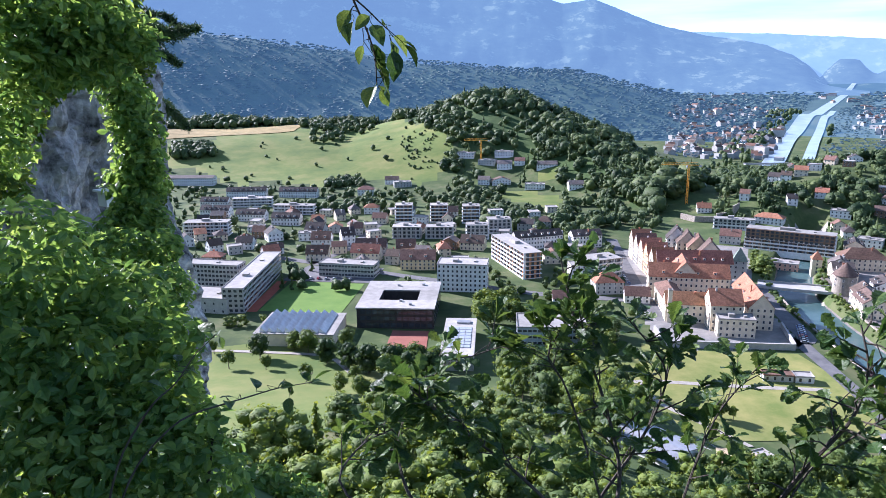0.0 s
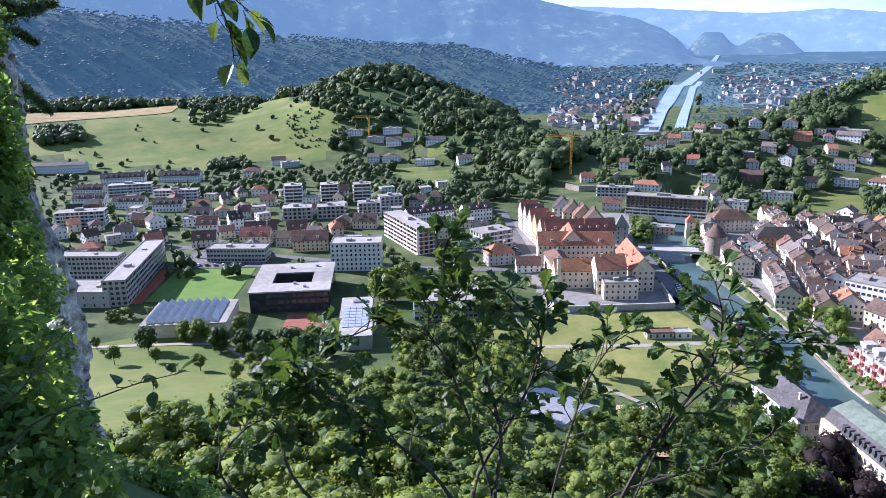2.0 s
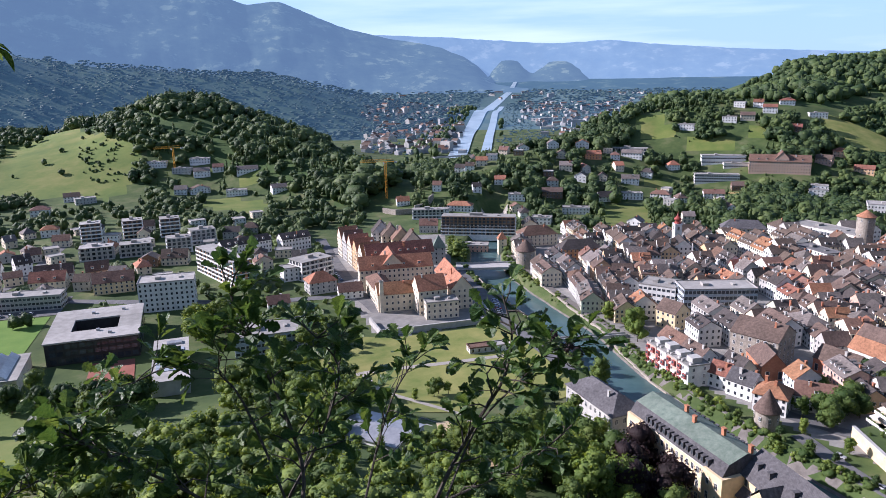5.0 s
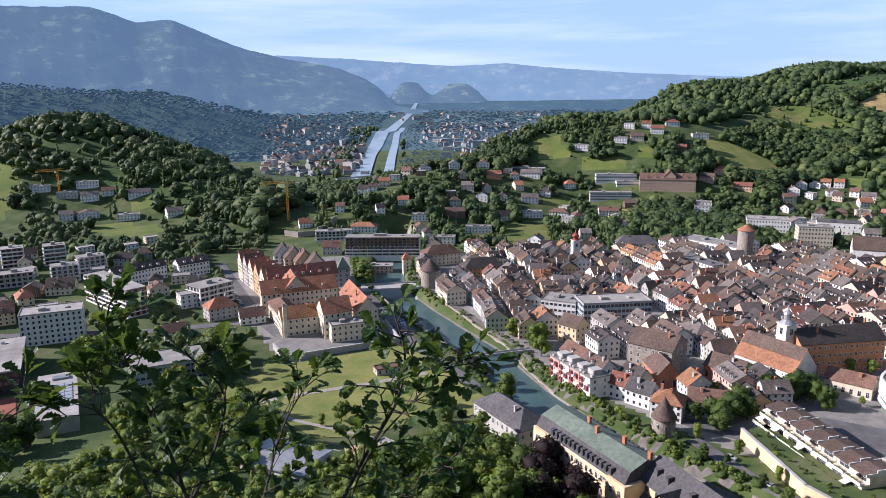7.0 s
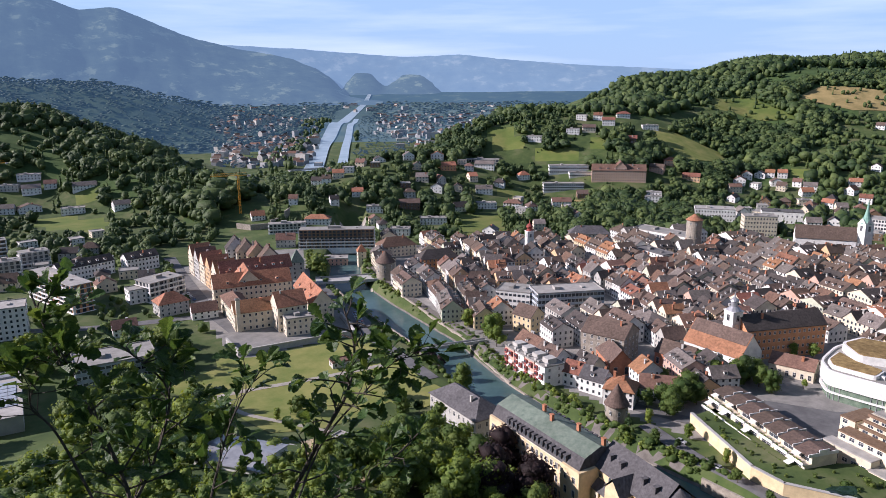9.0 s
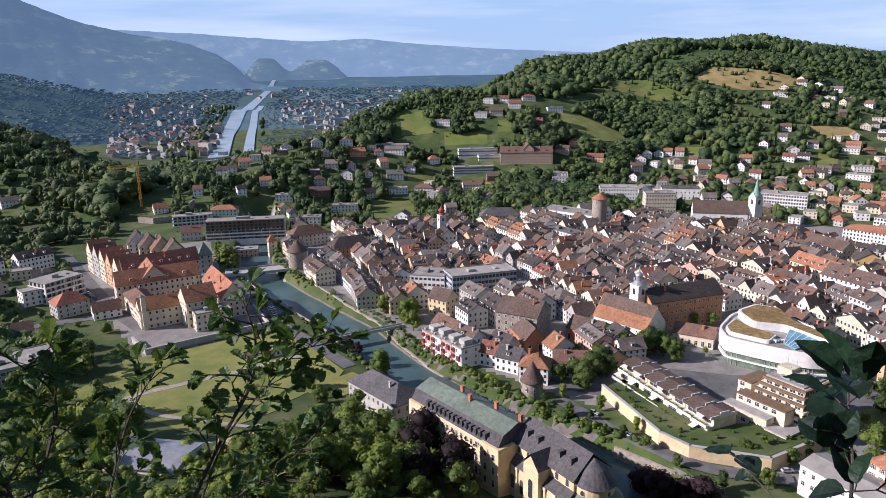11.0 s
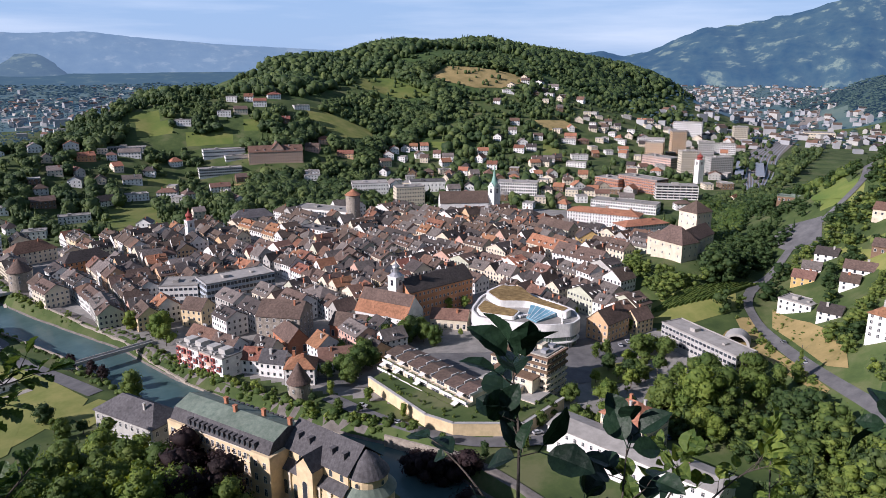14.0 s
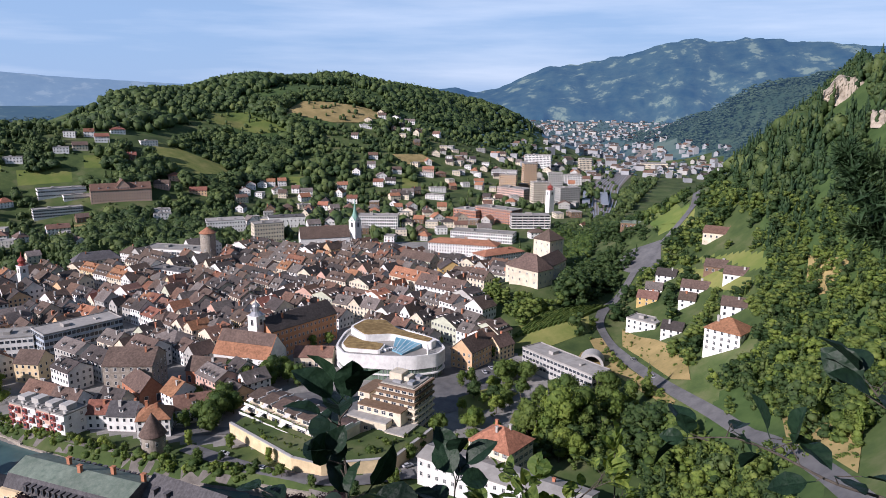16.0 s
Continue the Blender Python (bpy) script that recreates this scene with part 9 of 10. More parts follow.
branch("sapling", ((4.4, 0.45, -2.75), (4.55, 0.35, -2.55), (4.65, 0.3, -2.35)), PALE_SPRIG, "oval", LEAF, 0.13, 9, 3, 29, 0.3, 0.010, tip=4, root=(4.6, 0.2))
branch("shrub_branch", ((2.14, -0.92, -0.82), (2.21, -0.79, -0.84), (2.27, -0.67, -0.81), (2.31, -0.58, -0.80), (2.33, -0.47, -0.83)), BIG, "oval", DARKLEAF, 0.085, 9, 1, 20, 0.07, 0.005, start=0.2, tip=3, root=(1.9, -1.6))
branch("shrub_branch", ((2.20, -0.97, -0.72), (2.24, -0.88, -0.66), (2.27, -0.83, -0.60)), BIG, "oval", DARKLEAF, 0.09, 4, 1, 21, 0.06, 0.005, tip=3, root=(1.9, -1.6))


def leaf_cloud(name, blobs, n, size, mat, label, seed, shell=0.55, flat=0.5):
    """Leaves in a cloud of overlapping clumps, each folded along its midrib."""
    r = np.random.RandomState(seed)
    b = np.array(blobs, float)
    w = b[:, 3] ** 2
    pick = r.choice(len(b), n, p=w / w.sum())
    d = r.normal(size=(n, 3))
    d /= np.linalg.norm(d, axis=1, keepdims=True)
    rad = b[pick, 3] * (shell + (1.12 - shell) * r.uniform(0, 1, n) ** 0.7)
    c = b[pick, :3] + d * rad[:, None] * np.array([1, 1, 0.9])
    c[:, 2] += EYE
    nrm = d * 0.5 + r.normal(size=(n, 3)) * 0.45 + np.array([0, 0, flat])
    nrm /= np.linalg.norm(nrm, axis=1, keepdims=True)
    f = np.cross(nrm, r.normal(size=(n, 3)))
    f /= np.linalg.norm(f, axis=1, keepdims=True)
    s = np.cross(f, nrm)
    e = (size * r.uniform(0.6, 1.25, n))[:, None]
    pts = [c - f * e * 0.5, c - f * e * 0.1 + s * e * 0.30 + nrm * e * 0.08, c + f * e * 0.25 + s * e * 0.24 + nrm * e * 0.06, c + f * e * 0.55 - nrm * e * 0.12,
           c + f * e * 0.25 - s * e * 0.24 + nrm * e * 0.06, c - f * e * 0.1 - s * e * 0.30 + nrm * e * 0.08]
    v = np.stack(pts, 1).reshape(-1, 3)
    k = np.arange(n)[:, None] * 6
    tri = np.concatenate([k + np.array([[0, 1, 2]]), k + np.array([[0, 2, 3]]), k + np.array([[0, 3, 4]]), k + np.array([[0, 4, 5]])])
    ob = new(name, raw_mesh(name, v, tri, mat))
    return tagged(ob, label, "foliage", kind="stuff")


BUSH = ((-1.46, 2.42, -0.65, 0.23), (-1.43, 2.36, -0.9, 0.23), (-1.28, 2.4, -1.0, 0.23), (-1.44, 2.26, -1.1, 0.23), (-1.23, 2.31, -1.24, 0.23), (-1.07, 2.44, -1.15, 0.16), (-1.07, 2.33, -1.36, 0.23), (-0.87, 2.35, -1.47, 0.16), (-1.3, 2.2, -1.37, 0.23), (-1.03, 2.53, -0.99, 0.14), (-1.17, 2.52, -0.83, 0.16), (-0.92, 2.43, -1.28, 0.11))
leaf_cloud("near_shrub_foliage", BUSH, 7600, 0.050, SHRUBLEAF, "dense green shrub leaves beside the lookout", 1)
leaf_cloud("ledge_foliage", ((-6.06, 10.01, -2.68, 0.52), (-5.68, 10.19, -2.82, 0.52), (-5.22, 10.44, -2.81, 0.52), (-4.79, 10.6, -2.94, 0.52), (-4.42, 10.65, -3.32, 0.52), (-4.56, 10.43, -3.79, 0.52), (-4.32, 10.36, -4.23, 0.52), (-5.0, 10.31, -3.57, 0.52), (-5.54, 10.06, -3.47, 0.52), (-6.04, 9.75, -3.53, 0.52), (-4.29, 10.13, -4.78, 0.52), (-4.03, 9.99, -5.28, 0.52), (-3.84, 9.81, -5.74, 0.52), (-4.67, 10.07, -4.56, 0.52), (-4.47, 9.77, -5.34, 0.52), (-4.11, 9.52, -6.04, 0.52)), 9000, 0.11, SHRUBLEAF, "leafy shrubs hanging over the foot of the rock", 6)
leaf_cloud("ledge_foliage", ((-3.04, 5.58, -1.36, 0.25), (-2.64, 5.76, -1.45, 0.2), (-2.38, 5.78, -1.8, 0.23), (-2.44, 5.59, -2.23, 0.25), (-2.29, 5.52, -2.56, 0.25), (-2.71, 5.58, -1.93, 0.3), (-2.36, 5.88, -1.44, 0.15)), 4200, 0.075, SHRUBLEAF, "leafy shrubs growing on the rock ledge", 2)
# One crown twice: its sunlit and shaded leaves differ by material colour.
leaf_cloud("overhanging_foliage", ((-4.45, 7.81, 0.51, 0.49), (-4.14, 7.98, 0.46, 0.49), (-3.8, 8.14, 0.49, 0.49), (-4.33, 7.89, 0.05, 0.42), (-4.59, 7.73, -0.47, 0.35), (-3.74, 8.18, 0.11, 0.32), (-4.68, 7.61, -1.11, 0.28), (-4.09, 8.02, 0.11, 0.28), (-3.63, 8.21, 0.64, 0.35), (-3.55, 8.27, 0.23, 0.25)), 6500, 0.10, SUNLEAF, "sunlit leaves of a tree overhanging the rock", 3)
leaf_cloud("overhanging_foliage", ((-4.45, 7.81, 0.51, 0.49), (-4.14, 7.98, 0.46, 0.49), (-3.8, 8.14, 0.49, 0.49), (-4.33, 7.89, 0.05, 0.42), (-4.59, 7.73, -0.47, 0.35), (-3.74, 8.18, 0.11, 0.32), (-4.68, 7.61, -1.11, 0.28), (-4.09, 8.02, 0.11, 0.28), (-3.63, 8.21, 0.64, 0.35), (-3.55, 8.27, 0.23, 0.25)), 2200, 0.10, SHRUBLEAF, "shaded leaves of a tree overhanging the rock", 4, 0.1)
leaf_cloud("cliff_foliage", ((-8.82, 20.15, -0.33, 0.77), (-8.61, 20.21, -1.25, 0.77), (-8.77, 20.04, -2.32, 0.77), (-8.48, 20.03, -3.27, 0.77), (-8.58, 19.75, -4.5, 0.77), (-8.32, 19.62, -5.45, 0.77), (-8.72, 19.28, -6.01, 0.77), (-8.17, 19.3, -6.69, 0.77), (-8.0, 19.03, -7.6, 0.52), (-8.89, 20.12, 0.26, 0.69), (-8.37, 20.34, 0.26, 0.52)), 8000, 0.17, SUNLEAF, "trees clinging to the back of the rock", 5)
leaf_cloud("cliff_foliage", ((-5.66, 12.81, -0.21, 0.44), (-5.53, 12.86, -0.60, 0.46), (-5.45, 12.90, -1.04, 0.48), (-5.40, 12.92, -1.49, 0.46), (-5.65, 12.81, -1.88, 0.46), (-5.34, 12.94, -1.96, 0.39), (-5.57, 12.84, -2.40, 0.46), (-5.34, 12.94, -2.74, 0.39), (-5.83, 12.73, -2.79, 0.46), (-5.25, 12.98, -3.18, 0.32), (-5.57, 12.85, -3.25, 0.46)), 4200, 0.16, SHRUBLEAF, "leafy branches hanging down beside the rock", 7, 0.15)
leaf_cloud("overhanging_foliage", ((-3.75, 6.61, 0.52, 0.37), (-3.49, 6.75, 0.48, 0.44), (-3.21, 6.89, 0.44, 0.37), (-2.96, 7.0, 0.34, 0.28), (-3.72, 6.63, 0.14, 0.37), (-3.45, 6.77, 0.09, 0.31), (-3.16, 6.91, 0.09, 0.28), (-3.85, 6.55, -0.3, 0.28), (-2.81, 7.06, 0.22, 0.19), (-3.91, 6.52, -0.69, 0.25)), 3600, 0.10, SHRUBLEAF, "broad leaves of a tree above the rock", 8, 0.3)
leaf_cloud("ledge_foliage", ((-2.05, 5.1, -3.09, 0.25), (-1.83, 5.19, -3.29, 0.28), (-1.58, 5.27, -3.42, 0.26), (-1.28, 5.35, -3.56, 0.26), (-2.22, 5.03, -3.24, 0.3), (-1.44, 5.31, -3.27, 0.13)), 3200, 0.08, SHRUBLEAF, "low shrubs on the slope under the lookout", 9, 0.2)
# Unseen crown added outside the view to throw dappled shade on the branches.
SHADE_CROWN = ((-4.6, 4.2, 1.2, 0.8), (-5.2, 4.7, 2.0, 0.9), (-4.9, 4.4, 2.9, 0.8), (-5.8, 4.2, 2.6, 0.9), (-5.9, 5.0, 1.2, 0.8), (-5.4, 3.7, 1.7, 0.8), (-5.2, 5.3, 2.9, 0.7), (-4.7, 3.7, 2.3, 0.7), (-5.9, 3.4, 0.9, 0.7))
leaf_cloud("overhanging_foliage", SHADE_CROWN, 1500, 0.16, SHRUBLEAF, "added leafy crown, out of view, that shades the lookout branches", 13, 0.2)
# Trunk and boughs added only to carry that unseen crown.
shade_trunk = anchor("tree", Matrix.Translation((-5.6, 4.4, ground_z(-5.6, 4.4))), "added crooked trunk and boughs under the unseen shade crown", "tree")
for tip in ((-4.9, 4.3, 2.2), (-5.6, 4.9, 2.4), (-5.7, 3.7, 1.9)):
    drop = EYE - ground_z(-5.6, 4.4)
    end = (tip[0] + 5.6, tip[1] - 4.4, tip[2] + drop)
    part("bough", tube([(0, 0, -0.3), (end[0] * 0.2, end[1] * 0.3, end[2] * 0.45), (end[0] * 0.6, end[1] * 0.6, end[2] * 0.75), end], 0.12, 0.03), TWIG, shade_trunk)
shrub = anchor("shrub", Matrix.Translation((-1.3, 2.2, ground_z(-1.3, 2.2))), "wiry shrub with bare stems among leaves", "shrub")
for a, b in (((-1.5, 2.3, -1.6), (-1.2, 2.6, -0.9)), ((-1.2, 2.2, -1.7), (-0.95, 2.5, -1.2)), ((-1.6, 2.5, -1.2), (-1.35, 2.6, -0.6)), ((-1.0, 2.2, -1.8), (-0.85, 2.4, -1.3))):
    off = Vector((-1.3, 2.2, ground_z(-1.3, 2.2) - EYE))
    m = tuple((p + q) / 2 + 0.05 for p, q in zip(a, b))
    part("stem", tube([tuple(Vector(q) - off) for q in ((-1.3, 2.2, ground_z(-1.3, 2.2) - EYE - 0.05), a, m, b)], 0.014, 0.004), TWIG, shrub)


def rock_face():
    """A limestone outcrop with broken ledges and cracks."""
    cols, rows = 110, 150
    v = []
    for i in range(rows + 1):
        z = 118 + 23.2 * i / rows
        edge = 0.10 * max(0.0, 136.4 - z)
        corner = ((-14.5 + edge * 0.6, 11.0), (-7.9 + edge, 16.1), (-8.6 + edge, 24.0))
        for j in range(cols + 1):
            u = j / cols
            if u < 0.6:
                s = u / 0.6
                x, y = corner[0][0] + (corner[1][0] - corner[0][0]) * s, corner[0][1] + (corner[1][1] - corner[0][1]) * s
            else:
                s = (u - 0.6) / 0.4
                x, y = corner[1][0] + (corner[2][0] - corner[1][0]) * s, corner[1][1] + (corner[2][1] - corner[1][1]) * s
            p = Vector((x * 0.55, y * 0.55, z * 0.32))
            d = noise.fractal(p, 0.75, 2.1, 7) * 0.6 + 0.5 * abs(noise.noise(p * 2.3)) + 0.3 * abs(noise.noise(p * 6.1)) + 0.16 * abs(noise.noise(p * 13.0)) - 0.5 * max(0, noise.noise(Vector((x * 1.1, y * 1.1, z * 0.25))))
            top = -0.8 * max(0.0, z - 139.6) ** 2
            v.append((x + (d - 0.95) * 0.9 + top, y - (d - 0.95) * 0.5, z + 0.2 * noise.noise(p * 3)))
    c = cols + 1
    i, j = np.meshgrid(np.arange(rows), np.arange(cols), indexing="ij")
    f = np.stack([i * c + j, i * c + j + 1, (i + 1) * c + j + 1, (i + 1) * c + j], -1).reshape(-1, 4)
    ob = new("rock_face", raw_mesh("rock_face", np.array(v), f, ROCK))
    return tagged(ob, "grey weathered limestone rock face with ledges", "rock", kind="structure")


rock_face()
jb = anchor("junction_box", pose(-7.25, 15.37, 137.38, 0, 0, -35), "small white metal box fixed to the rock", "box")
g = Geo()
g.box(-0.16, -0.12, -0.2, 0.16, 0.06, 0.12)
g.box(-0.2, -0.2, 0.12, 0.2, 0.06, 0.16, 0, True)
part("body", g, COL["white"], jb)
g = Geo()
g.box(-0.04, 0.06, -0.1, 0.04, 0.8, 0.0, 0, True)
part("bracket", g, METAL, jb)


def conifer_bough(pts, seed, label, size=0.16, n=150, thick=0.03, drop=0.5):
    """A bough with short needle sprays along and beside it."""
    r = np.random.RandomState(seed)
    line = smooth_line([(x, y, z + EYE) for x, y, z in pts], 6)
    base = Vector(line[0])
    ob = anchor("conifer_bough", Matrix.Translation(base), label, "branch")
    loc = line - line[0]
    part("stem", tube([tuple(p) for p in loc], thick, thick * 0.25), TWIG, ob)
    vs, fs = [], []
    span = np.linalg.norm(loc[-1] - loc[0])
    for k in range(n):
        u = r.uniform(0.15, 1.0)
        i = int(u * (len(loc) - 1))
        a = loc[i]
        t = loc[min(i + 1, len(loc) - 1)] - loc[max(i - 1, 0)]
        t = t / np.linalg.norm(t)
        d = np.cross(t, [0, 0, 1]) * r.choice((-1, 1)) + t * r.uniform(0.3, 1.2) + r.normal(size=3) * 0.25 - np.array([0, 0, drop * r.uniform(0, 1)])
        d /= np.linalg.norm(d)
        L = span * r.uniform(0.10, 0.36) * (1.25 - u)
        for q in range(10):
            c = a + d * L * q / 9
            for _ in range(2):
                e = d * 0.5 + r.normal(size=3) * 0.8
                e /= np.linalg.norm(e)
                s = np.cross(e, r.normal(size=3))
                s /= np.linalg.norm(s)
                m = len(vs)
                vs += [c - s * size * 0.10, c + s * size * 0.10, c + e * size * r.uniform(0.6, 1.2)]
                fs.append((m, m + 1, m + 2))
    o = new("needle_spray", raw_mesh("needle_spray", np.array(vs), fs, NEEDLE))
    o.parent = ob
    tagged(o, kind="stuff")


for k, pts in enumerate((((-11.39, 25.58, 1.26), (-10.38, 26.01, 1.55), (-9.54, 26.33, 1.38), (-8.61, 26.64, 1.48)), ((-11.12, 25.7, -0.14), (-10.51, 25.95, -0.73), (-9.78, 26.24, -1.33), (-9.22, 26.44, -2.01)), ((-12.02, 27.46, 1.35), (-10.99, 27.9, 1.06), (-10.03, 28.24, 1.37), (-9.2, 28.51, 1.62)), ((-11.92, 27.45, 2.14), (-10.9, 27.89, 1.86), (-10.22, 28.17, 1.37)), ((-12.19, 27.41, -0.25), (-11.4, 27.74, 0.56), (-10.47, 28.1, 0.66), (-9.99, 28.29, 0.24)), ((-11.94, 27.52, -0.45), (-10.99, 27.9, -0.89), (-10.46, 28.09, -1.32), (-9.93, 28.23, -2.08)), ((-11.93, 27.49, 1.36), (-11.4, 27.67, 2.15), (-10.32, 28.09, 2.07), (-9.65, 28.37, 1.37)))):
    conifer_bough(pts, 30 + k, "dark drooping conifer bough beyond the rock", 0.22, 120, 0.05)
conifer_bough(((6.05, -2.2, -1.1), (6.28, -1.85, -0.81), (6.35, -1.67, -0.63), (6.39, -1.57, -0.35)), 41, "pine twig with long needles at the lookout", 0.13, 90, 0.02, 0.0)
conifer_bough(((6.05, -2.2, -1.15), (6.25, -1.9, -0.96), (6.32, -1.65, -0.87)), 42, "pine twig with long needles at the lookout", 0.13, 70, 0.02, 0.0)
conifer_bough(((6.1, -2.3, -0.5), (6.3, -1.9, -0.5), (6.35, -1.7, -0.45)), 43, "pine twig with long needles at the lookout", 0.13, 60, 0.02, 0.0)


def outcrop(x, y, z, w, h, ang, seed):
    """A pale broken cliff standing out of the wooded slope."""
    cols, rows = 46, 26
    v = []
    for i in range(rows + 1):
        for j in range(cols + 1):
            u, t = j / cols * 2 - 1, i / rows
            p = Vector((u * w * 0.09 + seed, t * h * 0.10, seed * 1.7))
            n = noise.fractal(p, 0.7, 2.1, 5) * 2.4 + abs(noise.noise(p * 3.0)) * 1.6
            edge = 1 - 0.35 * u * u + 0.25 * noise.noise(Vector((u * 2.3, seed, 0.4)))
            v.append((u * w / 2, 5.0 * abs(u) ** 3 + 6.0 * t - n + (8 * max(0.0, t - 0.9) * 10), t * h * edge - 3))
    c = cols + 1
    i, j = np.meshgrid(np.arange(rows), np.arange(cols), indexing="ij")
    f = np.stack([i * c + j, i * c + j + 1, (i + 1) * c + j + 1, (i + 1) * c + j], -1).reshape(-1, 4)
    ob = new("rock_outcrop", raw_mesh("rock_outcrop", np.array(v), f, PALEROCK))
    ob.matrix_world = pose(x, y, z, 0, 0, ang)
    return tagged(ob, "pale bare limestone cliff in the wooded slope", "rock", kind="structure")


outcrop(558, -110, 137, 32, 19, -97, 1.0)
outcrop(468, -113, 126, 14, 11, -97, 4.2)

# ---- cars, tunnel and small things ----
PAINT = [material("car_paint_" + n, c, scaled(c, 1.1), 2.0, 0.3, spec=0.6) for n, c in (("white", (0.70, 0.70, 0.70)), ("silver", (0.42, 0.43, 0.45)), ("black", (0.03, 0.03, 0.033)), ("blue", (0.07, 0.12, 0.25)), ("red", (0.35, 0.04, 0.035)), ("grey", (0.16, 0.165, 0.17)))]
SAY = ("white", "silver", "black", "blue", "red", "grey")
TYRE = material("tyre", (0.02, 0.02, 0.02), (0.035, 0.035, 0.035), 5, 0.9)


def car_meshes():
    body = Geo()
    prof = ((-2.1, 0.35), (-2.12, 0.75), (-1.9, 0.95), (1.0, 0.98), (2.0, 0.82), (2.12, 0.6), (2.1, 0.35))
    for s in (-0.86, 0.86):
        q = [(x, s, z) for x, z in prof]
        body.face(q if s > 0 else q[::-1])
    for (x0, z0), (x1, z1) in zip(prof, prof[1:]):
        body.face([(x0, -0.86, z0), (x0, 0.86, z0), (x1, 0.86, z1), (x1, -0.86, z1)])
    cabin = Geo()
    lo, hi = ((-1.75, 0.80), (0.95, 0.80)), ((-1.25, 0.66), (0.25, 0.66))
    a = [(-1.75, -0.8, 0.95), (0.95, -0.8, 0.97), (0.95, 0.8, 0.97), (-1.75, 0.8, 0.95)]
    b = [(-1.3, -0.64, 1.45), (0.25, -0.64, 1.45), (0.25, 0.64, 1.45), (-1.3, 0.64, 1.45)]
    for i in range(4):
        j = (i + 1) % 4
        cabin.face([a[i], a[j], b[j], b[i]])
    roof = Geo()
    roof.box(-1.32, -0.66, 1.44, 0.27, 0.66, 1.50, 0, True)
    wheel = Geo()
    n = 12
    for s in (-0.1, 0.1):
        ring = [(0.32 * math.cos(6.2832 * k / n), s, 0.32 * math.sin(6.2832 * k / n)) for k in range(n)]
        wheel.face(ring if s < 0 else ring[::-1])
    for k in range(n):
        p0, p1 = (math.cos(6.2832 * k / n) * 0.32, math.sin(6.2832 * k / n) * 0.32), (math.cos(6.2832 * (k + 1) / n) * 0.32, math.sin(6.2832 * (k + 1) / n) * 0.32)
        wheel.face([(p0[0], -0.1, p0[1]), (p0[0], 0.1, p0[1]), (p1[0], 0.1, p1[1]), (p1[0], -0.1, p1[1])])
    return body, cabin, roof, wheel


CB, CC, CR, CW = car_meshes()
CABIN, WHEEL = CC.mesh("window", GLASS), CW.mesh("wheel", TYRE)
CARS = [(CB.mesh("body", m), CR.mesh("roof", m)) for m in PAINT]


def car(x, y, ang, k, lift=0.25):
    ob = anchor("car", pose(x, y, ground_z(x, y) + lift, 0, 0, ang), f"small {SAY[k]} parked car on the asphalt", "car", "parked cars")
    for nm, me in (("body", CARS[k][0]), ("roof", CARS[k][1]), ("window", CABIN)):
        o = new(nm, me)
        o.parent = ob
    for sx_ in (-1.3, 1.3):
        for sy_ in (-0.8, 0.8):
            o = new("wheel", WHEEL)
            o.parent = ob
            o.location = (sx_, sy_, 0.32)


r = random.Random(5)
for k in range(9):
    car(186.5 + 1.1 * k, 352 + 3.0 * k, -15 + r.uniform(-3, 3), r.randrange(6))
for k in range(7):
    car(-98 + 5.5 * k, 480 - 0.8 * k, 82, r.randrange(6), 0.3)
for k in range(10):
    if k not in (3, 7):
        car(121.5 + 0.25 * k, 432 + 7.5 * k, 88, r.randrange(6), 0.3)
for x, y, a in ((262, 40, 70), (258, 44, 70), (340, 84, 30), (346, 82, 30), (352, 80, 30), (320, 150, 60), (238, 88, -40), (224, 160, -80), (219, 140, 85), (487, 36, 40), (494, 38, 40), (500, 42, 40), (508, 44, 45), (516, 47, 45), (478, 34, 30), (372, 12, 30), (345, 2, 30)):
    car(x, y, a, r.randrange(6), 0.55 if x > 340 else 0.35)

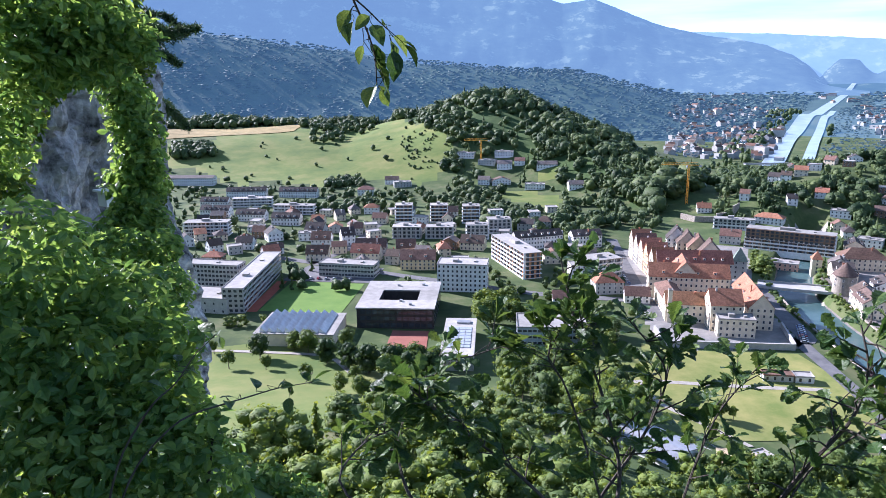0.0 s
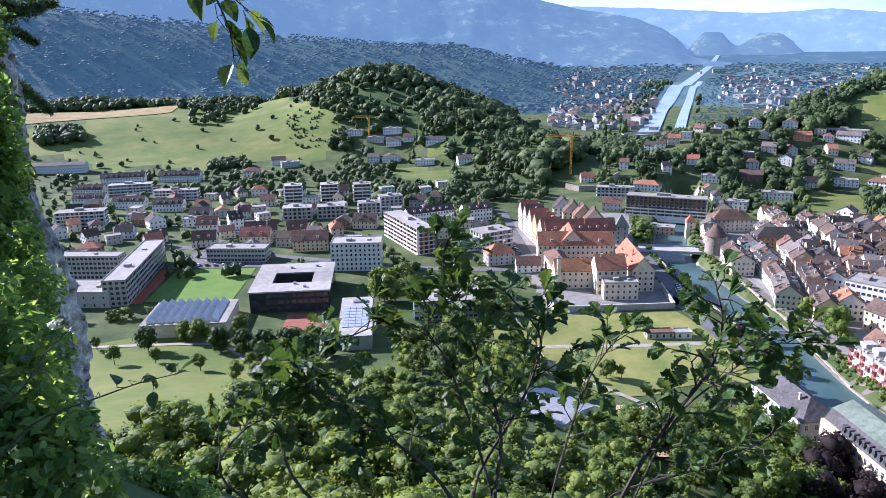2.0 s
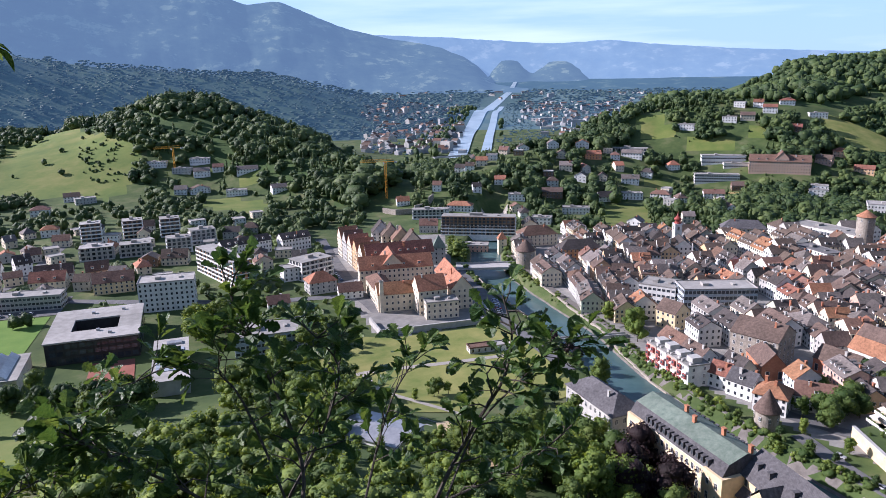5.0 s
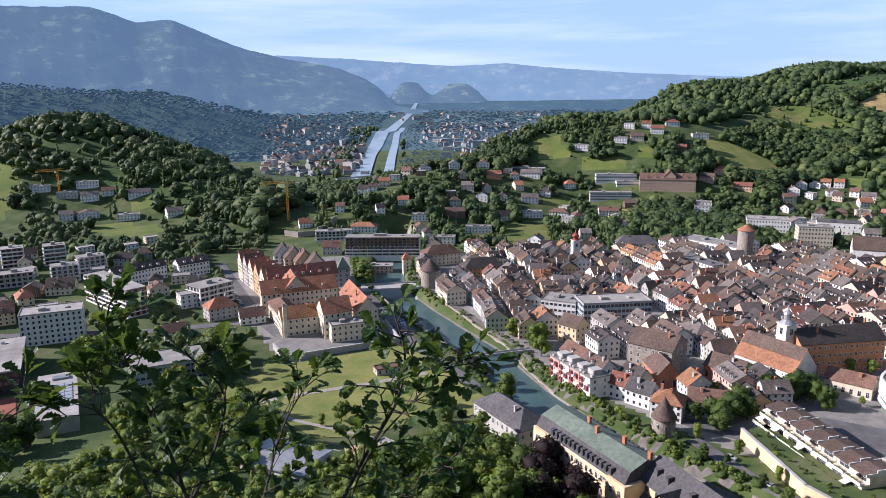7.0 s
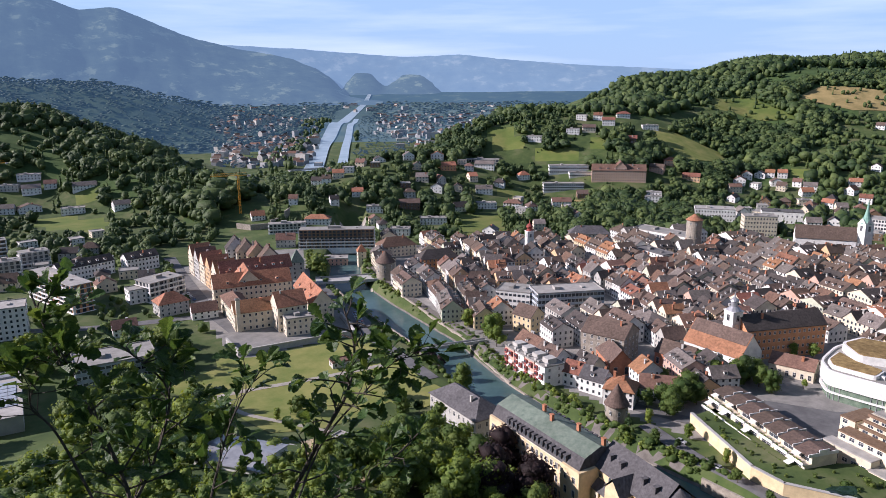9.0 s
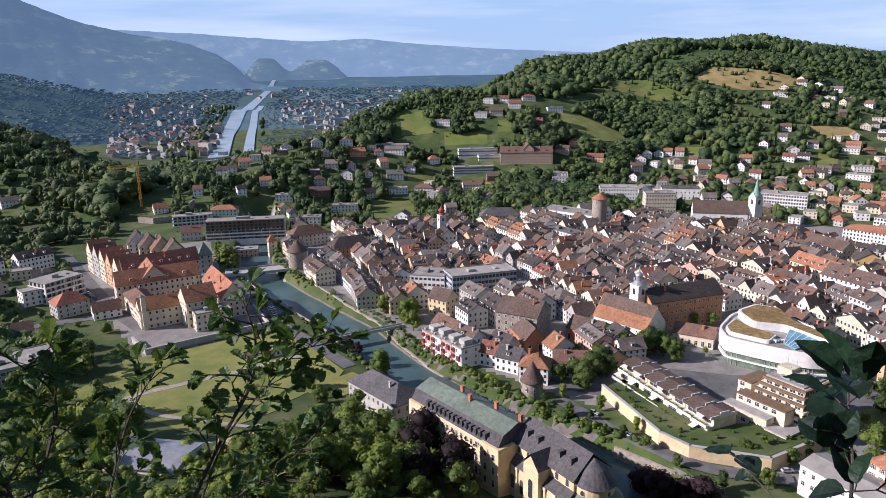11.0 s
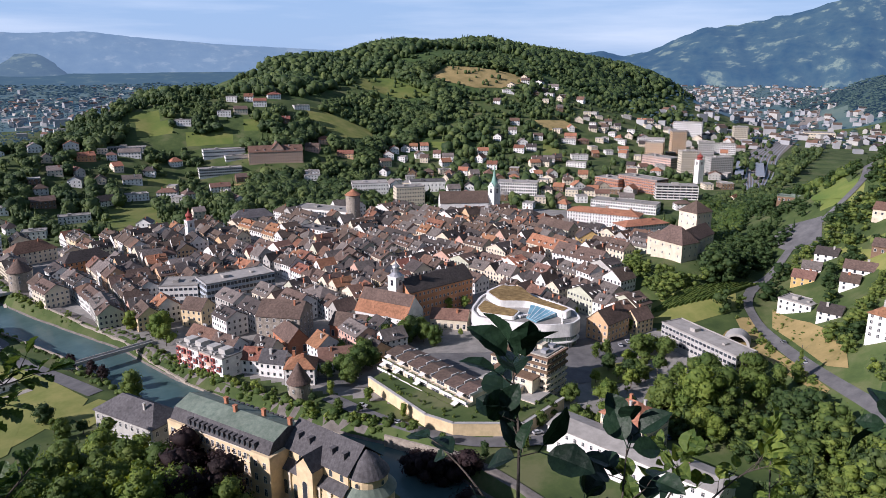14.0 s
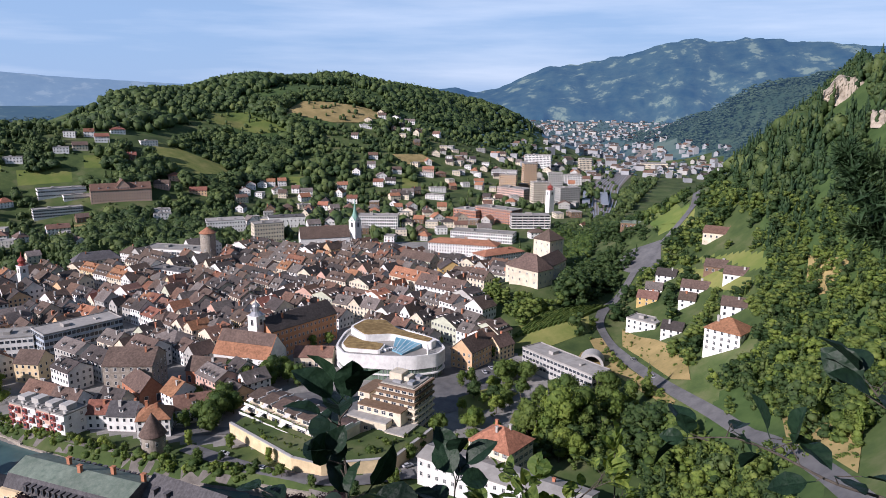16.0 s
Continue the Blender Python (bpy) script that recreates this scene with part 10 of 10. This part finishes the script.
tp = anchor("tunnel_portal", pose(368, 33, 0.6, 0, 0, -88), "concrete road tunnel portal with a dark round arch", "tunnel")
g = Geo()
n = 18
for k in range(n):
    a0, a1 = math.pi * k / n, math.pi * (k + 1) / n
    for r0, y in ((0, 0),):
        i0, i1 = (5.0 * math.cos(a0), 5.0 * math.sin(a0)), (5.0 * math.cos(a1), 5.0 * math.sin(a1))
        o0, o1 = (6.4 * math.cos(a0), 6.4 * math.sin(a0)), (6.4 * math.cos(a1), 6.4 * math.sin(a1))
        g.face([(i0[0], -1, i0[1]), (o0[0], -1, o0[1]), (o1[0], -1, o1[1]), (i1[0], -1, i1[1])])
        g.face([(o0[0], -1, o0[1]), (o0[0], 8, o0[1]), (o1[0], 8, o1[1]), (o1[0], -1, o1[1])])
        g.face([(i0[0], -1, i0[1]), (i1[0], -1, i1[1]), (i1[0], 8, i1[1]), (i0[0], 8, i0[1])])
part("arch", g, CONCRETE, tp)
# Black sheet across the bore stands for the darkness inside.
g = Geo()
g.face([(5 * math.cos(math.pi * k / n), 7.9, 5 * math.sin(math.pi * k / n)) for k in range(n + 1)])
part("tunnel_end", g, COL["black"], tp)
patch("tunnel_bank", ((360, 44), (384, 40), (396, 26), (372, 14), (356, 26)), DRY, "dry bank over the tunnel portal", "ground", lift=0.4)

for x, y, h in ((236, 150, 2.0), (233, 142, 1.6), (230, 134, 1.8), (228, 124, 2.2), (234, 112, 2.0), (238, 104, 1.8), (246, 96, 2.2), (243, 158, 2.4), (247, 150, 1.6), (240, 128, 1.5), (252, 94, 2.0), (226, 118, 1.5), (228, 129, 1.2), (231, 137, 1.4), (234, 145, 1.1), (238, 153, 1.3), (240, 161, 1.5), (225, 122, 1.3), (229, 112, 1.6), (232, 106, 1.3), (237, 99, 1.7), (242, 110, 1.2), (247, 104, 1.5), (256, 92, 1.4), (237, 136, 1.0), (233, 122, 1.1)):
    tree(x, y, h, "bush", LEAF, z=5.0, group="terrace shrubs")

for ob in list(bpy.data.objects):
    if ob.type == "MESH" and ob.data.name in PANES:
        far = ob.matrix_world.translation if ob.parent is None else (ob.parent.matrix_world @ ob.matrix_basis).translation
        if math.hypot(far.x, far.y) < 345:
            pane = new("pane", PANES[ob.data.name][0])
            pane.parent = ob
        else:
            ob.data = PANES[ob.data.name][1]
